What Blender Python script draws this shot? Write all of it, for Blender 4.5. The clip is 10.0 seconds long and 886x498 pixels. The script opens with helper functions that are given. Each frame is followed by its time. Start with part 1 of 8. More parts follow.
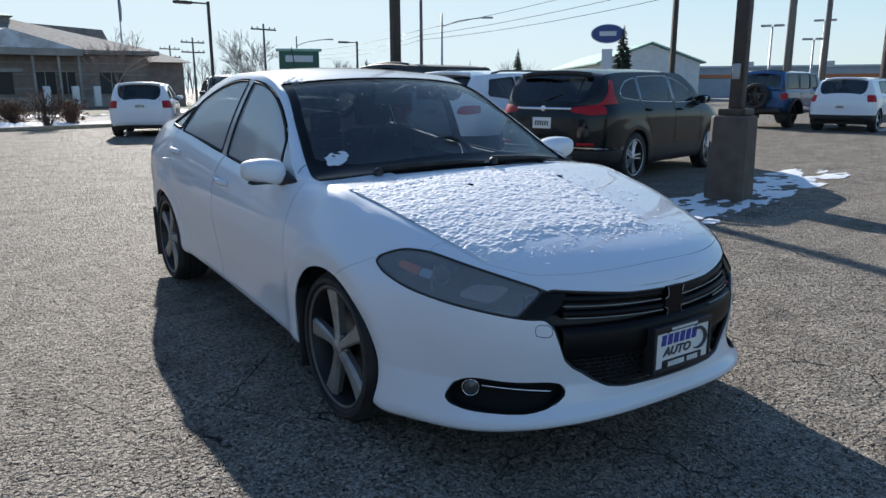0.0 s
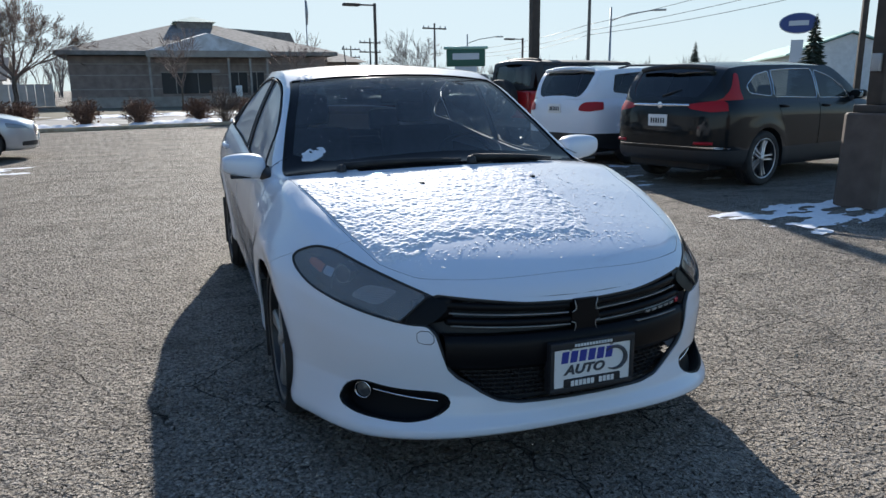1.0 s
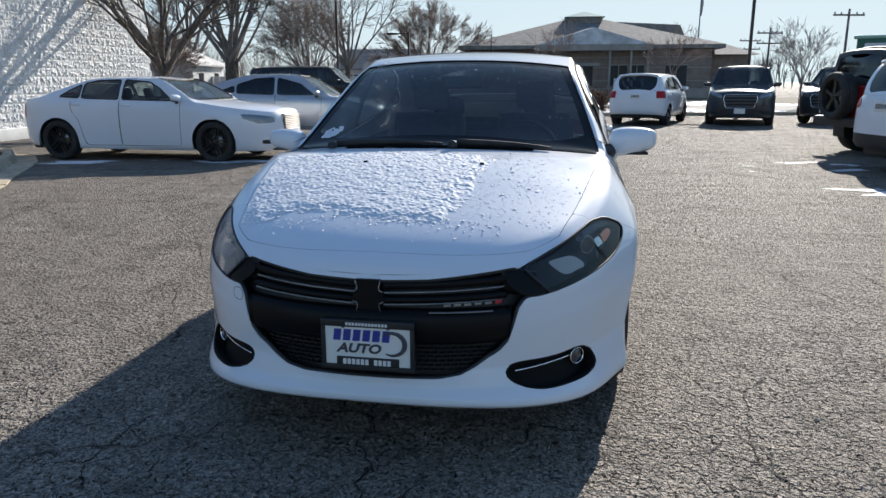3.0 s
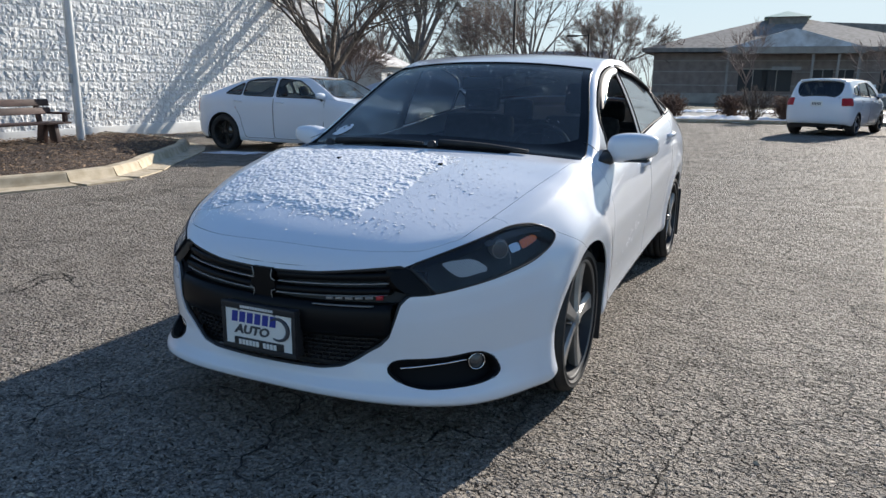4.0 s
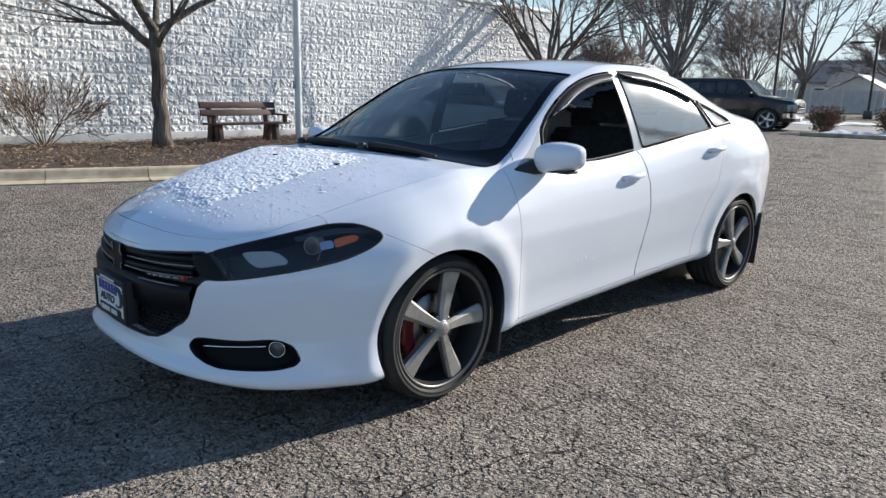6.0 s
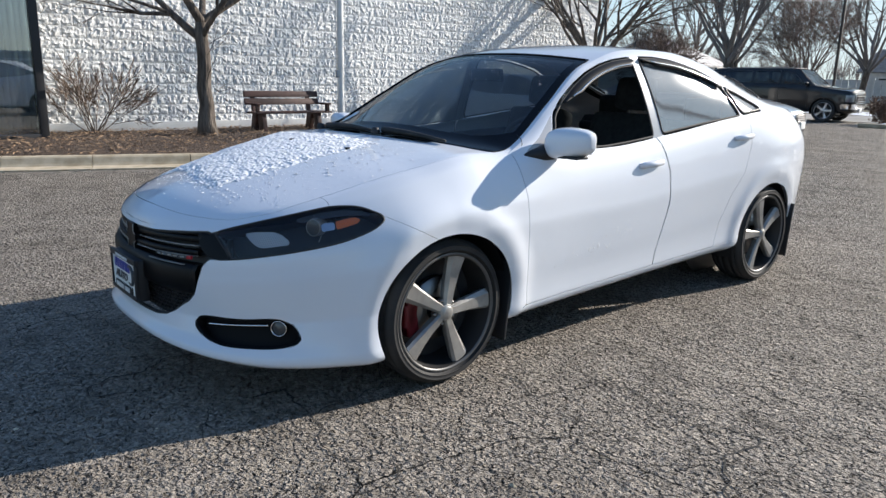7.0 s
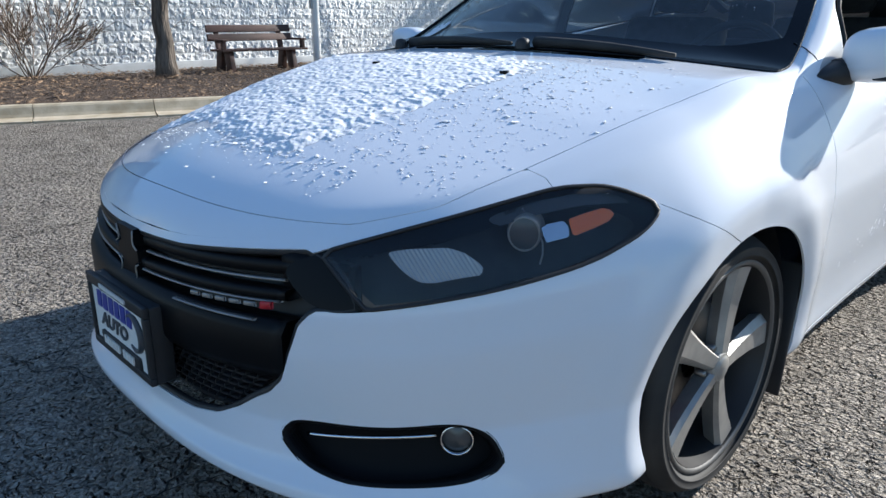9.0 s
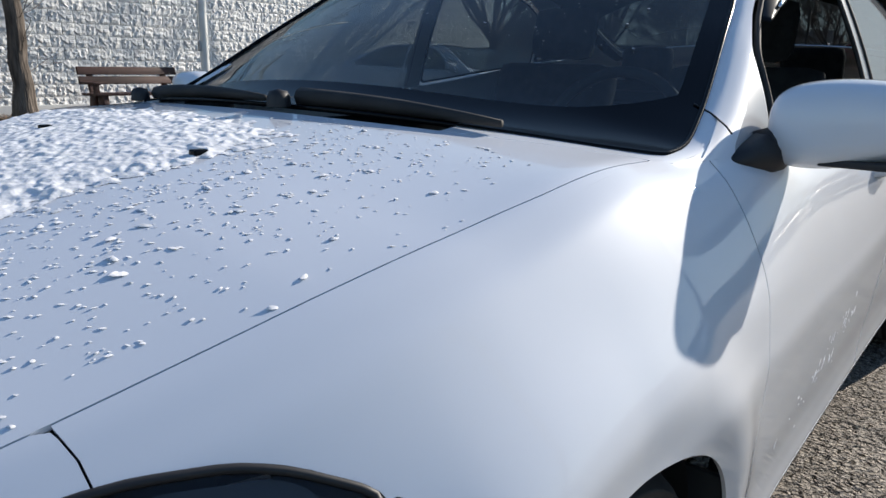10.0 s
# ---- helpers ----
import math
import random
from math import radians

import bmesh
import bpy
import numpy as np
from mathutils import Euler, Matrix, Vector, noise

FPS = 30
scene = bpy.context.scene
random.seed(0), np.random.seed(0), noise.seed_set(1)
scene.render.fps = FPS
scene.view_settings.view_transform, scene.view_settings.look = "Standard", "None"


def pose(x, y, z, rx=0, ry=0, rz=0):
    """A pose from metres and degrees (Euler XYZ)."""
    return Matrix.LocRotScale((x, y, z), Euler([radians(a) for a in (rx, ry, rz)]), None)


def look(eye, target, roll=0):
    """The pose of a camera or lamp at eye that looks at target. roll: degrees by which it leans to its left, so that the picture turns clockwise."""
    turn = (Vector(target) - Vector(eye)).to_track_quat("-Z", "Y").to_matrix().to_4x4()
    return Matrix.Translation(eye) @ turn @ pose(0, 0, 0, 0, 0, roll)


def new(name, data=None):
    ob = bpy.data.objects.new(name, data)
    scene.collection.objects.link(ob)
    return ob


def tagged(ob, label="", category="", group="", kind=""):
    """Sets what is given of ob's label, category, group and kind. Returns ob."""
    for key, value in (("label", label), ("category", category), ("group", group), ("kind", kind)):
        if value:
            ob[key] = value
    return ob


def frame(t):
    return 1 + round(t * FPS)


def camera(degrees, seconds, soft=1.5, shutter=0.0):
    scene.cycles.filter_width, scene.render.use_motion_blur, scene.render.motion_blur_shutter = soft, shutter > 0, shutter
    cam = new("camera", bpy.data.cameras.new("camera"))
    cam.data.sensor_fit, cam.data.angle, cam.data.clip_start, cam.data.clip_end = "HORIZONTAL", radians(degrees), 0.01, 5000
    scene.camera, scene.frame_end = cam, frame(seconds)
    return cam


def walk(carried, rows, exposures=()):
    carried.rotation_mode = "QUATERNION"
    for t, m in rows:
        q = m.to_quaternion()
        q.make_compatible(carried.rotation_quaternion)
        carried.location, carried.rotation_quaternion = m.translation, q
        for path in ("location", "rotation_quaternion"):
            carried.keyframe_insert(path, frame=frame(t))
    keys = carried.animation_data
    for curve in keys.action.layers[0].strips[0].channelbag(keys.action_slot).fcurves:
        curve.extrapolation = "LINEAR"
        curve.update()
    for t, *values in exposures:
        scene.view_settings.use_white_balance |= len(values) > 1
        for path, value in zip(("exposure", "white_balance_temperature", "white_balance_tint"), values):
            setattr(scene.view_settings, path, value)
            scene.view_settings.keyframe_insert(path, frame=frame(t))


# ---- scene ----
cam = camera(63.4, 10.0)
PATH = [
    (0, (-2.044, -2.538, 1.342), (-0.955, -0.92, 0.902), -0.2),
    (0.5, (-1.645, -2.753, 1.318), (-0.75, -1.02, 0.874), -0.5),
    (1, (-1.194, -2.895, 1.332), (-0.523, -1.064, 0.887), -0.7),
    (1.5, (-0.748, -3.09, 1.329), (-0.325, -1.187, 0.885), -0.7),
    (2, (-0.271, -3.083, 1.299), (-0.108, -1.14, 0.854), -0.6),
    (2.5, (0.189, -3.159, 1.285), (0.094, -1.212, 0.836), -0.3),
    (3, (0.638, -3.115, 1.277), (0.288, -1.199, 0.823), -0.1),
    (3.2, (0.811, -3.058, 1.295), (0.364, -1.163, 0.841), 0.1),
    (4.3, (1.798, -2.731, 1.271), (0.852, -1.026, 0.823), 0.8),
    (4.5, (1.938, -2.616, 1.302), (0.916, -0.955, 0.856), 0.9),
    (5, (2.329, -2.393, 1.29), (1.151, -0.84, 0.843), 1.2),
    (5.2, (2.468, -2.304, 1.306), (1.235, -0.794, 0.861), 1.3),
    (6.3, (2.98, -1.906, 1.272), (1.543, -0.586, 0.833), 1.4),
    (6.5, (3.026, -1.883, 1.277), (1.568, -0.588, 0.833), 1.5),
    (7, (2.998, -1.855, 1.257), (1.519, -0.593, 0.792), 1.3),
    (7.5, (2.633, -2.009, 1.161), (1.154, -0.759, 0.661), 1.1),
    (8, (2.196, -2.023, 1.108), (0.741, -0.765, 0.557), 0.7),
    (8.5, (1.818, -1.801, 1.092), (0.401, -0.521, 0.498), 0.4),
    (9, (1.482, -1.486, 1.072), (0.112, -0.166, 0.455), 0.2),
    (9.5, (1.285, -1.095, 1.052), (-0.024, 0.296, 0.46), 0.6),
    (10, (1.165, -0.642, 1.065), (-0.076, 0.844, 0.565), 1.1),
]
walk(cam, [(t, look(eye, target, roll)) for t, eye, target, roll in PATH], [(0, 0.70, 6350, 10), (2.5, 0.66, 6480, 11), (5, 0.72, 6500, 11), (7, 0.78, 6500, 11), (8, 0.84, 6300, 11), (8.8, 0.93, 6150, 9), (9.5, 0.80, 6150, 9), (10, 0.52, 6650, 11)])

# ---- light ----
SUN = Vector((0.54, 2.12, 1.0)).normalized()
SUN_EL = math.asin(SUN.z)
world = bpy.data.worlds.new("winter_sky")
scene.world = world
world.use_nodes = True
_wn = world.node_tree
_sky = _wn.nodes.new("ShaderNodeTexSky")
_sky.sky_type = "NISHITA"
_sky.sun_disc = False
_sky.sun_elevation = SUN_EL
_sky.sun_rotation = math.atan2(SUN.x, SUN.y)
_sky.air_density, _sky.dust_density, _sky.ozone_density = 1.0, 0.22, 4.6
# thin winter haze evens out the glare round the low sun: each channel levels off softly at its ceiling
_split, _join = _wn.nodes.new("ShaderNodeSeparateColor"), _wn.nodes.new("ShaderNodeCombineColor")
_wn.links.new(_sky.outputs["Color"], _split.inputs["Color"])
for _name, _top in (("Red", 3.85), ("Green", 4.6), ("Blue", 4.95)):
    _last = _split.outputs[_name]
    for _op, _v in (("DIVIDE", _top), ("POWER", 3.0), ("ADD", 1.0), ("POWER", 1 / 3)):
        _m = _wn.nodes.new("ShaderNodeMath")
        _m.operation = _op
        _wn.links.new(_last, _m.inputs[0])
        _m.inputs[1].default_value = _v
        _last = _m.outputs["Value"]
    _m = _wn.nodes.new("ShaderNodeMath")
    _m.operation = "DIVIDE"
    _wn.links.new(_split.outputs[_name], _m.inputs[0])
    _wn.links.new(_last, _m.inputs[1])
    _wn.links.new(_m.outputs["Value"], _join.inputs[_name])
_wn.links.new(_join.outputs["Color"], _wn.nodes["Background"].inputs["Color"])
_wn.nodes["Background"].inputs["Strength"].default_value = 0.122
sun = new("sun", bpy.data.lights.new("sun", "SUN"))
sun.data.energy = 4.9
sun.data.angle = radians(0.53)
sun.data.color = (1.0, 0.94, 0.85)
sun.matrix_basis = look(SUN * 50, (0, 0, 0))

# ---- materials ----
def material(name, color=(0.5, 0.5, 0.5), rough=0.5, metal=0.0, coat=0.0, emit=None):
    m = bpy.data.materials.new(name)
    m.use_nodes = True
    b = m.node_tree.nodes["Principled BSDF"]
    b.inputs["Base Color"].default_value = (*color, 1)
    b.inputs["Roughness"].default_value = rough
    b.inputs["Metallic"].default_value = metal
    b.inputs["Coat Weight"].default_value = coat
    b.inputs["Coat Roughness"].default_value = 0.05
    if emit:
        b.inputs["Emission Color"].default_value = (*emit, 1)
        b.inputs["Emission Strength"].default_value = 1.0
    return m


def nodes(m):
    t = m.node_tree
    return t, t.nodes["Principled BSDF"]


def mottled(m, c1, c2, scale, low=0.35, high=0.65, detail=6.0, bump=0.0, bump_scale=None, bump_dist=0.01, c3=None, scale3=None, low3=0.55, high3=0.75, stretch=(1, 1, 1)):
    """Base colour from noise at one or two scales, and relief from a finer noise."""
    t, b = nodes(m)
    co = t.nodes.new("ShaderNodeTexCoord")
    mp = t.nodes.new("ShaderNodeMapping")
    mp.inputs["Scale"].default_value = stretch
    t.links.new(co.outputs["Object"], mp.inputs["Vector"])

    def noise_fac(s, lo, hi, d):
        n = t.nodes.new("ShaderNodeTexNoise")
        n.inputs["Scale"].default_value, n.inputs["Detail"].default_value = s, d
        t.links.new(mp.outputs["Vector"], n.inputs["Vector"])
        r = t.nodes.new("ShaderNodeMapRange")
        r.inputs["From Min"].default_value, r.inputs["From Max"].default_value = lo, hi
        t.links.new(n.outputs["Fac"], r.inputs["Value"])
        return n, r

    def mix(fac, a, c):
        x = t.nodes.new("ShaderNodeMix")
        x.data_type = "RGBA"
        t.links.new(fac, x.inputs["Factor"])
        for socket, value in ((x.inputs["A"], a), (x.inputs["B"], c)):
            if isinstance(value, tuple):
                socket.default_value = (*value, 1)
            else:
                t.links.new(value, socket)
        return x.outputs["Result"]

    n1, r1 = noise_fac(scale, low, high, detail)
    col = mix(r1.outputs["Result"], c1, c2)
    if c3:
        n3, r3 = noise_fac(scale3, low3, high3, 4.0)
        col = mix(r3.outputs["Result"], col, c3)
    t.links.new(col, b.inputs["Base Color"])
    if bump:
        nb = t.nodes.new("ShaderNodeTexNoise")
        nb.inputs["Scale"].default_value, nb.inputs["Detail"].default_value = bump_scale or scale * 4, 2.0
        t.links.new(mp.outputs["Vector"], nb.inputs["Vector"])
        bp = t.nodes.new("ShaderNodeBump")
        bp.inputs["Strength"].default_value, bp.inputs["Distance"].default_value = bump, bump_dist
        t.links.new(nb.outputs["Fac"], bp.inputs["Height"])
        t.links.new(bp.outputs["Normal"], b.inputs["Normal"])
    return m


def pane(name, tint, rough=0.0, dirt_veil=0.0, mirror=0.07):
    """A thin sheet of glass: tinted see-through with real reflections."""
    m = bpy.data.materials.new(name)
    m.use_nodes = True
    t = m.node_tree
    t.nodes.clear()
    out = t.nodes.new("ShaderNodeOutputMaterial")
    tr = t.nodes.new("ShaderNodeBsdfTransparent")
    tr.inputs["Color"].default_value = (*tint, 1)
    gl = t.nodes.new("ShaderNodeBsdfGlossy")
    gl.inputs["Roughness"].default_value = rough
    lw = t.nodes.new("ShaderNodeLayerWeight")
    lw.inputs["Blend"].default_value = 0.5
    pw = t.nodes.new("ShaderNodeMath")
    pw.operation = "POWER"
    pw.inputs[1].default_value = 5.0
    fr = t.nodes.new("ShaderNodeMath")
    fr.operation = "MULTIPLY_ADD"
    fr.inputs[1].default_value, fr.inputs[2].default_value = 0.93 - mirror, mirror
    t.links.new(lw.outputs["Facing"], pw.inputs[0])
    t.links.new(pw.outputs["Value"], fr.inputs[0])
    mx = t.nodes.new("ShaderNodeMixShader")
    t.links.new(fr.outputs["Value"], mx.inputs["Fac"])
    t.links.new(tr.outputs["BSDF"], mx.inputs[1])
    t.links.new(gl.outputs["BSDF"], mx.inputs[2])
    last = mx
    # pale diffuse film: dirt, or on the sedan's side windows reflected sky
    if dirt_veil:
        df = t.nodes.new("ShaderNodeBsdfDiffuse")
        df.inputs["Color"].default_value = (0.75, 0.77, 0.8, 1)
        m2 = t.nodes.new("ShaderNodeMixShader")
        m2.inputs["Fac"].default_value = dirt_veil
        t.links.new(mx.outputs["Shader"], m2.inputs[1])
        t.links.new(df.outputs["BSDF"], m2.inputs[2])
        last = m2
    t.links.new(last.outputs["Shader"], out.inputs["Surface"])
    return m


M_WHITE = material("white_car_paint", (0.76, 0.79, 0.845), 0.5, 0, 1.0)
M_WHITE.node_tree.nodes["Principled BSDF"].inputs["Specular IOR Level"].default_value = 0.1
M_BLACKGLOSS = material("gloss_black_plastic", (0.005, 0.005, 0.006), 0.45, 0, 0.05)
M_BLACKGLOSS.node_tree.nodes["Principled BSDF"].inputs["Specular IOR Level"].default_value = 0.15
M_BLACK = material("matt_black_plastic", (0.018, 0.018, 0.02), 0.55)
M_RUBBER = mottled(material("tyre_rubber", (0.02, 0.02, 0.021), 0.75), (0.016, 0.016, 0.017), (0.035, 0.033, 0.031), 9)
M_RIM = mottled(material("dusty_grey_alloy", (0.33, 0.32, 0.30), 0.42, 0.5), (0.27, 0.262, 0.25), (0.40, 0.385, 0.36), 12)
M_RIMLIP = material("dull_rim_lip", (0.13, 0.128, 0.125), 0.45, 0.5)
M_RIMDARK = material("dark_alloy_barrel", (0.05, 0.05, 0.052), 0.45, 0.6)
M_CHROME = material("chrome", (0.75, 0.76, 0.78), 0.12, 1.0)
M_STEEL = material("brake_disc_steel", (0.28, 0.27, 0.26), 0.4, 1.0)
M_RED = material("red_caliper_paint", (0.17, 0.012, 0.016), 0.45)
M_PRINT = material("black_glass_print", (0.004, 0.0045, 0.006), 0.12)
M_PRINT.node_tree.nodes["Principled BSDF"].inputs["Specular IOR Level"].default_value = 0.12
M_POCKET = material("fog_pocket_black", (0.007, 0.007, 0.008), 0.65)
M_POCKET.node_tree.nodes["Principled BSDF"].inputs["Specular IOR Level"].default_value = 0.15
M_GLASS = pane("windscreen_glass", (0.50, 0.56, 0.58), 0.0, 0.022, 0.065)
# strong pale film and raised mirror imitate bright sky reflected in the glass
M_CLEAR = pane("sky_veiled_side_glass", (0.60, 0.66, 0.68), 0.04, 0.42, 0.34)
M_TINT = pane("tinted_side_glass", (0.13, 0.15, 0.16))
# same here: sky reflection painted by a thinner film and stronger mirror
M_SKYPANE = pane("sky_pale_side_glass", (0.30, 0.36, 0.38), 0.06, 0.12, 0.42)
M_LENS = pane("clear_lamp_lens", (0.82, 0.83, 0.84), 0.02, 0.006, 0.04)
M_LAMPBOX = mottled(material("smoked_grey_lamp_plastic", (0.017, 0.017, 0.017), 0.45), (0.013, 0.013, 0.013), (0.025, 0.025, 0.025), 30)
M_LAMPSHELF = material("grey_lamp_bezel", (0.06, 0.06, 0.063), 0.3, 0.3)
M_LENSHAZE = pane("hazed_lamp_lens", (0.62, 0.63, 0.64), 0.10, 0.20)
M_SEAT = mottled(material("dark_grey_seat_cloth", (0.026, 0.026, 0.028), 0.9), (0.02, 0.02, 0.022), (0.036, 0.036, 0.039), 30)
M_DASH = material("dark_dashboard_vinyl", (0.014, 0.0145, 0.016), 0.6)
M_FOGGLASS = material("fog_lamp_glass", (0.07, 0.075, 0.08), 0.2, 0.2, 0.4)
M_AMBER = material("amber_reflector", (0.85, 0.17, 0.03), 0.25, 0, 0.5)
M_REDLAMP = material("red_tail_lamp", (0.38, 0.008, 0.015), 0.35, 0, 0.25)
M_REDLAMP.node_tree.nodes["Principled BSDF"].inputs["Specular IOR Level"].default_value = 0.2
M_HEADLAMP = material("dark_headlamp", (0.22, 0.23, 0.25), 0.15, 0.5, 0.5)
M_REFLECT = material("lamp_reflector", (0.7, 0.72, 0.75), 0.2, 1.0)
M_RIBBED = material("ribbed_lamp_reflector", (0.48, 0.50, 0.52), 0.40, 0.75)
_t, _b = nodes(M_RIBBED)
_co, _wv, _bp = _t.nodes.new("ShaderNodeTexCoord"), _t.nodes.new("ShaderNodeTexWave"), _t.nodes.new("ShaderNodeBump")
_wv.bands_direction = "DIAGONAL"
_wv.inputs["Scale"].default_value = 55.0
_bp.inputs["Strength"].default_value, _bp.inputs["Distance"].default_value = 0.6, 0.004
_t.links.new(_co.outputs["Object"], _wv.inputs["Vector"])
_t.links.new(_wv.outputs["Fac"], _bp.inputs["Height"])
_t.links.new(_bp.outputs["Normal"], _b.inputs["Normal"])
M_PILLAR = material("pale_grey_pillar_trim", (0.40, 0.41, 0.43), 0.25, 0, 0.8)
M_PLATE = material("white_plate_card", (0.78, 0.78, 0.76), 0.5)
M_BLUEINK = material("blue_ink", (0.03, 0.045, 0.30), 0.5)
M_GREYINK = material("grey_ink", (0.06, 0.065, 0.075), 0.5)
M_BADGERED = material("red_badge", (0.45, 0.02, 0.03), 0.35)
M_SNOW = mottled(material("snow", (0.85, 0.87, 0.92), 0.6), (0.70, 0.715, 0.745), (0.80, 0.81, 0.83), 25, bump=0.25, bump_scale=60, bump_dist=0.01)
M_SNOW.node_tree.nodes["Principled BSDF"].inputs["Specular IOR Level"].default_value = 0.1
M_SNOW.node_tree.nodes["Principled BSDF"].inputs["Subsurface Weight"].default_value = 0.15
M_SNOW.node_tree.nodes["Principled BSDF"].inputs["Subsurface Radius"].default_value = (0.01, 0.01, 0.012)

from mathutils.bvhtree import BVHTree

# ---- mesh tools ----
def shell(v, f, n, t):
    """Gives a sheet thickness t inwards along its normals, with separate flat edges; returns verts, faces and normals."""
    k = len(v)
    inner = v - n * t
    count = {}
    for q in f:
        for i, a in enumerate(q):
            b = q[(i + 1) % len(q)]
            count.setdefault((min(a, b), max(a, b)), []).append((a, b))
    pts, nor = [v, inner], [n, -n]
    faces = list(f) + [tuple(i + k for i in reversed(q)) for q in f]
    edge_v, edge_n, base = [], [], 2 * k
    for two in count.values():
        if len(two) == 1:
            a, b = two[0]
            fn = np.cross(v[b] - v[a], n[a])
            fn = fn / max(np.linalg.norm(fn), 1e-9)
            edge_v += [v[b], v[a], inner[a], inner[b]]
            edge_n += [fn] * 4
            faces.append((base, base + 1, base + 2, base + 3))
            base += 4
    if edge_v:
        pts.append(np.array(edge_v))
        nor.append(np.array(edge_n))
    return np.concatenate(pts), faces, np.concatenate(nor)


def sheet_normals(v, f):
    n = np.zeros_like(v)
    for q in f:
        a = np.zeros(3)
        for i in range(1, len(q) - 1):
            a += np.cross(v[q[i]] - v[q[0]], v[q[i + 1]] - v[q[0]])
        for i in q:
            n[i] += a
    return n / np.maximum(np.linalg.norm(n, axis=1), 1e-12)[:, None]


def panel_part(name, mesh, mat, parent, normals, label="", thick=0.006):
    """A body panel: a sheet with thickness whose shading follows the whole skin that it was cut from."""
    bm = bmesh.new()
    vs = [bm.verts.new(p) for p in mesh[0]]
    for q in mesh[1]:
        if len(set(q)) == len(q):
            try:
                bm.faces.new([vs[i] for i in q])
            except ValueError:
                pass
    bmesh.ops.remove_doubles(bm, verts=bm.verts[:], dist=0.0006)
    bmesh.ops.delete(bm, geom=[q for q in bm.verts if not q.link_faces], context="VERTS")
    bm.verts.index_update()
    v = np.array([tuple(q.co) for q in bm.verts], float)
    f = [tuple(q.index for q in g.verts) for g in bm.faces]
    bm.free()
    n = normals(v, sheet_normals(v, f))
    if thick:
        v, f, n = shell(v, f, n, thick)
    me = bpy.data.meshes.new(name)
    me.from_pydata(v.tolist(), [], f)
    me.polygons.foreach_set("use_smooth", [True] * len(me.polygons))
    me.normals_split_custom_set_from_vertices(n.tolist())
    me.materials.append(mat)
    ob = new(name, me)
    ob.parent = parent
    if label:
        ob["label"] = label
    return ob


def skin_normals(*skins):
    """Normals at any points of several skins that meet, blended softly where one passes into the next."""
    trees = []
    for mesh, reach in skins:
        v = np.array(mesh[0], float)
        trees.append((BVHTree.FromPolygons(v.tolist(), mesh[1]), sheet_normals(v, mesh[1]), mesh[1], v, reach))

    def at(pts, own):
        out = np.array(own)
        for i, p in enumerate(pts):
            total = np.zeros(3)
            for tree_, nv, fs, v, reach in trees:
                loc, fn, k, d = tree_.find_nearest(Vector(p), 0.06)
                if loc is None:
                    continue
                q = fs[k]
                w = 1.0 / (np.linalg.norm(v[list(q)] - np.array(loc), axis=1) + 1e-5)
                nn = (nv[list(q)] * w[:, None]).sum(0)
                nn = nn / max(np.linalg.norm(nn), 1e-9)
                total += nn * math.exp(-((d / reach) ** 2))
            m = np.linalg.norm(total)
            if m > 0.05:
                out[i] = total / m
        return out

    return at


def part(name, mesh, mat, parent, label="", smooth=True, solid=0.0):
    """Links one mesh, given as verts and faces or as a bmesh, under a thing or a part."""
    me = bpy.data.meshes.new(name)
    if isinstance(mesh, bmesh.types.BMesh):
        mesh.to_mesh(me)
        mesh.free()
    else:
        v, f = mesh
        me.from_pydata([tuple(map(float, p)) for p in v], [], [tuple(int(i) for i in q) for q in f])
    me.validate()
    if solid:
        bm = bmesh.new()
        bm.from_mesh(me)
        bmesh.ops.remove_doubles(bm, verts=bm.verts[:], dist=0.0012)
        bmesh.ops.dissolve_degenerate(bm, edges=bm.edges[:], dist=0.0008)
        bm.to_mesh(me)
        bm.free()
    me.polygons.foreach_set("use_smooth", [smooth] * len(me.polygons))
    me.materials.append(mat)
    ob = new(name, me)
    if parent is not None:
        ob.parent = parent
    if label:
        ob["label"] = label
    if solid:
        md = ob.modifiers.new("thickness", "SOLIDIFY")
        md.thickness, md.offset = solid, -1
    return ob


def thing(name, label, category, at=None, group="", kind=""):
    ob = new(name)
    ob.empty_display_size = 0.2
    if at is not None:
        ob.matrix_basis = at
    return tagged(ob, label, category, group, kind)


def join(*meshes):
    v, f, n = [], [], 0
    for mv, mf in meshes:
        v.extend([tuple(p) for p in mv])
        f.extend([tuple(i + n for i in q) for q in mf])
        n += len(mv)
    return v, f


def moved(mesh, m):
    v, f = mesh
    a = np.array([tuple(p) for p in v], float)
    r = np.array(m)
    a = a @ r[:3, :3].T + r[:3, 3]
    if np.linalg.det(r[:3, :3]) < 0:
        f = [tuple(reversed(q)) for q in f]
    return [tuple(p) for p in a], f


def mirrored(mesh):
    v, f = mesh
    return [(-p[0], p[1], p[2]) for p in v], [tuple(reversed(q)) for q in f]


def grid(p, flip=False):
    """A mesh from an array of points (ni, nj, 3)."""
    ni, nj = p.shape[:2]
    f = []
    for i in range(ni - 1):
        for j in range(nj - 1):
            q = (i * nj + j, i * nj + j + 1, (i + 1) * nj + j + 1, (i + 1) * nj + j)
            f.append(tuple(reversed(q)) if flip else q)
    return p.reshape(-1, 3), f


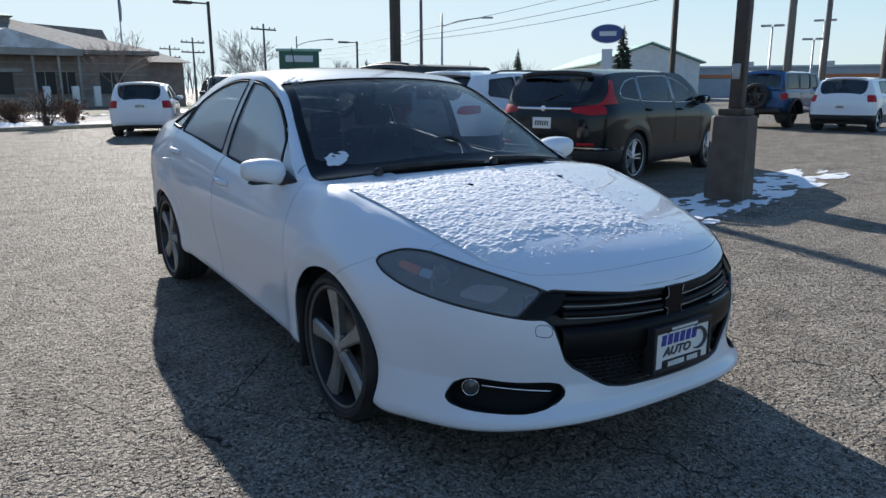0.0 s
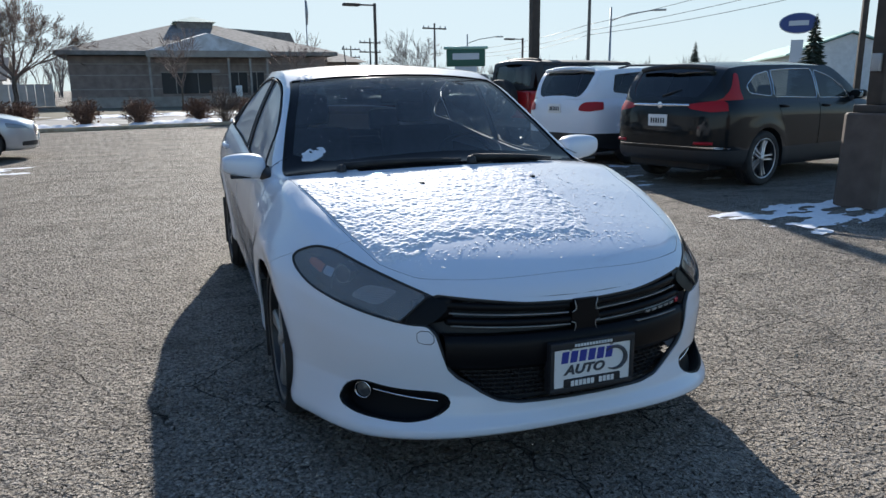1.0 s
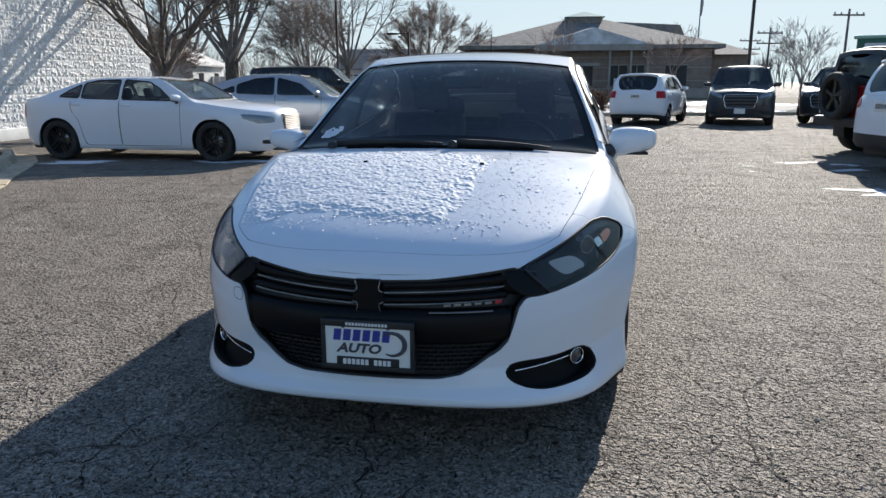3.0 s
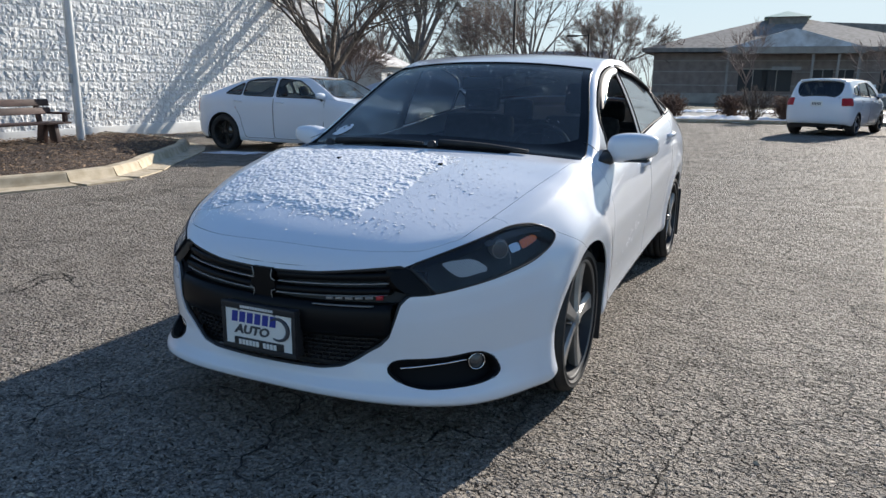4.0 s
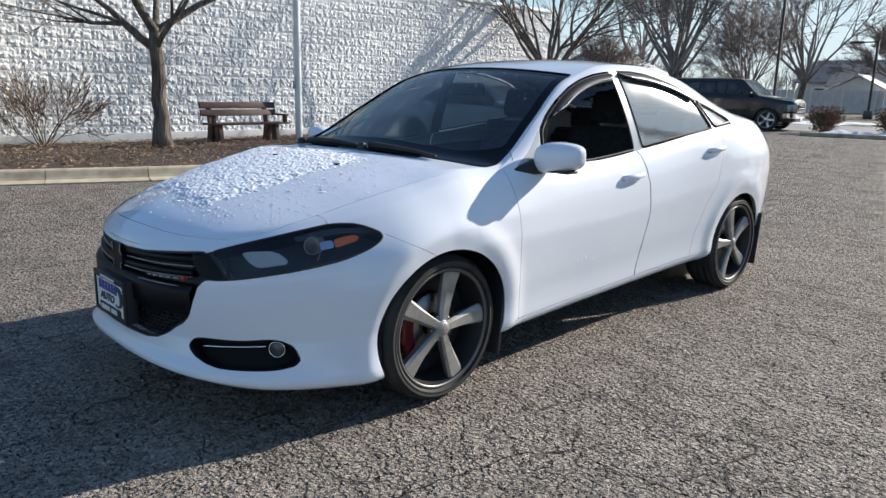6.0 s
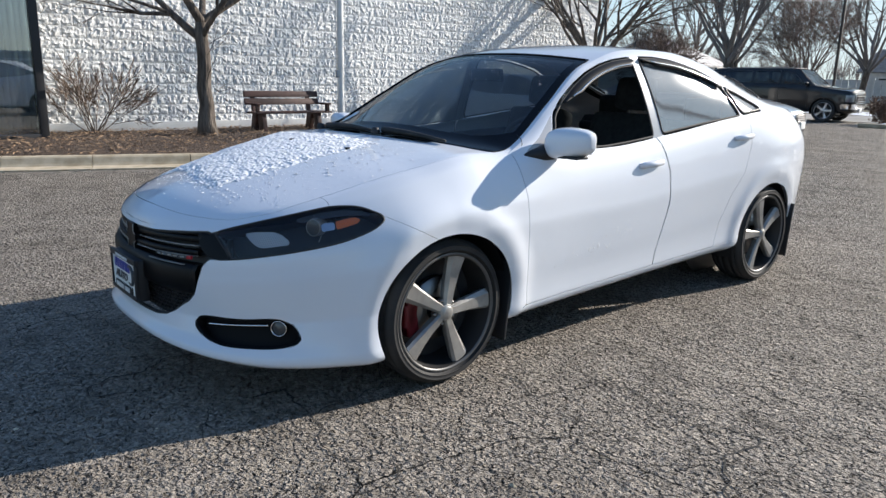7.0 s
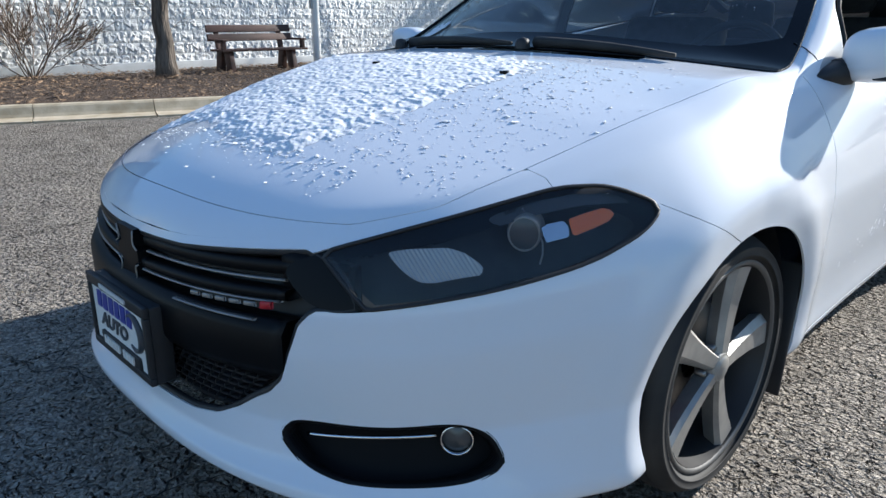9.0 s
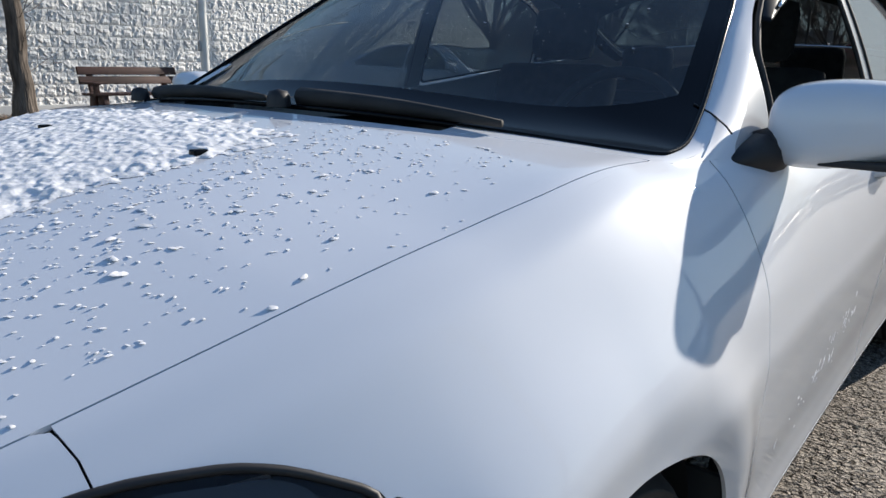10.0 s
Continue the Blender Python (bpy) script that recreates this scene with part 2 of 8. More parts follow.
def clip(mesh, field):
    """Keeps the part of a mesh in which field (of the points' array) is below zero."""
    v, f = mesh
    a = np.array(v, float)
    if len(a) == 0:
        return mesh
    s = field(a)
    out, pts, cut, keep = [], [], {}, {}

    def old(i):
        if i not in keep:
            keep[i] = len(pts)
            pts.append(tuple(a[i]))
        return keep[i]

    def between(i, j):
        k = (min(i, j), max(i, j))
        if k not in cut:
            w = s[k[0]] / (s[k[0]] - s[k[1]])
            cut[k] = len(pts)
            pts.append(tuple(a[k[0]] * (1 - w) + a[k[1]] * w))
        return cut[k]

    for q in f:
        inside = [s[i] < 0 for i in q]
        if all(inside):
            out.append(tuple(old(i) for i in q))
        elif any(inside):
            poly = []
            for n, i in enumerate(q):
                j = q[(n + 1) % len(q)]
                if s[i] < 0:
                    poly.append(old(i))
                if (s[i] < 0) != (s[j] < 0):
                    poly.append(between(i, j))
            if len(poly) > 2:
                out.append(tuple(poly))
    return pts, out


def sd_poly(px, py, poly):
    """Signed distance to a polygon, negative inside."""
    p = np.stack([px, py], -1)
    n = len(poly)
    d = np.full(len(px), 1e9)
    inside = np.zeros(len(px), bool)
    for i in range(n):
        a, b = np.array(poly[i], float), np.array(poly[(i + 1) % n], float)
        e = b - a
        w = p - a
        h = np.clip((w @ e) / (e @ e + 1e-12), 0, 1)
        d = np.minimum(d, np.hypot(w[:, 0] - h * e[0], w[:, 1] - h * e[1]))
        c1 = (a[1] > py) != (b[1] > py)
        xin = (b[0] - a[0]) * (py - a[1]) / (b[1] - a[1] + 1e-12) + a[0]
        inside ^= c1 & (px < xin)
    return np.where(inside, -d, d)


def rounded(poly, n=3):
    """A closed polygon with its corners cut round (Chaikin)."""
    p = [np.array(q, float) for q in poly]
    for _ in range(n):
        p = [q for i in range(len(p)) for q in (p[i] * 0.8 + p[(i + 1) % len(p)] * 0.2, p[i] * 0.2 + p[(i + 1) % len(p)] * 0.8)]
    return [tuple(q) for q in p]


def soft(poly, r=0.03, n=4):
    """A closed polygon with small round corners, and points along its sides."""
    out = []
    k = len(poly)
    for i in range(k):
        a, b, c = (np.array(poly[j % k], float) for j in (i - 1, i, i + 1))
        p = b + (a - b) * min(r / np.linalg.norm(a - b), 0.45)
        q = b + (c - b) * min(r / np.linalg.norm(c - b), 0.45)
        for t in np.linspace(0, 1, n):
            out.append(tuple((1 - t) ** 2 * p + 2 * t * (1 - t) * b + t * t * q))
    return out


def curve(pts):
    """A smooth function of one value through (x, y) knots, without overshoot."""
    x = np.array([p[0] for p in pts], float)
    y = np.array([p[1] for p in pts], float)
    h = np.diff(x)
    d = np.diff(y) / h
    m = np.zeros(len(x))
    for i in range(1, len(x) - 1):
        m[i] = 0 if d[i - 1] * d[i] <= 0 else 3 * (h[i - 1] + h[i]) / ((2 * h[i] + h[i - 1]) / d[i - 1] + (h[i] + 2 * h[i - 1]) / d[i])
    m[0], m[-1] = d[0], d[-1]

    def at(q):
        q = np.clip(np.asarray(q, float), x[0], x[-1])
        i = np.clip(np.searchsorted(x, q) - 1, 0, len(x) - 2)
        u = (q - x[i]) / h[i]
        return (2 * u**3 - 3 * u**2 + 1) * y[i] + (u**3 - 2 * u**2 + u) * h[i] * m[i] + (3 * u**2 - 2 * u**3) * y[i + 1] + (u**3 - u**2) * h[i] * m[i + 1]

    return at


def box(x0, x1, y0, y1, z0, z1, bevel=0.0):
    bm = bmesh.new()
    bmesh.ops.create_cube(bm, size=1.0)
    for v in bm.verts:
        v.co = Vector(((x0 + x1) / 2 + v.co.x * (x1 - x0), (y0 + y1) / 2 + v.co.y * (y1 - y0), (z0 + z1) / 2 + v.co.z * (z1 - z0)))
    if bevel:
        bmesh.ops.bevel(bm, geom=bm.edges[:], offset=bevel, segments=2, affect="EDGES", profile=0.6)
    v = [tuple(q.co) for q in bm.verts]
    bm.verts.index_update()
    f = [tuple(q.index for q in g.verts) for g in bm.faces]
    bm.free()
    return v, f


def lathe(profile, n=48, axis="x"):
    """Turns a profile of (along, radius) round the x axis (or z)."""
    v, f = [], []
    k = len(profile)
    for i in range(n):
        a = 2 * math.pi * i / n
        c, s = math.cos(a), math.sin(a)
        for u, r in profile:
            v.append((u, r * c, r * s) if axis == "x" else (r * c, r * s, u))
    for i in range(n):
        j = (i + 1) % n
        for q in range(k - 1):
            g = (i * k + q, i * k + q + 1, j * k + q + 1, j * k + q)
            f.append(g if axis == "z" else tuple(reversed(g)))
    return v, f


def tube(path, radius, n=8, caps=True):
    """A round bar along a list of points; radius is a number or one for each point."""
    pts = [Vector(p) for p in path]
    k = len(pts)
    rad = radius if isinstance(radius, (list, tuple)) else [radius] * k
    v, f = [], []
    side = None
    for i, p in enumerate(pts):
        d = (pts[min(i + 1, k - 1)] - pts[max(i - 1, 0)]).normalized()
        if side is None:
            side = d.orthogonal().normalized()
        side = (side - d * side.dot(d))
        side = side.normalized() if side.length > 1e-6 else d.orthogonal().normalized()
        other = d.cross(side)
        for j in range(n):
            a = 2 * math.pi * j / n
            v.append(tuple(p + (side * math.cos(a) + other * math.sin(a)) * rad[i]))
    for i in range(k - 1):
        for j in range(n):
            m = (j + 1) % n
            f.append((i * n + j, i * n + m, (i + 1) * n + m, (i + 1) * n + j))
    if caps:
        f.append(tuple(reversed(range(n))))
        f.append(tuple(range((k - 1) * n, k * n)))
    return v, f


def extruded(outline, depth, axis="y", at=0.0):
    """A closed outline of 2D points given depth along an axis."""
    n = len(outline)

    def p3(q, d):
        if axis == "y":
            return (q[0], at + d, q[1])
        if axis == "x":
            return (at + d, q[0], q[1])
        return (q[0], q[1], at + d)

    v = [p3(q, 0) for q in outline] + [p3(q, depth) for q in outline]
    f = [tuple(range(n)), tuple(reversed(range(n, 2 * n)))]
    f += [(i, i + n, (i + 1) % n + n, (i + 1) % n) for i in range(n)]
    bm = bmesh.new()
    bv = [bm.verts.new(q) for q in v]
    for g in f:
        bm.faces.new([bv[i] for i in g])
    bmesh.ops.recalc_face_normals(bm, faces=bm.faces[:])
    bm.verts.index_update()
    f = [tuple(q.index for q in g.verts) for g in bm.faces]
    bm.free()
    return v, f


def writing(text, size, at, mat, name, parent, depth=0.001, width=None, shear=0.0, turn=None, bold=0.0):
    """Flat lettering in the built-in font, facing -y."""
    c = bpy.data.curves.new(name, "FONT")
    c.body, c.size, c.extrude, c.align_x, c.align_y, c.shear = text, size, depth, "CENTER", "CENTER", shear
    c.resolution_u = 3
    c.offset = bold
    tmp = bpy.data.objects.new(name, c)
    me = bpy.data.meshes.new_from_object(tmp)
    bpy.data.objects.remove(tmp)
    xs = [q.co.x for q in me.vertices]
    k = width / (max(xs) - min(xs)) if width else 1.0
    turn = turn or Euler((radians(90), 0, 0)).to_matrix().to_4x4()
    me.transform(Matrix.Translation(at) @ turn @ Matrix.Diagonal((k, 1, 1, 1)))
    me.materials.append(mat)
    ob = new(name, me)
    ob.parent = parent
    return ob

# ---- vehicles: one family of surfaces for every car ----
class Body:
    """Three skins in a car's own axes (x to its left, front towards -y, front axle at y = 0): the lower ring, the glass band and the top."""

    def __init__(self, yf, yr, w, levels, zbot, ztop, dx, dz, zc, n=2.4, ycf=0.15, ycr=None, topin=((-9, 0), (9, 0)), crown=2.2, nr=2.8, wheels=(), flare=0.012, waist=((-9, 1), (9, 1)), sweep=0.0, square=0.0, bulge=0.0):
        self.yf, self.yr, self.w, self.n, self.nr = yf, yr, w, n, nr
        self.ycf, self.ycr = ycf, ycr if ycr is not None else yr - 0.9
        fr = [q[0] for q in levels]
        self.inf, self.ins, self.inr = (curve(list(zip(fr, [q[k] for q in levels]))) for k in (1, 2, 3))
        self.zbot, self.ztop, self.dx, self.dz, self.zc = (curve(q) for q in (zbot, ztop, dx, dz, zc))
        self.topin, self.waist, self.crown = curve(topin), curve(waist), crown
        self.wheels, self.flare, self.sweep = wheels, flare, sweep
        self.square, self.bulge = square, bulge

    def nose_n(self, s):
        """Squareness of the nose in plan: more so towards the chin."""
        return self.n + self.square * np.clip(1 - np.asarray(s, float) / 0.32, 0, 1)

    def swell(self, x, y, z):
        """Swelling of the flanks round the wheels, most ahead of the front ones."""
        out = np.zeros_like(x)
        for k, (wy, wz, r) in enumerate(self.wheels):
            d = np.hypot(y - wy, z - wz)
            out = out + self.flare * np.exp(-(((d - r) / 0.06) ** 2))
            if k == 0:
                out = out + self.bulge * np.exp(-(((d - r) / 0.11) ** 2)) * np.clip((wy - y) / 0.22, 0, 1)
        return out * (x > 0.6)

    def side_x(self, y, s):
        """Half width of the lower ring at y and height share s."""
        s = np.asarray(s, float)
        a = self.w - self.ins(s)
        q = np.clip((s - 0.72) / 0.28, 0, 1)
        a = a - self.topin(y) * q * q * (3 - 2 * q)
        yf, yr = self.yf + self.inf(s), self.yr - self.inr(s)
        kf = np.clip((self.ycf - y) / (self.ycf - yf), 0, 1)
        kr = np.clip((y - self.ycr) / (yr - self.ycr), 0, 1)
        n = self.nose_n(s)
        x = a * (1 - kf**n) ** (1 / n) * (1 - kr**self.nr) ** (1 / self.nr)
        return x * self.waist(y)

    def lower(self, na=70, ns=90, nr=30, nv=44):
        s = np.linspace(0, 1, nv)
        a = np.linspace(0, math.pi / 2, na)
        rows = []
        for k in s:
            yf, yr = self.yf + float(self.inf(k)), self.yr - float(self.inr(k))
            y1 = self.ycf - (self.ycf - yf) * np.cos(a) ** (2 / float(self.nose_n(k)))
            y2 = np.linspace(self.ycf, self.ycr, ns)[1:-1]
            y3 = self.ycr + (yr - self.ycr) * np.sin(np.linspace(0, math.pi / 2, nr)) ** (2 / self.nr)
            y = np.concatenate([y1, y2, y3])
            x = self.side_x(y, k)
            x[0] = x[-1] = 0
            z = self.zbot(y) + (self.ztop(y) - self.zbot(y)) * k
            x = x + self.swell(x, y, z)
            rows.append(np.stack([x, y, z], -1))
        return grid(np.stack(rows, 1), flip=True)

    def edge(self, y):
        x = self.side_x(y, 1.0)
        return x + self.swell(x, y, self.ztop(y))

    def rail(self, y):
        return np.maximum(self.edge(y) - self.dx(y), 0), self.ztop(y) + self.dz(y)

    def crest(self, x, y):
        """Height of the top's ridge, with the foot of the windscreen swept back towards the sides."""
        k = np.clip((y - 0.35) / 0.75, 0, 1)
        back = self.sweep * (np.abs(x) / 0.76) ** 2.2 * (1 - k * k * (3 - 2 * k))
        return self.zc(y - back * np.clip((y + 0.25) / 0.3, 0, 1))

    def top(self, ny=230, nx=60):
        e = np.linspace(0, math.pi, ny)
        y0, y1 = self.yf + float(self.inf(1)), self.yr - float(self.inr(1))
        k = np.linspace(0, 1, ny)
        k = 0.75 * k + 0.25 * (1 - np.cos(e)) / 2
        y = y0 + (y1 - y0) * k
        xr, zr = self.rail(y)
        u = np.sin(np.linspace(-1, 1, nx) * math.pi / 2 * 0.8) / math.sin(math.pi / 2 * 0.8)
        x = xr[:, None] * u[None]
        z = zr[:, None] + (self.crest(x, y[:, None]) - zr[:, None]) * (1 - np.abs(u[None]) ** self.crown)
        return grid(np.stack([x, np.repeat(y[:, None], nx, 1), z], -1))

    def top_z(self, x, y):
        xr, zr = self.rail(y)
        u = np.clip(np.abs(x) / np.maximum(xr, 1e-4), 0, 1)
        return zr + (self.crest(x, y) - zr) * (1 - u**self.crown)

    def band(self, y0, y1, ny=120, nw=26, bulge=0.018):
        y = np.linspace(y0, y1, ny)
        xb, zb = self.edge(y), self.ztop(y)
        xr, zr = self.rail(y)
        w = np.linspace(0, 1, nw)[None]
        x = xb[:, None] * (1 - w) + xr[:, None] * w + bulge * 4 * w * (1 - w) * np.clip((zr - zb) / 0.3, 0, 1)[:, None]
        z = zb[:, None] * (1 - w) + zr[:, None] * w
        return grid(np.stack([x, np.repeat(y[:, None], nw, 1), z], -1), flip=True)

    def band_x(self, y, z, bulge=0.018):
        y, z = np.asarray(y, float), np.asarray(z, float)
        xb, zb = self.edge(y), self.ztop(y)
        xr, zr = self.rail(y)
        w = np.clip((z - zb) / np.maximum(zr - zb, 1e-3), 0, 1)
        return xb * (1 - w) + xr * w + bulge * 4 * w * (1 - w) * np.clip((zr - zb) / 0.3, 0, 1)


def both(mesh):
    """A half and its mirror image, welded along the middle."""
    v, f = join(mesh, mirrored(mesh))
    n = len(mesh[0])
    same = {i + n: i for i in range(n) if abs(v[i][0]) < 1e-4}
    return v, [tuple(same.get(i, i) for i in q) for q in f]


def yz(poly, off=0.0):
    return lambda a: sd_poly(a[:, 1], a[:, 2], poly) + off


def not_yz(poly, off=0.0):
    return lambda a: -sd_poly(a[:, 1], a[:, 2], poly) + off


def shifted(mesh, d):
    """A mesh moved inwards along its own normals."""
    v = np.array(mesh[0], float)
    n = np.zeros_like(v)
    for q in mesh[1]:
        a = np.cross(v[q[1]] - v[q[0]], v[q[2]] - v[q[0]])
        for i in q:
            n[i] += a
    n /= np.maximum(np.linalg.norm(n, axis=1), 1e-9)[:, None]
    return [tuple(p) for p in v - n * d], mesh[1]


def around(mesh, radius, inset=0.0):
    """Round bars along the open edges of a mesh: seals and trims."""
    v, f = mesh
    count = {}
    for q in f:
        for i, a in enumerate(q):
            b = q[(i + 1) % len(q)]
            k = (min(a, b), max(a, b))
            count[k] = count.get(k, 0) + 1
    nxt = {}
    for (a, b), c in count.items():
        if c == 1:
            nxt.setdefault(a, []).append(b)
            nxt.setdefault(b, []).append(a)
    seen, loops = set(), []
    for start in nxt:
        if start in seen:
            continue
        loop, cur, prev = [start], start, None
        seen.add(start)
        while True:
            step = [n for n in nxt[cur] if n != prev and n not in seen]
            if not step:
                break
            prev, cur = cur, step[0]
            seen.add(cur)
            loop.append(cur)
        if len(loop) > 4:
            loops.append(loop)
    out = []
    for loop in loops:
        pts = [v[i] for i in loop]
        thin = [pts[0]]
        for p in pts[1:]:
            if (Vector(p) - Vector(thin[-1])).length > 0.012:
                thin.append(p)
        thin.append(thin[0])
        thin.append(thin[1])
        out.append(tube(thin, radius, 6, caps=False))
    return join(*out) if out else ([], [])


def tyre_mesh(r, width, rim):
    h = width / 2
    prof = [(-h * 0.55, rim - 0.012), (-h * 0.95, rim + 0.004), (-h * 1.0, rim + 0.02), (-h * 1.02, rim * 0.75 + r * 0.25), (-h * 1.045, rim * 0.70 + r * 0.30), (-h * 1.03, rim * 0.66 + r * 0.34), (-h * 1.045, rim * 0.45 + r * 0.55), (-h * 1.055, rim * 0.42 + r * 0.58), (-h * 1.03, rim * 0.37 + r * 0.63), (-h * 0.98, r - 0.022), (-h * 0.88, r - 0.010), (-h * 0.72, r - 0.001), (-h * 0.66, r), (-h * 0.655, r - 0.007), (-h * 0.61, r - 0.007), (-h * 0.605, r), (-h * 0.26, r + 0.002), (-h * 0.255, r - 0.006), (-h * 0.2, r - 0.006), (-h * 0.195, r + 0.002)]
    prof += [(-a, b) for a, b in reversed(prof)]
    return lathe(prof, 72)


def rim_mesh(rim, depth, spokes=5, hub=0.035, wide=0.055, tip=0.085, twin=False, dish=1.0):
    """Spokes and centre of a wheel; outer face towards +x at x = 0."""
    out = []
    for k in range(spokes):
        a = 2 * math.pi * k / spokes + math.pi / 2
        strips = [(-0.5, 0.5)] if not twin else [(-0.5, -0.16), (0.16, 0.5)]
        for lo, hi in strips:
            v, f = [], []
            ns = 9
            for i in range(ns):
                t = i / (ns - 1)
                r = hub * 0.6 + (rim - hub * 0.6) * t
                w = (wide + (tip - wide) * t**1.25) * (1 + 0.10 * (1 - t) ** 3)
                x = -0.012 - dish * (0.030 * math.sin(t * math.pi * 0.5) - 0.026 * t**2)
                tw = 0.0
                for side, dx in ((lo, -0.004), (lo * 0.86 + hi * 0.14, 0.006), (lo * 0.22 + hi * 0.78, 0.004), (hi, -0.010), (hi * 0.8, -0.036), (lo * 0.8, -0.036)):
                    v.append((x + dx, r * math.cos(a + tw) - side * w * math.sin(a + tw), r * math.sin(a + tw) + side * w * math.cos(a + tw)))
            for i in range(ns - 1):
                for j in range(6):
                    m = (j + 1) % 6
                    f.append((i * 6 + j, i * 6 + m, (i + 1) * 6 + m, (i + 1) * 6 + j))
            f.append(tuple(range(6)))
            f.append(tuple(reversed(range((ns - 1) * 6, ns * 6))))
            out.append((v, f))
    return join(*out)


def hub_mesh(hub=0.039):
    """The centre of a wheel: a domed cap, its collar and the five nuts in their wells."""
    return lathe([(0.004, 0.0), (0.003, hub * 0.45), (-0.001, hub * 0.72), (-0.004, hub * 0.80), (-0.003, hub * 0.86), (-0.012, hub * 0.95), (-0.026, hub * 0.97), (-0.05, hub * 1.0)], 36)


def nut_mesh():
    return lathe([(0.004, 0.0), (0.004, 0.006), (0.0, 0.009), (-0.02, 0.0095)], 10)


WHEELS = {}


def wheel(parent, x, y, r, width, rim, side, style=5, mats=None, caliper=False, nuts=False, wide=0.06, tip=0.095, twin=False, turn=0.3):
    """A wheel with its tyre, spoked rim, barrel and, where seen, disc and caliper."""
    mats = mats or (M_RUBBER, M_RIM, M_RIMDARK)
    key = (r, width, rim, style, wide, tip, twin, mats[1].name)
    if key not in WHEELS:
        def data(name, mesh, mat):
            o = part(name, mesh, mat, None, smooth=(name != "rim"))
            me = o.data
            bpy.data.objects.remove(o)
            return me
        h = width / 2
        WHEELS[key] = (
            data("tyre", tyre_mesh(r, width, rim), mats[0]),
            data("rim", moved(rim_mesh(rim - 0.008, 0.1, style, wide=wide, tip=tip, twin=twin, dish=0.45 if nuts else 1.0), Matrix.Translation((h * (0.96 if nuts else 0.80), 0, 0))), mats[1]),
            data("hub_cap", moved(hub_mesh(), Matrix.Translation((h * 0.93 if nuts else h * 0.80 + 0.003, 0, 0))), mats[1]),
            data("rim_lip", lathe([(h * 0.90, rim - 0.010), (h * 0.96, rim - 0.006), (h * 0.985, rim + 0.001), (h * 0.95, rim + 0.006), (h * 0.7, rim + 0.004)], 60), mats[1] if nuts is False else M_RIMLIP),
            data("barrel", lathe([(h * 0.93, rim - 0.010), (h * 0.60, rim - 0.016), (0.0, rim - 0.03), (-h * 0.8, rim - 0.02)], 48), mats[2]),
            data("brake_disc", lathe([(0.02, 0.05), (0.02, 0.135), (0.0, 0.14), (0.0, 0.05)], 40), M_STEEL),
            data("dust_shield", lathe([(-0.02, 0.0), (-0.02, rim - 0.03)], 32), M_BLACK),
            data("caliper", join(*[moved(box(-0.01, 0.04, -0.03, 0.03, -0.075, 0.075, 0.012), Euler((radians(q), 0, 0)).to_matrix().to_4x4() @ Matrix.Translation((-0.01, 0.135, 0))) for q in (4, 20)]), M_RED),
        )
    ms = WHEELS[key]
    hub = new("wheel", ms[0])
    hub.name = "wheel"
    hub.parent = parent
    hub.matrix_basis = pose(x, y, r, math.degrees(turn), 0, 0) if side > 0 else pose(x, y, r, -math.degrees(turn), 0, 180)
    names = ("tyre", "rim", "hub_cap", "rim_lip", "barrel", "brake_disc", "dust_shield", "caliper")
    for nm, me in list(zip(names, ms))[1:]:
        if nm == "caliper":
            if not caliper:
                continue
        o = new(nm, me)
        o.parent = hub
        if nm in ("caliper",):
            fwd = 180 if side > 0 else 0
            o.matrix_basis = pose(0, 0, 0, fwd - math.degrees(turn) - 10, 0, 0)
    if nuts:
        me = None
        for k in range(5):
            a = 2 * math.pi * (k + 0.5) / 5 + math.pi / 2
            if me is None:
                o = part("wheel_nut", nut_mesh(), M_STEEL, hub)
                me = o.data
            else:
                o = new("wheel_nut", me)
                o.parent = hub
            o.matrix_basis = Matrix.Translation((width * 0.40 - 0.006, 0.052 * math.cos(a), 0.052 * math.sin(a)))
    return hub


def mirror_housing(parent, x, y, z, side, mat, size=1.0, foot=None):
    """A door mirror: rounded shell, black foot and the glass behind."""
    n, m = 26, 29
    v = np.zeros((n, m, 3))
    for i in range(n):
        a = math.pi * i / (n - 1)
        for j in range(m):
            b = 2 * math.pi * j / (m - 1)
            cx = -math.cos(a)
            r = math.sin(a) ** 0.42
            yy, zz = math.copysign(abs(math.cos(b)) ** 0.75, math.cos(b)), math.copysign(abs(math.sin(b)) ** 0.65, math.sin(b))
            yy = yy if yy < 0 else yy * 0.35
            v[i, j] = (0.112 * cx, 0.085 * r * yy * (1.0 - 0.25 * cx), 0.066 * r * zz * (1 - 0.16 * cx) + 0.010 * cx)
    shell = grid(v * size, flip=False)
    if side < 0:
        shell = mirrored(shell)
    h = part("mirror", moved(shell, Matrix.Translation((x, y, z))), mat, parent, "white mirror housing" if mat == M_WHITE else "")
    foot = foot or tube([(x - side * 0.17 * size, y + 0.015, z - 0.075 * size), (x - side * 0.10 * size, y + 0.01, z - 0.07 * size), (x - side * 0.05 * size, y, z - 0.03 * size)], [0.036, 0.034, 0.036], 10)
    part("mirror_foot", foot, M_BLACK, h)
    g = moved(box(-0.078, 0.078, 0.022, 0.026, -0.044, 0.044, 0.0015), Matrix.Translation((x, y, z)) @ Matrix.Diagonal((size, size, size, 1)))
    part("mirror_glass", g, M_CHROME, h)
    strip = moved(box(-0.03, 0.075, -0.066, 0.010, -0.062, -0.050, 0.003), Matrix.Translation((x, y, z)) @ Matrix.Diagonal((side * size, size, size, 1)))
    part("lower_trim", strip, M_BLACK, h)
    return h


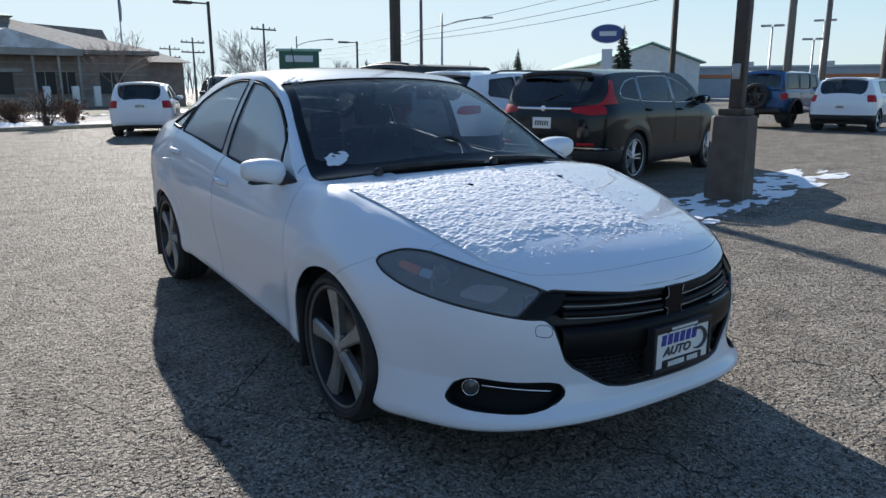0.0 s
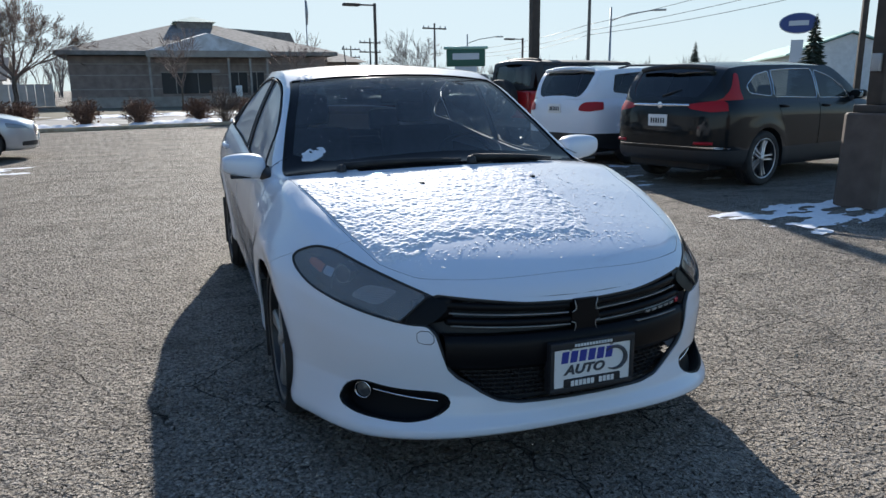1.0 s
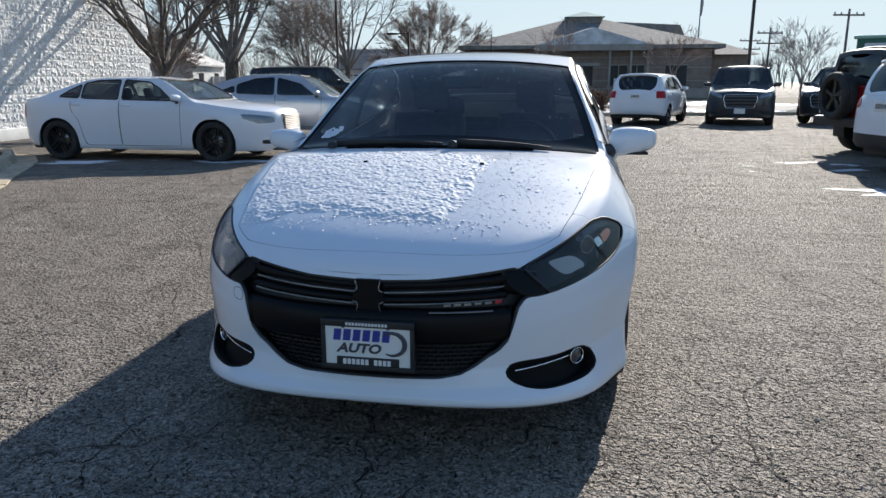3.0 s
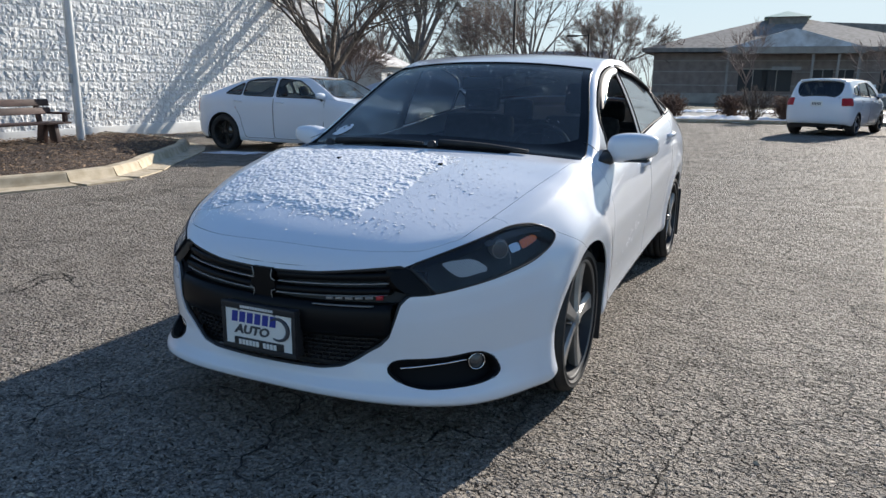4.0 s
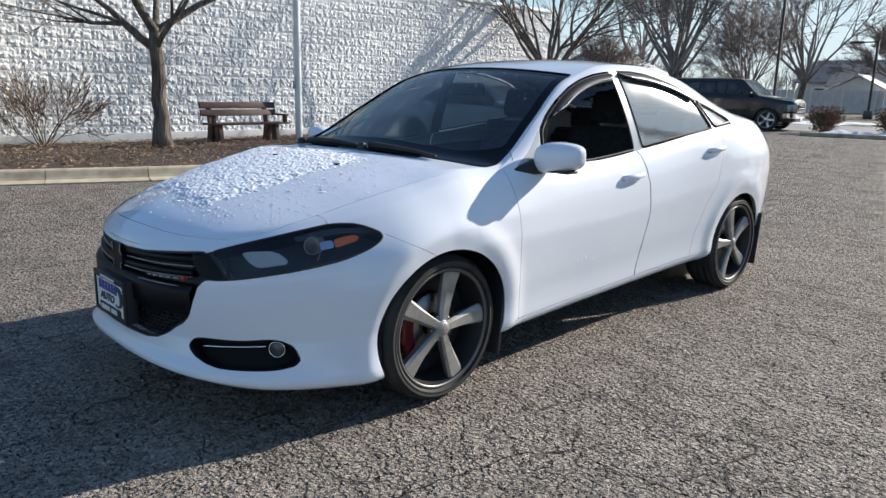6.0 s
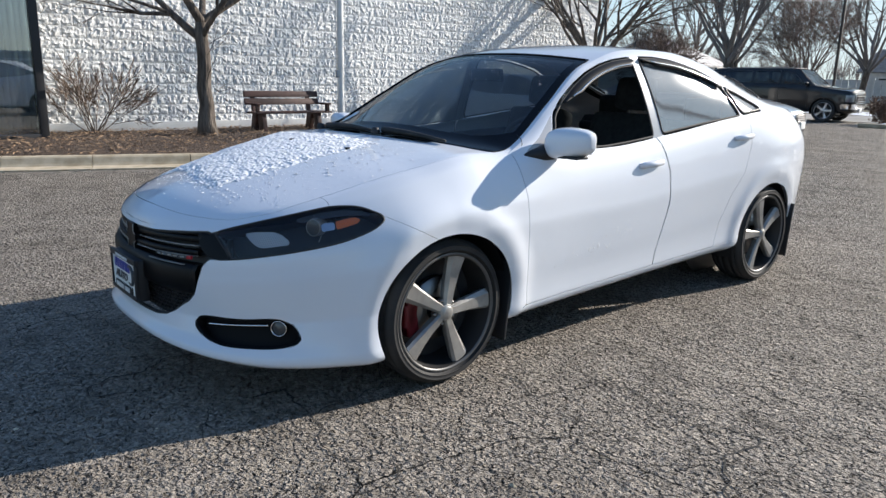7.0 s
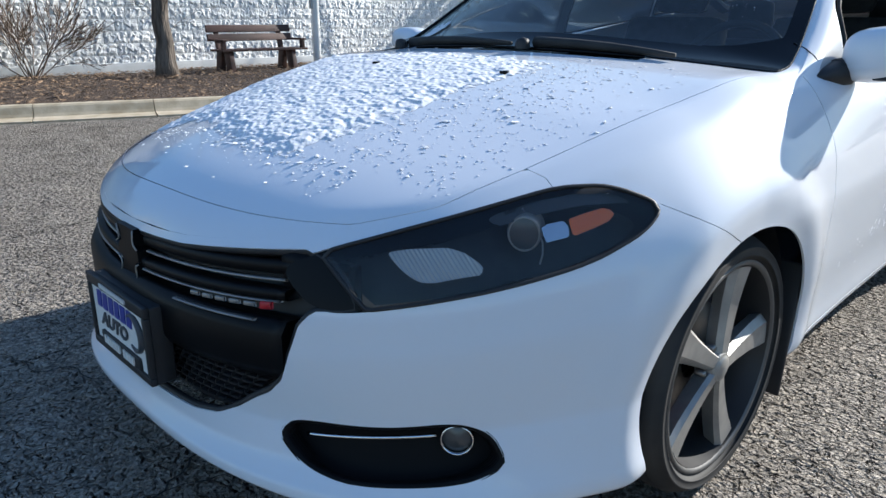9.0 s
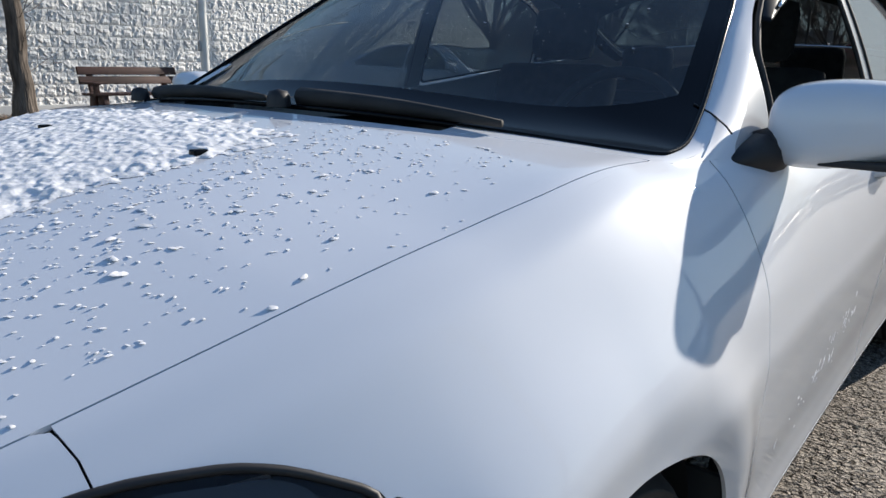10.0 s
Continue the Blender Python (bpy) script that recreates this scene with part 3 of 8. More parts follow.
def handle(parent, x, y, z, side, mat):
    """A pull handle standing off the door."""
    p = [(x + side * 0.000, y - 0.085, z - 0.008), (x + side * 0.020, y - 0.070, z - 0.004), (x + side * 0.028, y, z), (x + side * 0.022, y + 0.080, z + 0.004), (x + side * 0.000, y + 0.100, z + 0.004)]
    return part("handle", tube(p, [0.013, 0.016, 0.017, 0.016, 0.013], 10), mat, parent)


def seat(parent, x, y, w=0.5, back=0.62, rest=True):
    s = join(box(x - w / 2, x + w / 2, y - 0.28, y + 0.24, 0.40, 0.56, 0.05), moved(box(-w / 2, w / 2, -0.07, 0.07, 0, back, 0.06), Matrix.Translation((x, y + 0.26, 0.48)) @ Euler((radians(-18), 0, 0)).to_matrix().to_4x4()))
    o = part("seat", s, M_SEAT, parent)
    if rest:
        part("headrest", moved(box(-0.13, 0.13, -0.05, 0.05, 0, 0.2, 0.05), Matrix.Translation((x, y + 0.27 + back * 0.31, 0.50 + back * 0.95)) @ Euler((radians(-12), 0, 0)).to_matrix().to_4x4()), M_SEAT, o)
    return o

# ---- the white sedan that the camera rounds ----
LEVELS = [(0, 0.06, 0.075, 0.10), (0.03, 0.004, 0.040, 0.04), (0.06, -0.018, 0.026, 0.01), (0.10, -0.020, 0.022, 0.0), (0.13, -0.012, 0.022, 0.0), (0.20, 0.002, 0.020, 0.0), (0.34, 0.003, 0.010, 0.0), (0.50, -0.003, 0.001, 0.0), (0.60, -0.004, -0.003, 0.005), (0.66, -0.002, 0.001, 0.01), (0.75, 0.000, 0.009, 0.02), (0.88, 0.012, 0.030, 0.05), (0.96, 0.022, 0.057, 0.09), (1.0, 0.034, 0.085, 0.12)]
hero_body = Body(
    yf=-0.985, yr=3.69, w=0.907, levels=LEVELS, n=2.4, ycf=0.15, ycr=2.75,
    zbot=[(-1.0, 0.226), (-0.85, 0.196), (-0.7, 0.174), (-0.4, 0.158), (0.3, 0.196), (0.8, 0.212), (1.5, 0.232), (2.2, 0.25), (3.0, 0.27), (3.7, 0.30)],
    ztop=[(-0.96, 0.668), (-0.77, 0.722), (-0.46, 0.793), (-0.1, 0.885), (0.2, 0.942), (0.42, 0.935), (1.06, 0.938), (1.61, 0.985), (2.25, 1.06), (2.65, 1.095), (3.1, 1.10), (3.6, 1.07)],
    topin=[(-1, 0.045), (0.2, 0.055), (0.5, 0.02), (0.8, 0.0), (2.4, 0.0), (3.0, 0.05), (3.6, 0.06)],
    dx=[(0.31, 0), (0.40, 0.006), (0.48, 0.026), (0.75, 0.105), (1.1, 0.185), (1.4, 0.205), (2.1, 0.20), (2.55, 0.15), (2.9, 0.07), (3.15, 0.0)],
    dz=[(0.31, 0), (0.40, 0.012), (0.48, 0.045), (0.75, 0.205), (1.1, 0.395), (1.4, 0.452), (1.75, 0.425), (2.2, 0.31), (2.6, 0.135), (2.9, 0.045), (3.15, 0.0)],
    zc=[(-0.96, 0.668), (-0.93, 0.702), (-0.85, 0.748), (-0.7, 0.802), (-0.4, 0.878), (-0.1, 0.938), (0.15, 0.975), (0.25, 0.995), (0.55, 1.165), (1.02, 1.385), (1.25, 1.43), (1.7, 1.463), (2.2, 1.445), (2.6, 1.355), (3.0, 1.205), (3.25, 1.135), (3.58, 1.10)],
    wheels=((0.0, 0.325, 0.40), (2.703, 0.325, 0.40)),
    square=0.55, bulge=0.013, sweep=0.13, waist=[(-9, 1.0), (0.15, 1.0), (0.9, 0.982), (1.8, 0.975), (2.7, 0.985), (3.2, 0.97), (9, 0.95)],
)
ARCH_R = 0.330
LAMP = [(26.8, 0.655), (33, 0.692), (40, 0.724), (48, 0.755), (55, 0.779), (61, 0.777), (66.8, 0.738), (64, 0.698), (58, 0.658), (50, 0.630), (42, 0.608), (34, 0.588), (30.5, 0.596)]
FOG = rounded([(26.8, 0.335), (28.5, 0.372), (38, 0.366), (45, 0.376), (48.5, 0.345), (50, 0.285), (46, 0.262), (35, 0.268), (30, 0.290)], 2)
GRILLE = [(0, 0.655), (0.2, 0.661), (0.36, 0.676), (0.46, 0.685), (0.515, 0.660), (0.54, 0.63), (0.565, 0.592), (0.502, 0.586), (0.482, 0.558), (0.464, 0.49), (0.450, 0.448), (0.424, 0.418), (0.388, 0.396), (0.35, 0.368), (0.30, 0.342), (0.23, 0.330), (0, 0.327), (-0.02, 0.5)]
DOOR_F = [(0.46, 0.20), (0.44, 0.42), (0.425, 0.65), (0.415, 0.92), (0.42, 1.5), (1.46, 1.5), (1.475, 1.0), (1.53, 0.80), (1.535, 0.62), (1.47, 0.36), (1.445, 0.20)]
DOOR_R = [(1.453, 0.20), (1.478, 0.36), (1.543, 0.62), (1.538, 0.80), (1.483, 1.0), (1.47, 1.5), (2.5, 1.5), (2.40, 1.02), (2.39, 0.92), (2.31, 0.74), (2.20, 0.62), (2.11, 0.46), (2.06, 0.20)]
GAP = 0.0018
JOINT_Y = -0.462


def sill_z(y):
    """Upper edge of the sill, rising towards the rear."""
    return 0.258 + 0.031 * (y - 0.43)


def turn_of(a):
    """Angle round the nose, in degrees, 0 at the middle of the grille."""
    return np.degrees(np.arctan2(np.abs(a[:, 0]) / 0.91, (0.15 - a[:, 1]) / 1.105))


def lamp_field(a, off=0.0):
    return sd_poly(turn_of(a) / 55.0, a[:, 2], [(p / 55.0, q) for p, q in rounded(LAMP, 2)]) + off + 5.0 * (a[:, 1] > 0.1)


def fog_field(a, off=0.0):
    return sd_poly(turn_of(a) / 55.0, a[:, 2], [(p / 55.0, q) for p, q in FOG]) + off + 5.0 * (a[:, 1] > 0.1)


def grille_field(a, off=0.0):
    g = [(p, q) for p, q in GRILLE]
    return sd_poly(np.abs(a[:, 0]), a[:, 2], g) + off + 5.0 * (a[:, 1] > -0.5)


def arch_field(a):
    return -np.minimum(np.hypot(a[:, 1] / 1.06, a[:, 2] - 0.32), np.hypot((a[:, 1] - 2.703) / 1.06, a[:, 2] - 0.32)) + ARCH_R


def bumper_line(a):
    """Negative in front of the joint between bumper and fender."""
    line = np.maximum((0.099 * (a[:, 1] + 0.285) + 0.195 * (a[:, 2] - 0.737)) / 0.2187, a[:, 1] - 0.05)
    return np.where((a[:, 2] > 0.744) & (a[:, 1] > -0.60), a[:, 1] - JOINT_Y, line)


HOOD_HALF = curve([(-1.0, 0.60), (-0.80, 0.60), (-0.71, 0.585), (-0.60, 0.606), (-0.46, 0.640), (-0.235, 0.685), (-0.03, 0.718), (0.07, 0.737), (0.2, 0.748), (0.5, 0.752)])


def cowl_y(x):
    return 0.205 + 0.125 * (np.abs(x) / 0.72) ** 2.4


def hood_front(x):
    return -0.885 + 0.115 * (np.abs(x) / 0.489) ** 2.4


def hood_field(a):
    xe, _ = hero_body.rail(a[:, 1])
    return np.maximum(np.maximum(hood_front(a[:, 0]) - a[:, 1], a[:, 1] - cowl_y(a[:, 0]) + 0.045), np.abs(a[:, 0]) - np.minimum(xe - 0.006, HOOD_HALF(a[:, 1])))


def screen_field(a):
    xe, _ = hero_body.rail(a[:, 1])
    return np.maximum(np.maximum(cowl_y(a[:, 0]) - a[:, 1], a[:, 1] - (1.045 + 0.11 * (a[:, 0] / 0.575) ** 2)), np.abs(a[:, 0]) - (xe - 0.030))


def rear_screen_field(a):
    xe, _ = hero_body.rail(a[:, 1])
    return np.maximum(np.maximum(2.42 + 0.06 * (a[:, 0] / 0.5) ** 2 - a[:, 1], a[:, 1] - (3.06 - 0.05 * (a[:, 0] / 0.5) ** 2)), np.abs(a[:, 0]) - (xe - 0.05))


hero = thing("white_sedan", "white four-door sedan with snow on its hood, driver window down", "car", pose(0, 0, 0))
low_whole = hero_body.lower(110, 170, 40, 90)
low = clip(low_whole, arch_field)
bump = clip(clip(clip(clip(low, bumper_line), lambda a: -lamp_field(a, -0.003)), lambda a: -fog_field(a, -0.001)), lambda a: -grille_field(a))
top = hero_body.top(330, 90)
band = hero_body.band(0.315, 3.14, 240, 50)
SKIN = skin_normals((both(low_whole), 0.03), (top, 0.03), (join(band, mirrored(band)), 0.008))
nose = clip(clip(top, lambda a: np.maximum(-hood_field(a) + 0.0022, a[:, 1] - JOINT_Y)), lambda a: np.where(np.abs(a[:, 0]) < 0.34, -1.0, -grille_field(a)))
nose = clip(nose, lambda a: -lamp_field(a, -0.003))
panel_part("front_bumper", join(both(bump), nose), M_WHITE, hero, SKIN, "white front bumper cover")
hood = panel_part("hood", clip(top, hood_field), M_WHITE, hero, SKIN, "white hood under patchy snow")

rest = clip(clip(low, lambda a: -bumper_line(a) + GAP), lambda a: -lamp_field(a, -0.003))
rest_top = clip(clip(top, lambda a: np.maximum(-hood_field(a) + 0.0022, a[:, 1] - 0.48)), lambda a: np.maximum(JOINT_Y + GAP - a[:, 1], a[:, 1] - cowl_y(a[:, 0]) - 0.10))
rest_top = clip(clip(rest_top, lambda a: -lamp_field(a, -0.003)), lambda a: 0.45 - np.abs(a[:, 0]))
rest_top = clip(rest_top, lambda a: np.abs(a[:, 0]) * 0 + np.where(a[:, 0] > 0, -1.0, 1.0))
fender = clip(rest, lambda a: np.maximum(a[:, 1] - np.where(a[:, 2] > sill_z(a[:, 1]) + 0.001, 0.52, 0.428), -sd_poly(a[:, 1], a[:, 2], DOOR_F) + GAP))
rest_top = clip(rest_top, lambda a: np.maximum(np.maximum(a[:, 1] - cowl_y(a[:, 0]) + 0.0, -screen_field(a)), a[:, 1] - 0.47))
panel_part("fender", join(fender, rest_top), M_WHITE, hero, SKIN)
panel_part("fender", mirrored(join(fender, rest_top)), M_WHITE, hero, SKIN)
sill = clip(rest, lambda a: np.maximum(np.maximum(a[:, 2] - sill_z(a[:, 1]), 0.43 - a[:, 1]), a[:, 1] - 2.4))
for m in (sill, mirrored(sill)):
    panel_part("sill", m, M_WHITE, hero, SKIN)
quarter = clip(clip(rest, lambda a: np.maximum(np.maximum(-sd_poly(a[:, 1], a[:, 2], DOOR_R) + GAP, 1.9 - a[:, 1]), a[:, 1] - 3.32)), lambda a: np.where(a[:, 1] < 2.4, sill_z(a[:, 1]) + 0.002 - a[:, 2], -1.0))
for m in (quarter, mirrored(quarter)):
    panel_part("quarter_panel", m, M_WHITE, hero, SKIN)
panel_part("rear_bumper", both(clip(rest, lambda a: np.maximum(3.324 - a[:, 1], a[:, 2] - 0.78))), M_WHITE, hero, SKIN)
tail = clip(rest, lambda a: np.maximum(3.324 - a[:, 1], 0.784 - a[:, 2]))
part("tail_lamp", both(clip(tail, lambda a: np.abs(a[:, 2] - 0.885) - 0.07)), M_REDLAMP, hero, "full-width red tail lamp")
panel_part("trunk_lid", join(both(clip(tail, lambda a: 0.0705 - np.abs(a[:, 2] - 0.885))), clip(top, lambda a: np.maximum(3.02 - a[:, 1], -rear_screen_field(a) + 0.004))), M_WHITE, hero, SKIN)

# doors with their glass, trims, handles and mirrors
TOP_F = [(0.60, 0.985), (0.70, 1.068), (0.82, 1.155), (0.94, 1.228), (1.06, 1.286), (1.18, 1.328), (1.30, 1.356), (1.445, 1.374)]
TOP_R = [(1.515, 1.378), (1.66, 1.380), (1.80, 1.370), (1.94, 1.348), (2.08, 1.318), (2.19, 1.280), (2.245, 1.252)]
WIN_F = soft([(0.672, 0.950), (0.740, 1.092)] + TOP_F[2:] + [(1.462, 0.978), (1.25, 0.958), (1.06, 0.945)], 0.02)
WIN_R = soft([(1.545, 0.992)] + TOP_R + [(2.335, 1.074), (1.95, 1.036)], 0.02)
WIN_Q = soft([(2.288, 1.232), (2.372, 1.086), (2.62, 1.108), (2.58, 1.134), (2.43, 1.190)], 0.015)
SAIL = [(0.49, 0.92), (0.51, 0.950), (0.60, 1.000), (0.70, 1.080), (0.722, 1.098), (0.672, 0.985), (0.655, 0.935)]


def rain_visor(door, edge_pts):
    """A smoked strip along the upper edge of a window, standing off the glass, with a bright lip."""
    f = curve(edge_pts)
    ys = np.linspace(edge_pts[0][0], edge_pts[-1][0], 40)
    rows, lip = [], []
    for i, y in enumerate(ys):
        k = 0.038 * min(1.0, i / 9 + 0.12, (39 - i) / 3 + 0.4)
        z0 = float(f(y))
        sl = (float(f(y + 0.01)) - float(f(y - 0.01))) / 0.02
        n = Vector((sl, -1)).normalized()
        row = []
        for q, off in ((-0.10, 0.002), (0.0, 0.010), (0.4, 0.020), (0.8, 0.022), (1.0, 0.017)):
            yy, zz = y + n.x * k * q, z0 + n.y * k * q
            row.append((float(hero_body.band_x(yy, zz)) + off, yy, zz))
        rows.append(row)
        yy, zz = y + n.x * k * 0.62, z0 + n.y * k * 0.62
        lip.append((float(hero_body.band_x(yy, zz)) + 0.0245, yy, zz))
    v = part("rain_visor", grid(np.array(rows), flip=False), M_BLACKGLOSS, door, "smoked plastic rain visor", solid=0.002)
    part("visor_lip", tube(lip[4:-2], 0.0035, 6), M_CHROME, v, "bright strip on the visor")


frame_white = band
for w in (WIN_F, WIN_R, WIN_Q):
    frame_white = clip(frame_white, not_yz(w, 0.014))
PILLAR = [(1.462, 0.90), (1.44, 1.20), (1.44, 1.385), (1.52, 1.388), (1.53, 1.2), (1.55, 0.90)]
frame_white = clip(clip(frame_white, not_yz(PILLAR)), not_yz(SAIL))
for s, m in ((1, frame_white), (-1, mirrored(frame_white))):
    panel_part("side_frame", m, M_WHITE, hero, SKIN)
    bp = clip(clip(clip(band, yz(PILLAR)), not_yz(WIN_F, 0.004)), not_yz(WIN_R, 0.004))
    part("pillar_cover", bp if s > 0 else mirrored(bp), M_PILLAR, hero)
for s in (1, -1):
    side = (lambda q: q) if s > 0 else mirrored
    dm = clip(rest, yz(DOOR_F, GAP))
    door = panel_part("front_door", side(clip(dm, lambda a: sill_z(a[:, 1]) + 0.004 - a[:, 2])), M_WHITE, hero, SKIN, "white front door with melting frost drips")
    glass = clip(band, yz(WIN_F))
    part("window_seal", side(around(glass, 0.006)), M_RUBBER, door)
    part("mirror_sail", side(clip(band, yz(SAIL))), M_PILLAR, door, "pale grey corner patch behind the mirror")
    if s < 0:
        part("window", side(shifted(glass, 0.006)), M_CLEAR, door, "side window with a pale veil for reflected sky")
    hy, hz = 1.36, 0.848
    hx = float(hero_body.side_x(np.array([hy]), (hz - float(hero_body.zbot(hy))) / float(hero_body.ztop(hy) - hero_body.zbot(hy)))[0])
    handle(door, s * (hx - 0.004), hy, hz, s, M_WHITE)
    if s > 0:
        rain_visor(door, TOP_F[2:])
    dr = clip(clip(rest, yz(DOOR_R, GAP)), lambda a: sill_z(a[:, 1]) + 0.004 - a[:, 2])
    door2 = panel_part("rear_door", side(dr), M_WHITE, hero, SKIN)
    glass = clip(band, yz(WIN_R))
    part("window_seal", side(around(glass, 0.006)), M_RUBBER, door2)
    part("window", side(shifted(glass, 0.004)), M_SKYPANE if s > 0 else M_CLEAR, door2, "side window with a pale veil for reflected sky")
    if s > 0:
        rain_visor(door2, TOP_R)
    hy, hz = 2.29, 0.952
    hx = float(hero_body.side_x(np.array([hy]), (hz - float(hero_body.zbot(hy))) / float(hero_body.ztop(hy) - hero_body.zbot(hy)))[0])
    handle(door2, s * (hx - 0.004), hy, hz, s, M_WHITE)
    q = clip(band, yz(WIN_Q))
    quarter_glass = part("quarter_window", side(shifted(q, 0.004)), M_SKYPANE, hero)
    part("window_seal", side(around(q, 0.008)), M_BLACK, quarter_glass)
    base = tube([(s * 0.794, 0.478, 0.925), (s * 0.800, 0.53, 0.929), (s * 0.806, 0.585, 0.931), (s * 0.808, 0.64, 0.926), (s * 0.80, 0.675, 0.915)], [0.007, 0.022, 0.036, 0.034, 0.016], 12)
    arm = tube([(s * 0.80, 0.60, 0.936), (s * 0.830, 0.612, 0.950), (s * 0.875, 0.63, 0.962)], [0.034, 0.031, 0.030], 12)
    mirror_housing(hero, s * (0.922 if s > 0 else 0.905), 0.668 if s > 0 else 0.63, 0.985 if s > 0 else 0.972, s, M_WHITE, 1.05 if s > 0 else 0.88, foot=join(base, arm))

# roof, screens, cowl, wipers
roof = clip(clip(clip(top, lambda a: np.maximum(0.20 - a[:, 1], a[:, 1] - 3.015)), lambda a: -screen_field(a)), lambda a: -rear_screen_field(a))
roof = clip(roof, lambda a: cowl_y(a[:, 0]) - a[:, 1])
panel_part("roof", roof, M_WHITE, hero, SKIN, "white roof and pillars with frost")
for s in (1, -1):
    jx = np.array([0.716, 0.721, 0.751, 0.785, 0.800])
    jy = np.array([0.518, 0.517, 0.507, 0.480, 0.462])
    jz = hero_body.top_z(jx, jy)
    part("pillar_joint", tube([(s * float(x), float(y), float(z) + 0.0005) for x, y, z in zip(jx, jy, jz)], 0.0016, 6), M_BLACK, hero)
ws = clip(top, screen_field)
screen = part("windscreen", shifted(ws, 0.003), M_GLASS, hero, "frosty windscreen")
part("windscreen_seal", around(ws, 0.005), M_PRINT, screen)
border = clip(ws, lambda a: -np.maximum(screen_field(a) + 0.043, cowl_y(a[:, 0]) + 0.125 + 0.10 * (np.abs(a[:, 0]) / 0.7) ** 6 - a[:, 1]))
part("glass_border", shifted(border, 0.0015), M_PRINT, screen, "black printed border")
part("rear_window", shifted(clip(top, rear_screen_field), 0.003), M_TINT, hero)
cowl = clip(top, lambda a: np.maximum(np.maximum(cowl_y(a[:, 0]) - 0.056 - a[:, 1], a[:, 1] - cowl_y(a[:, 0]) - 0.01), np.abs(a[:, 0]) - 0.70))
part("cowl_panel", shifted(cowl, 0.018), M_BLACK, hero)
for x0, x1 in ((0.10, 0.53), (-0.50, 0.03)):
    pts = []
    for k in np.linspace(0, 1, 8):
        x = x0 + (x1 - x0) * k
        y = float(cowl_y(x)) + 0.012 - 0.026 * k + 0.012 * math.sin(k * math.pi)
        pts.append((x, y, float(hero_body.top_z(np.array([x]), np.array([y]))[0]) + 0.015))
    wiper = part("wiper", tube(pts, [0.017, 0.016, 0.015, 0.014, 0.013, 0.011, 0.009, 0.006], 8), M_RUBBER, hero)
    part("wiper_pivot", moved(lathe([(0.002, 0.0), (-0.002, 0.016), (-0.012, 0.021), (-0.03, 0.022)], 14, "z"), Matrix.Translation((x0 - 0.02, pts[0][1] - 0.035, pts[0][2] + 0.012))), M_BLACK, wiper)
for x in (0.255, -0.255):
    z = float(hero_body.top_z(np.array([x]), np.array([-0.09]))[0])
    part("washer_nozzle", box(x - 0.009, x + 0.009, -0.102, -0.080, z - 0.004, z + 0.009, 0.003), M_PRINT, hero)
az = float(hero_body.zc(2.32))
part("antenna", join(tube([(0, 2.33, az - 0.01), (0, 2.34, az + 0.02)], [0.022, 0.012], 10), tube([(0, 2.34, az + 0.015), (0, 2.40, az + 0.19)], 0.004, 6)), M_BLACK, hero)

# lamps
def nose_point(angle, z, inset=0.0):
    """The point of the nose at that angle round it and that height, set in from the skin."""
    ys = np.linspace(-0.984, 0.1, 500)
    s = np.clip((z - hero_body.zbot(ys)) / (hero_body.ztop(ys) - hero_body.zbot(ys)), 0, 1)
    xs = hero_body.side_x(ys, s)
    ok = xs > 0.01
    a = np.degrees(np.arctan2(xs / 0.91, (0.15 - ys) / 1.105))
    i = int(np.argmin(np.where(ok, np.abs(a - angle), 999)))
    n = Vector((math.sin(radians(angle)), -math.cos(radians(angle)), 0))
    return (float(xs[i]) - n.x * inset, float(ys[i]) - n.y * inset, z)


lens = clip(join(low, ([], [])), lambda a: lamp_field(a))
lens_t = clip(clip(top, lambda a: lamp_field(a)), lambda a: -a[:, 0])
lens = join(lens, lens_t)


def lamp_end(a):
    """Negative outside of the slanting inner end of the headlamp."""
    return 32.0 + 62.0 * (0.668 - a[:, 2]) - turn_of(a)


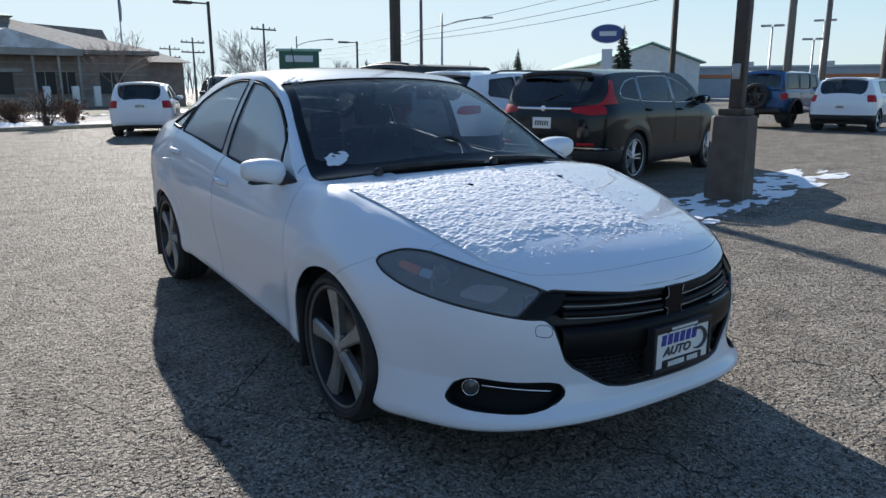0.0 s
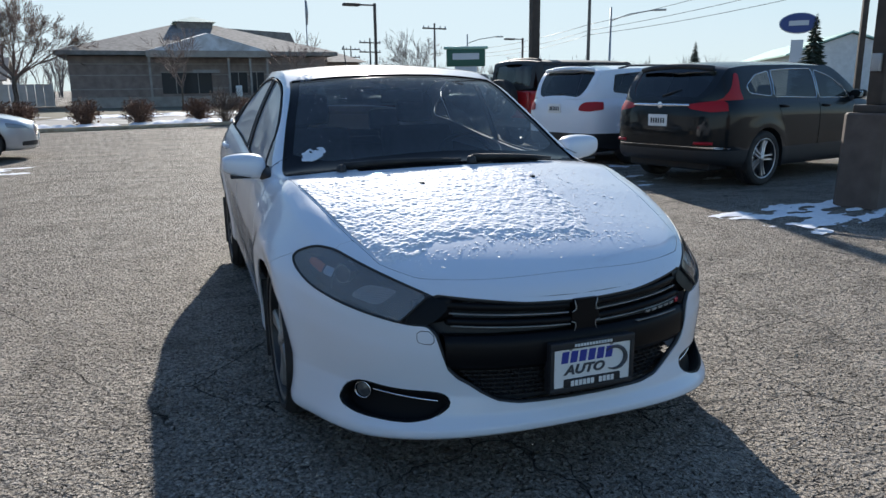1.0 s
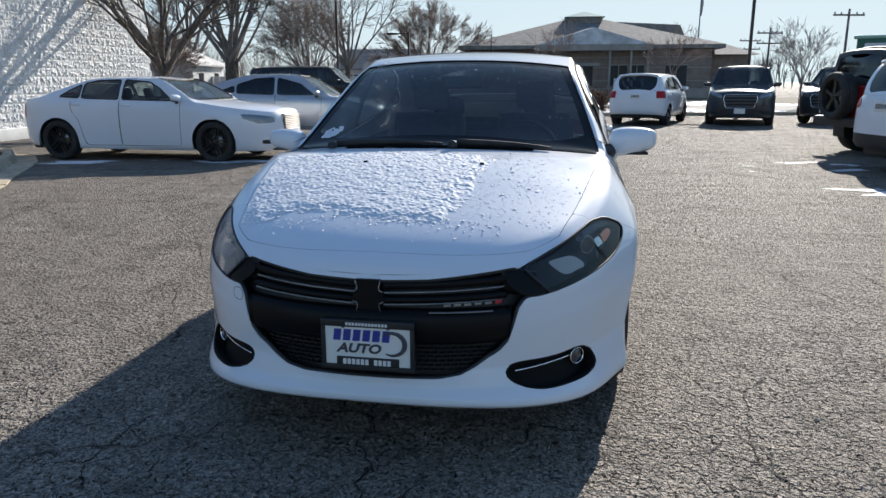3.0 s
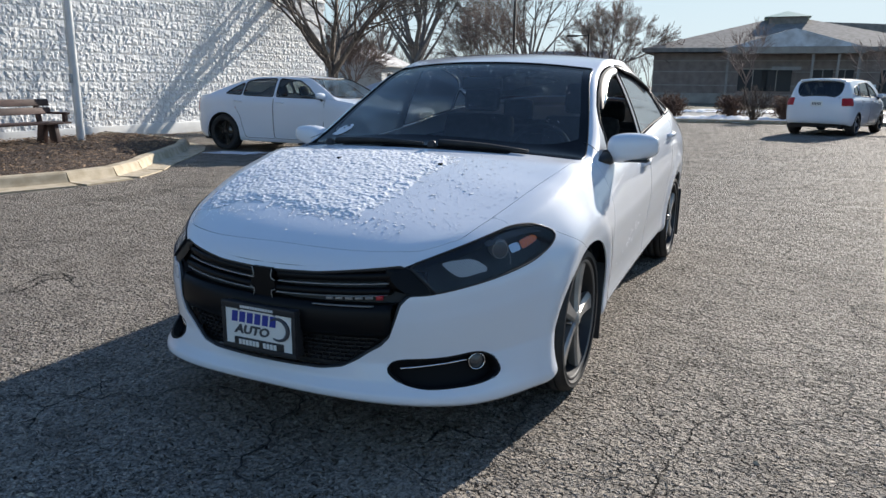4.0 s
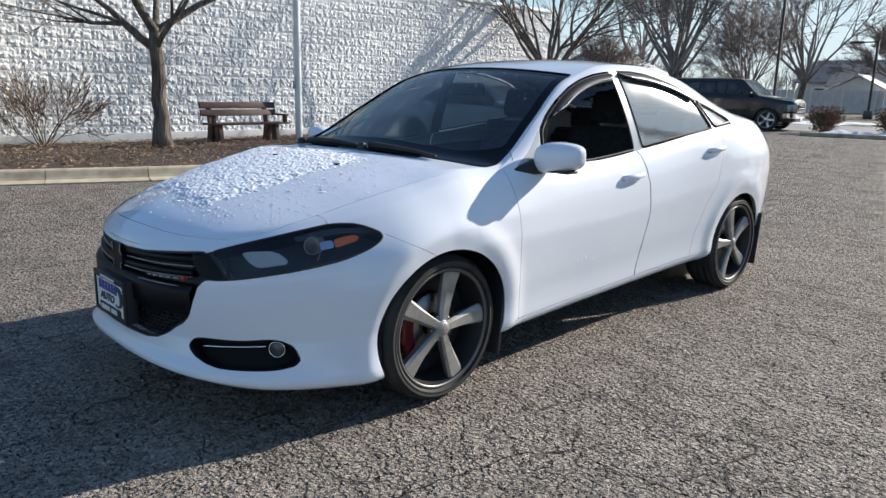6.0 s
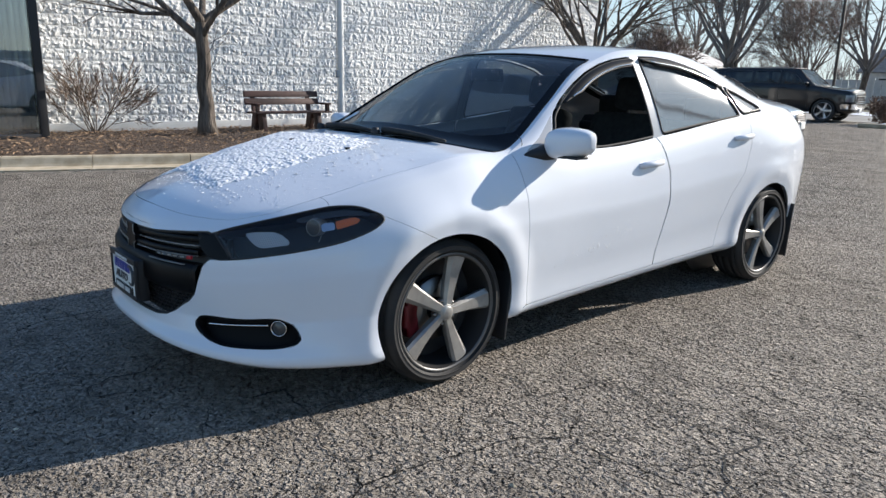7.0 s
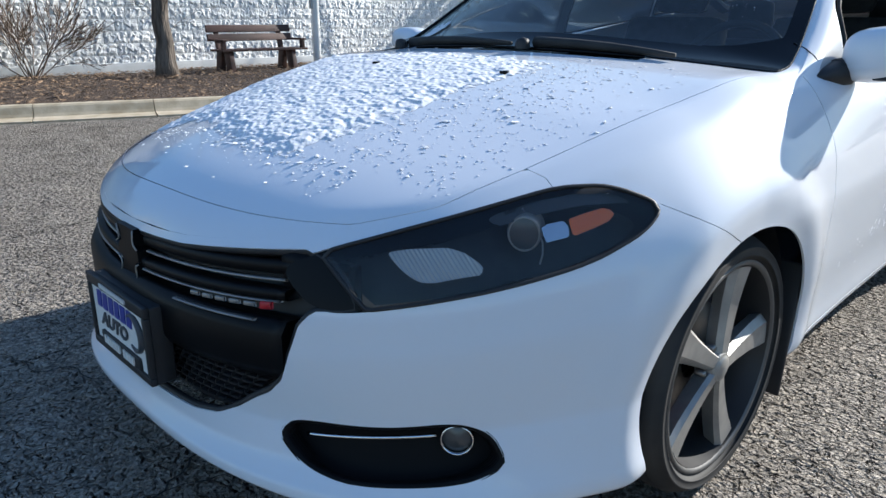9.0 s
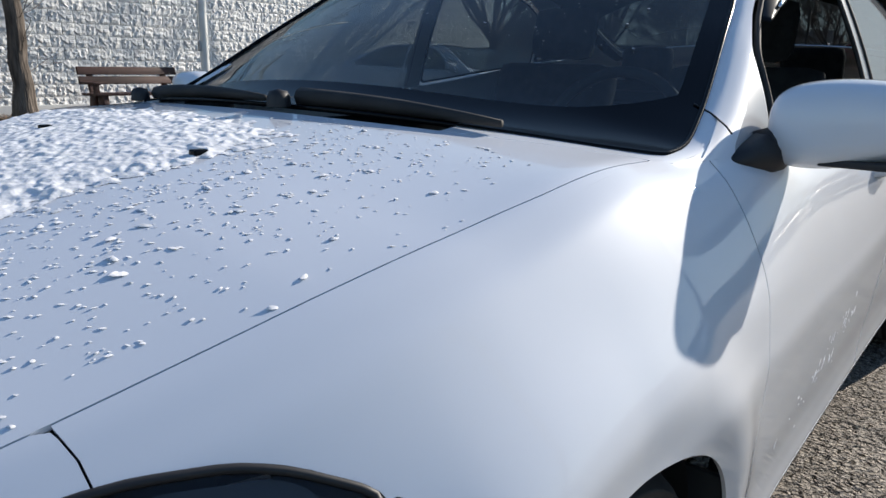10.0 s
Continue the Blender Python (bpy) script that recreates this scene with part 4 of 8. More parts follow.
lamp_trim = clip(lens, lambda a: -lamp_end(a) + 0.25)
lens = clip(lens, lamp_end)
for s in (1, -1):
    side = (lambda q: q) if s > 0 else mirrored
    lamp = part("headlamp", side(shifted(lens, 0.002)), M_LENS if s > 0 else M_LENSHAZE, hero, "clear headlamp lens" if s > 0 else "hazy grey headlamp lens")
    part("housing", side(shifted(clip(lens, lambda a: lamp_field(a, 0.002)), 0.085)), M_LAMPBOX, lamp, "smoked dark grey lamp housing")
    part("lamp_rim", side(around(lens, 0.004)), M_BLACK, lamp)
    part("lamp_trim", side(shifted(lamp_trim, 0.004)), M_BLACKGLOSS, hero, "black trim between grille and headlamp")
    proj_at = Matrix.Translation((0.694, -0.524, 0.702)) @ Euler((0, 0, radians(-56))).to_matrix().to_4x4() @ Matrix.Diagonal((1, 1.12, 1.25, 1))
    part("projector", side(moved(lathe([(0.004, 0.0225), (0.008, 0.024), (0.006, 0.0265), (-0.004, 0.028), (-0.045, 0.030)], 40), proj_at)), M_RIM, lamp, "grey metal ring of the projector")
    part("projector_lens", side(moved(lathe([(0.010, 0.0), (0.0095, 0.010), (0.008, 0.018), (0.006, 0.0238)], 32), proj_at)), M_FOGGLASS, lamp, "dark projector lens")

    def lamp_patch(poly):
        return clip(lens, lambda a: sd_poly(turn_of(a) / 55, a[:, 2], [(p / 55, q) for p, q in poly]))

    am = lamp_patch([(56.0, 0.730), (58.0, 0.738), (60.2, 0.744), (61.2, 0.736), (60.8, 0.724), (58.5, 0.712), (56.3, 0.702)])
    part("indicator", side(shifted(am, 0.008)), M_AMBER, lamp, "amber indicator")
    ch = lamp_patch([(53.0, 0.724), (55.8, 0.729), (56.1, 0.703), (53.5, 0.696)])
    part("side_reflector", side(shifted(ch, 0.010)), M_REFLECT, lamp)
    rf = lamp_patch(soft([(37.7, 0.688), (39.8, 0.694), (43.7, 0.696), (45.4, 0.688), (47.3, 0.666), (47.4, 0.652), (45.2, 0.648), (42.6, 0.640), (41.2, 0.642), (39.6, 0.658)], 0.4))
    part("inner_reflector", side(shifted(rf, 0.012)), M_RIBBED, lamp, "ribbed chrome reflector")
    shelf = lamp_patch([(47.5, 0.742), (52, 0.7635), (57, 0.7715), (61.5, 0.768), (64.5, 0.748), (62.0, 0.752), (57.5, 0.752), (52.5, 0.742), (48.5, 0.727)])
    part("upper_shelf", side(shifted(shelf, 0.016)), M_LAMPSHELF, lamp, "grey upper bezel")
    part("upper_bezel", side(tube([nose_point(q, z, 0.03) for q, z in ((50.5, 0.728), (53, 0.738), (56, 0.746), (59, 0.753), (61.5, 0.755))], 0.0022, 6)), M_RIM, lamp)
    part("inner_bezel", side(tube([nose_point(q, z, 0.022) for q, z in ((51.2, 0.744), (51.9, 0.728), (52.7, 0.71), (53.2, 0.69), (53.2, 0.67), (52.9, 0.655))], 0.0018, 6)), M_RIM, lamp)
    fogp = clip(low, lambda a: fog_field(a))
    pocket = part("fog_pocket", side(shifted(fogp, 0.045)), M_POCKET, hero, "black fog lamp recess")
    for d in (0.008, 0.018, 0.028, 0.038):
        part("pocket_edge", side(around(shifted(fogp, d), 0.009)), M_POCKET, pocket)
    fl_at = Matrix.Translation((0.672, -0.668, 0.330)) @ Euler((0, 0, radians(-48))).to_matrix().to_4x4()
    part("fog_lamp", side(moved(lathe([(0.002, 0.027), (0.006, 0.028), (0.007, 0.030), (0.003, 0.032), (-0.03, 0.031)], 36), fl_at)), M_CHROME, pocket, "chrome fog lamp ring")
    part("fog_glass", side(moved(lathe([(0.006, 0.0), (0.004, 0.015), (-0.002, 0.027)], 30), fl_at)), M_FOGGLASS, pocket, "clear round fog lamp glass")
    bar = [nose_point(q, 0.334 + 0.0006 * (q - 30), 0.020) for q in np.linspace(29.5, 43.0, 14)]
    part("running_light", side(tube(bar, 0.004, 8)), M_CHROME, pocket, "chrome running light bar")

# grille: recessed black panel, slats, cross bars, bumper beam, mesh
gp = clip(low, lambda a: grille_field(a))
gp_top = clip(top, lambda a: grille_field(a))
panel = part("grille", shifted(join(both(gp), gp_top), 0.050), M_BLACK, hero, "black grille insert")

part("grille_edge", around(shifted(both(gp), 0.012), 0.009), M_BLACK, panel)


def front_y(x, z):
    x = np.abs(np.asarray(x, float))
    s = np.clip((z - 0.226) / 0.442, 0, 1)
    a, yf = 0.907 - float(hero_body.ins(s)), -0.985 + float(hero_body.inf(s))
    return 0.15 - (0.15 - yf) * (1 - (x / a) ** 2.4) ** (1 / 2.4)


def across(x0, x1, z0, z1, inset, h, d, n=24, bend=0.0):
    """A bar that follows the nose from x0 to x1."""
    v, f = [], []
    for i in range(n):
        k = i / (n - 1)
        x = x0 + (x1 - x0) * k
        z = z0 + (z1 - z0) * k + bend * math.sin(k * math.pi)
        y = float(front_y(x, z)) + inset
        for q, w in ((-0.5, 0.25), (-0.30, 0.0), (0.30, 0.0), (0.5, 0.25), (0.5, 1), (-0.5, 1)):
            v.append((x, y + w * d, z + q * h))
    for i in range(n - 1):
        for j in range(6):
            m = (j + 1) % 6
            f.append((i * 6 + j, i * 6 + m, (i + 1) * 6 + m, (i + 1) * 6 + j))
    f += [tuple(range(6)), tuple(reversed(range((n - 1) * 6, n * 6)))]
    return v, f


for s in (1, -1):
    part("wing_trim", across(0.42, 0.530, 0.640, 0.618, 0.020, 0.080, 0.03, 12) if s > 0 else mirrored(across(0.42, 0.530, 0.640, 0.618, 0.020, 0.080, 0.03, 12)), M_BLACKGLOSS, panel)
    part("slat", across(s * 0.05, s * 0.44, 0.634, 0.648, 0.012, 0.026, 0.03), M_BLACKGLOSS, panel)
    part("slat", across(s * 0.05, s * 0.44, 0.588, 0.600, 0.014, 0.022, 0.03), M_BLACKGLOSS, panel)
    part("slat_edge", across(s * 0.05, s * 0.43, 0.611, 0.625, 0.020, 0.005, 0.01), M_RIM, panel, "satin grey slat edge")
    part("slat_edge", across(s * 0.05, s * 0.43, 0.575, 0.588, 0.016, 0.004, 0.01), M_RIM, panel, "satin grey slat edge")
cross = [(-0.042, 0.658), (0.042, 0.658), (0.035, 0.632), (0.034, 0.620), (0.050, 0.612), (0.050, 0.590), (0.034, 0.584), (0.036, 0.568), (0.043, 0.545), (-0.043, 0.545), (-0.036, 0.568), (-0.034, 0.584), (-0.050, 0.590), (-0.050, 0.612), (-0.034, 0.620), (-0.035, 0.632)]
part("cross_bar", extruded(cross, 0.03, "y", -0.972), M_BLACKGLOSS, panel, "gloss black cross bars", smooth=False)
for sx in (1, -1):
    for pts in ([(0.042, 0.656), (0.036, 0.634), (0.038, 0.624), (0.052, 0.617)], [(0.043, 0.547), (0.036, 0.570), (0.038, 0.580), (0.052, 0.586)]):
        part("cross_edge", tube([(sx * x, -0.974, z) for x, z in pts], 0.0018, 6), M_RIM, panel, "satin edge of the cross bars")
part("bumper_beam", across(-0.455, 0.455, 0.502, 0.502, 0.002, 0.112, 0.05, 40), M_BLACKGLOSS, panel, "black bumper beam")
part("beam_edge", across(0.20, 0.40, 0.556, 0.556, 0.000, 0.004, 0.01, 12), M_RIM, panel)
for k in range(5):
    x = 0.245 + 0.032 * k
    part("badge_bar", across(x, x + 0.022, 0.577 + 0.001 * k, 0.578 + 0.001 * k, 0.006, 0.008, 0.004, 3), M_RIM, panel, "plain bar badge")
part("badge_stripe", across(0.405, 0.425, 0.582, 0.584, 0.006, 0.014, 0.006, 3), M_BADGERED, panel, "red badge stripe")
mesh_bars = []
for r in range(7):
    z = 0.345 + 0.015 * r
    half = 0.315 + 0.014 * r
    for k in range(-15, 16):
        x = k * 0.026 + (0.013 if r % 2 else 0)
        if abs(x) < half:
            mesh_bars.append(across(x - 0.010, x + 0.010, z, z, 0.034, 0.005, 0.012, 2))
            mesh_bars.append(across(x - 0.013, x - 0.010, z, z + 0.0075, 0.034, 0.009, 0.012, 2))
part("lower_mesh", join(*mesh_bars), M_BLACK, panel, "black honeycomb mesh", smooth=False)

# round-cornered tow eye cover on the right of the bumper
tow = clip(low, lambda a: sd_poly(a[:, 0], a[:, 2], soft([(0.485, 0.532), (0.487, 0.574), (0.532, 0.574), (0.534, 0.532)], 0.012)) + 5.0 * (a[:, 1] > -0.4))
part("tow_cover_joint", mirrored(around(shifted(tow, 0.0015), 0.0022)), M_GREYINK, hero, "joint of the tow eye cover")

# dealer plate
py = float(front_y(0.0, 0.45)) - 0.024
PX = 0.006
plate = part("plate", box(PX - 0.148, PX + 0.148, py, py + 0.004, 0.370, 0.520, 0.0), M_PLATE, hero, "white dealer plate in a black frame", smooth=False)
part("plate_bracket", box(PX - 0.15, PX + 0.15, py + 0.006, py + 0.05, 0.362, 0.53, 0.004), M_BLACK, plate)
part("plate_frame", join(box(PX - 0.155, PX + 0.155, py - 0.006, py + 0.008, 0.510, 0.534, 0.003), box(PX - 0.155, PX + 0.155, py - 0.006, py + 0.008, 0.364, 0.381, 0.003), box(PX - 0.155, PX - 0.141, py - 0.006, py + 0.008, 0.381, 0.510, 0.003), box(PX + 0.141, PX + 0.155, py - 0.006, py + 0.008, 0.381, 0.510, 0.003), box(PX - 0.104, PX + 0.104, py - 0.006, py + 0.006, 0.381, 0.408, 0.003)), M_BLACK, plate, "black plate frame")
for k in range(6):
    x = PX - 0.112 + 0.0325 * k
    part("name_bar", extruded([(x - 0.003, 0.463), (x + 0.021, 0.463), (x + 0.026, 0.501), (x + 0.002, 0.501)], 0.002, "y", py - 0.002), M_BLUEINK, plate, "blue name bar", smooth=False)
writing("AUTO", 0.043, (PX - 0.030, py - 0.002, 0.437), M_GREYINK, "lettering", plate, width=0.152, shear=0.25, bold=0.0016)
arc = [(PX + 0.082 + 0.042 * math.cos(a), py - 0.002, 0.458 + 0.038 * math.sin(a)) for a in np.linspace(radians(-120), radians(135), 20)]
part("swoosh", tube(arc, [0.002 + 0.006 * math.sin(k / 19 * math.pi) for k in range(20)], 6), M_GREYINK, plate, "grey curved mark")
for k in range(11):
    if k != 6:
        x = PX - 0.081 + 0.0148 * k
        part("name_bar", box(x, x + 0.0105, py - 0.009, py - 0.006, 0.385, 0.403), M_PLATE, plate, "white name bar on the frame", smooth=False)
for k in range(13):
    x = PX - 0.070 + 0.0108 * k
    part("name_bar", box(x, x + 0.0075, py - 0.009, py - 0.006, 0.517, 0.526), M_PLATE, plate, "white address bar on the frame", smooth=False)
for x in (-0.075, 0.075):
    part("plate_screw", moved(lathe([(0, 0), (0, 0.006), (0.004, 0.008)], 12), Matrix.Translation((x, py - 0.002, 0.51)) @ Euler((0, 0, radians(90))).to_matrix().to_4x4()), M_STEEL, plate)

# wheels, arches, flaps, underside
for y in (0.0, 2.703):
    for s in (1, -1):
        wheel(hero, s * 0.768, y, 0.310, 0.208, 0.250, s, caliper=(y == 0.0), nuts=True, turn=-0.24 if y == 0 else 0.25, wide=0.036, tip=0.092)
        v, f = [], []
        nn = 28
        for i in range(nn):
            a = math.pi * (-0.12 + 1.24 * i / (nn - 1))
            for x in (0.50, 0.838):
                v.append((s * x, y + (ARCH_R + 0.032) * math.cos(a), 0.325 + (ARCH_R + 0.032) * math.sin(a)))
        for i in range(nn - 1):
            f.append((2 * i, 2 * i + 1, 2 * i + 3, 2 * i + 2))
        v2 = [(s * 0.50, y, 0.325)] + [(s * 0.50, y + (ARCH_R + 0.032) * math.cos(2 * math.pi * i / 24), 0.325 + (ARCH_R + 0.032) * math.sin(2 * math.pi * i / 24)) for i in range(24)]
        f2 = [(0, 1 + i, 1 + (i + 1) % 24) for i in range(24)]
        part("arch_liner", join((v, f), (v2, f2)), M_BLACK, hero)
        fy = y + 0.352
        part("mud_flap", moved(box(s * 0.66 if s > 0 else -0.885, s * 0.885 if s > 0 else -0.66, -0.006, 0.006, -0.30, 0.06, 0.004), Matrix.Translation((0, fy, 0.42)) @ Euler((radians(-6), 0, 0)).to_matrix().to_4x4()), M_BLACK, hero, "black mud flap")
part("underside", join(box(-0.60, 0.60, -0.66, 3.4, 0.20, 0.26, 0.01), box(-0.50, 0.50, -0.6, 3.3, 0.26, 0.46, 0.02)), M_BLACK, hero)

# cabin
part("dashboard", join(box(-0.66, 0.66, 0.42, 0.80, 0.62, 0.90, 0.07), box(-0.15, 0.15, 0.7, 1.5, 0.3, 0.62, 0.05)), M_DASH, hero)
rim_pts = [(0.36 + 0.185 * math.cos(a), 0.93 + 0.06 * math.sin(a), 0.88 + 0.175 * math.sin(a)) for a in np.linspace(0, 2 * math.pi, 33)]
sw = part("steering_wheel", join(tube(rim_pts, 0.014, 8, caps=False), box(0.30, 0.42, 0.88, 0.93, 0.82, 0.92, 0.02), box(0.2, 0.52, 0.91, 0.93, 0.865, 0.895, 0.008)), M_DASH, hero)
for x in (0.36, -0.36):
    seat(hero, x, 1.42)
seat(hero, 0.0, 2.25, 1.25, 0.55, rest=False)
for x in (0.36, -0.36):
    part("headrest", box(x - 0.12, x + 0.12, 2.62, 2.72, 1.0, 1.16, 0.04), M_SEAT, hero)
part("cabin_floor", join(box(-0.70, 0.70, 0.4, 2.6, 0.26, 0.34, 0.02), box(-0.60, 0.60, 2.55, 3.1, 0.9, 0.96, 0.02)), M_DASH, hero)
part("roof_lining", shifted(clip(roof, lambda a: 1.05 - a[:, 1]), 0.03), M_SEAT, hero)
part("rear_view_mirror", box(-0.12, 0.12, 0.98, 1.01, 1.24, 1.31, 0.012), M_BLACK, hero)
for s in (1, -1):
    dc = clip(clip(low, yz([(0.5, 0.3), (0.45, 0.9), (0.45, 1.2), (2.5, 1.2), (2.4, 0.9), (2.0, 0.3)])), lambda a: a[:, 2] - 0.93)
    part("door_card", shifted(dc, 0.07) if s > 0 else mirrored(shifted(dc, 0.07)), M_DASH, hero)
for o in hero.children_recursive:
    o.shadow_terminator_geometry_offset = 0.2
    o.shadow_terminator_shading_offset = 0.05

# ---- the other parked cars ----
def paint(name, color, metal=0.0, rough=0.3):
    m = mottled(material(name, color, rough if metal > 0.3 else 0.5, metal, 1.0), color, tuple(c * 0.86 for c in color), 3)
    if metal <= 0.3:
        m.node_tree.nodes["Principled BSDF"].inputs["Specular IOR Level"].default_value = 0.1
    return m


M_NAVY = paint("black_green_metallic", (0.0045, 0.0065, 0.008), 0.0)
M_NAVY.node_tree.nodes["Principled BSDF"].inputs["Coat Weight"].default_value = 0.6
M_SILVER = paint("silver_metallic", (0.50, 0.52, 0.55), 0.55)
M_REDCAR = paint("red_car_paint", (0.33, 0.012, 0.015))
M_DARKGREY = paint("dark_grey_metallic", (0.035, 0.043, 0.049), 0.0)
M_BLUECAR = paint("blue_car_paint", (0.03, 0.10, 0.24), 0.2)
M_BLACKCAR = paint("black_car_paint", (0.012, 0.013, 0.015))
M_ALLOY = material("bright_alloy", (0.62, 0.62, 0.63), 0.3, 0.9)
M_DARKALLOY = material("black_alloy", (0.05, 0.045, 0.04), 0.35, 0.6)
RLEV = [(0, 0.06, 0.08, 0.06), (0.05, 0.02, 0.04, 0.02), (0.2, 0.0, 0.015, 0.0), (0.5, -0.004, 0.0, 0.0), (0.78, 0.004, 0.004, 0.015), (0.92, 0.02, 0.03, 0.04), (1.0, 0.05, 0.07, 0.06)]


def saloon_spec(wb, front, rear, w, h, belt, hood, r, nose, deck, cowl, back, n=2.4):
    yf, yr = -front, wb + rear
    return dict(yf=yf, yr=yr, w=w, levels=RLEV, ycf=0.1, ycr=wb + 0.1, n=n,
        zbot=[(yf, 0.20), (0, 0.20), (wb, 0.22), (yr, 0.28)],
        ztop=[(yf, nose), (-0.2, hood - 0.07), (cowl, belt), (wb - 0.3, belt + 0.06), (yr - 0.1, deck - 0.03)],
        dx=[(cowl, 0), (cowl + 0.35, 0.08), (cowl + 0.8, 0.20), (wb - 0.4, 0.21), (back - 0.4, 0.15), (back, 0)],
        dz=[(cowl, 0), (cowl + 0.35, 0.21), (cowl + 0.8, h - belt - 0.08), (wb - 0.8, h - belt - 0.10), (back - 0.55, (h - belt) * 0.45), (back, 0)],
        zc=[(yf, nose), (yf + 0.12, nose + 0.07), (-0.1, hood), (cowl - 0.1, hood + 0.04), (cowl + 0.75, h - 0.06), (cowl + 1.2, h), (wb - 0.7, h - 0.015), (back - 0.55, h - 0.18), (back, deck + 0.03), (yr - 0.06, deck)],
        wheels=((0, r, r + 0.09), (wb, r, r + 0.09)))


def wagon_spec(wb, front, rear, w, h, belt, hood, r, nose, cowl, slope=0.32, n=2.6, nr=3.6, low=0.24):
    yf, yr = -front, wb + rear
    return dict(yf=yf, yr=yr, w=w, levels=RLEV, ycf=0.1, ycr=wb + 0.25, n=n, nr=nr,
        zbot=[(yf, low), (0, low - 0.01), (wb, low), (yr, low + 0.10)],
        ztop=[(yf, nose), (-0.2, hood - 0.06), (cowl, belt), (wb, belt + 0.05), (yr - 0.06, belt + 0.03)],
        dx=[(cowl, 0), (cowl + 0.3, 0.06), (cowl + 0.75, 0.17), (wb, 0.17), (yr - slope - 0.05, 0.15), (yr - 0.09, 0)],
        dz=[(cowl, 0), (cowl + 0.3, 0.22), (cowl + 0.75, h - belt - 0.10), (wb, h - belt - 0.12), (yr - slope - 0.05, h - belt - 0.15), (yr - 0.09, 0)],
        zc=[(yf, nose), (yf + 0.10, nose + 0.08), (-0.1, hood), (cowl - 0.1, hood + 0.04), (cowl + 0.70, h - 0.06), (cowl + 1.1, h), (wb, h - 0.01), (yr - slope, h - 0.07), (yr - slope + 0.08, h - 0.14), (yr - 0.07, belt + 0.035)],
        wheels=((0, r, r + 0.09), (wb, r, r + 0.09)))


def car(name, label, spec, at, mat, r, wb, cowl, doors, windows, rear, rims=M_ALLOY, spokes=5, twin=False, lamp=None, tail=None, trim=None, grille=None, screen=(0.72, 0.05), rails=False, glass=M_TINT, group="", rear_plate=False, front_plate=True, stripe=None, tail_band=None, bar=None, reflectors=None, seal=None, upper_mat=None, slot=None):
    """A parked car from its spec: body, hood, doors with windows, screens, lamps, grille, mirrors and wheels."""
    b = Body(**spec)
    root = thing(name, label, "car", at, group)
    arch = r + 0.045
    low = b.lower(34, 44, 26, 24)
    low = clip(low, lambda a: -np.minimum(np.hypot(a[:, 1], a[:, 2] - r), np.hypot(a[:, 1] - wb, a[:, 2] - r)) + arch)
    top = b.top(110, 30)
    yr, yf = spec["yr"], spec["yf"]

    def cw(x):
        return cowl + 0.02 + 0.22 * (np.abs(x) / 0.75) ** 2.2 - 0.16

    def ws(a):
        xe, _ = b.rail(a[:, 1])
        return np.maximum(np.maximum(cw(a[:, 0]) - a[:, 1], a[:, 1] - (cowl + screen[0] + 0.08 * (a[:, 0] / 0.6) ** 2)), np.abs(a[:, 0]) - (xe - 0.045))

    def rw(a):
        xe, _ = b.rail(a[:, 1])
        return np.maximum(np.maximum(rear[0] - a[:, 1], a[:, 1] - rear[1]), np.abs(a[:, 0]) - (xe - rear[2]))

    def hd(a):
        xe, _ = b.rail(a[:, 1])
        return np.maximum(np.maximum(yf + 0.16 + 0.10 * (a[:, 0] / 0.5) ** 2 - a[:, 1], a[:, 1] - cw(a[:, 0]) + 0.03), np.abs(a[:, 0]) - (xe - 0.02))

    band_ = b.band(cowl + 0.02, yr - 0.10 if rear[3] else spec["dx"][-1][0], 80, 14)
    body_low, body_band = low, band_

    def around_front(a):
        return np.degrees(np.arctan2(np.abs(a[:, 0]) / spec["w"], (0.1 - a[:, 1]) / (0.1 - yf)))

    def take(field, pname, m, lab="", inset=0.0):
        nonlocal body_low
        piece = clip(body_low, field)
        body_low = clip(body_low, lambda a: -field(a))
        if piece[1]:
            if pname.endswith("lamp"):
                for q in (piece, mirrored(piece)):
                    o = part(pname, shifted(q, inset), m, root, lab)
            else:
                o = part(pname, both(shifted(piece, inset)), m, root, lab)
            return o

    if grille:
        poly, gm, slats = grille
        g = take(lambda a: sd_poly(np.abs(a[:, 0]), a[:, 2], poly) + 5.0 * (a[:, 1] > 0), "grille", gm, "", 0.012)
        if g is not None:
            zs = [q[1] for q in poly]
            edge = both(clip(b.lower(60, 44, 26, 40), lambda a: sd_poly(np.abs(a[:, 0]), a[:, 2], poly) + 5.0 * (a[:, 1] > 0)))
            part("grille_rim", around(edge, 0.010), M_CHROME, g, "bright grille surround")
            for k in range(slats):
                z = min(zs) + (max(zs) - min(zs)) * (k + 0.6) / (slats + 0.2)
                hw = max(q[0] for q in poly) * 0.9
                pts = [(x, 0.1 - (0.1 - yf) * (1 - (abs(x) / spec["w"]) ** b.n) ** (1 / b.n) - 0.004, z) for x in np.linspace(-hw, hw, 9)]
                part("slat", tube(pts, 0.007, 6), M_STEEL, g)
    if slot:
        sz, sh_, sw_ = slot
        take(lambda a: np.maximum(np.maximum(np.abs(a[:, 2] - sz) - sh_, np.abs(a[:, 0]) - sw_), a[:, 1] + 0.35), "lower_intake", M_BLACK, "black lower air intake", 0.015)
    if lamp:
        take(lambda a: sd_poly(around_front(a) / 55, a[:, 2], [(p / 55, q) for p, q in lamp]) + 5.0 * (a[:, 1] > 0.1), "headlamp", M_HEADLAMP, "dark glossy headlamp", 0.004)
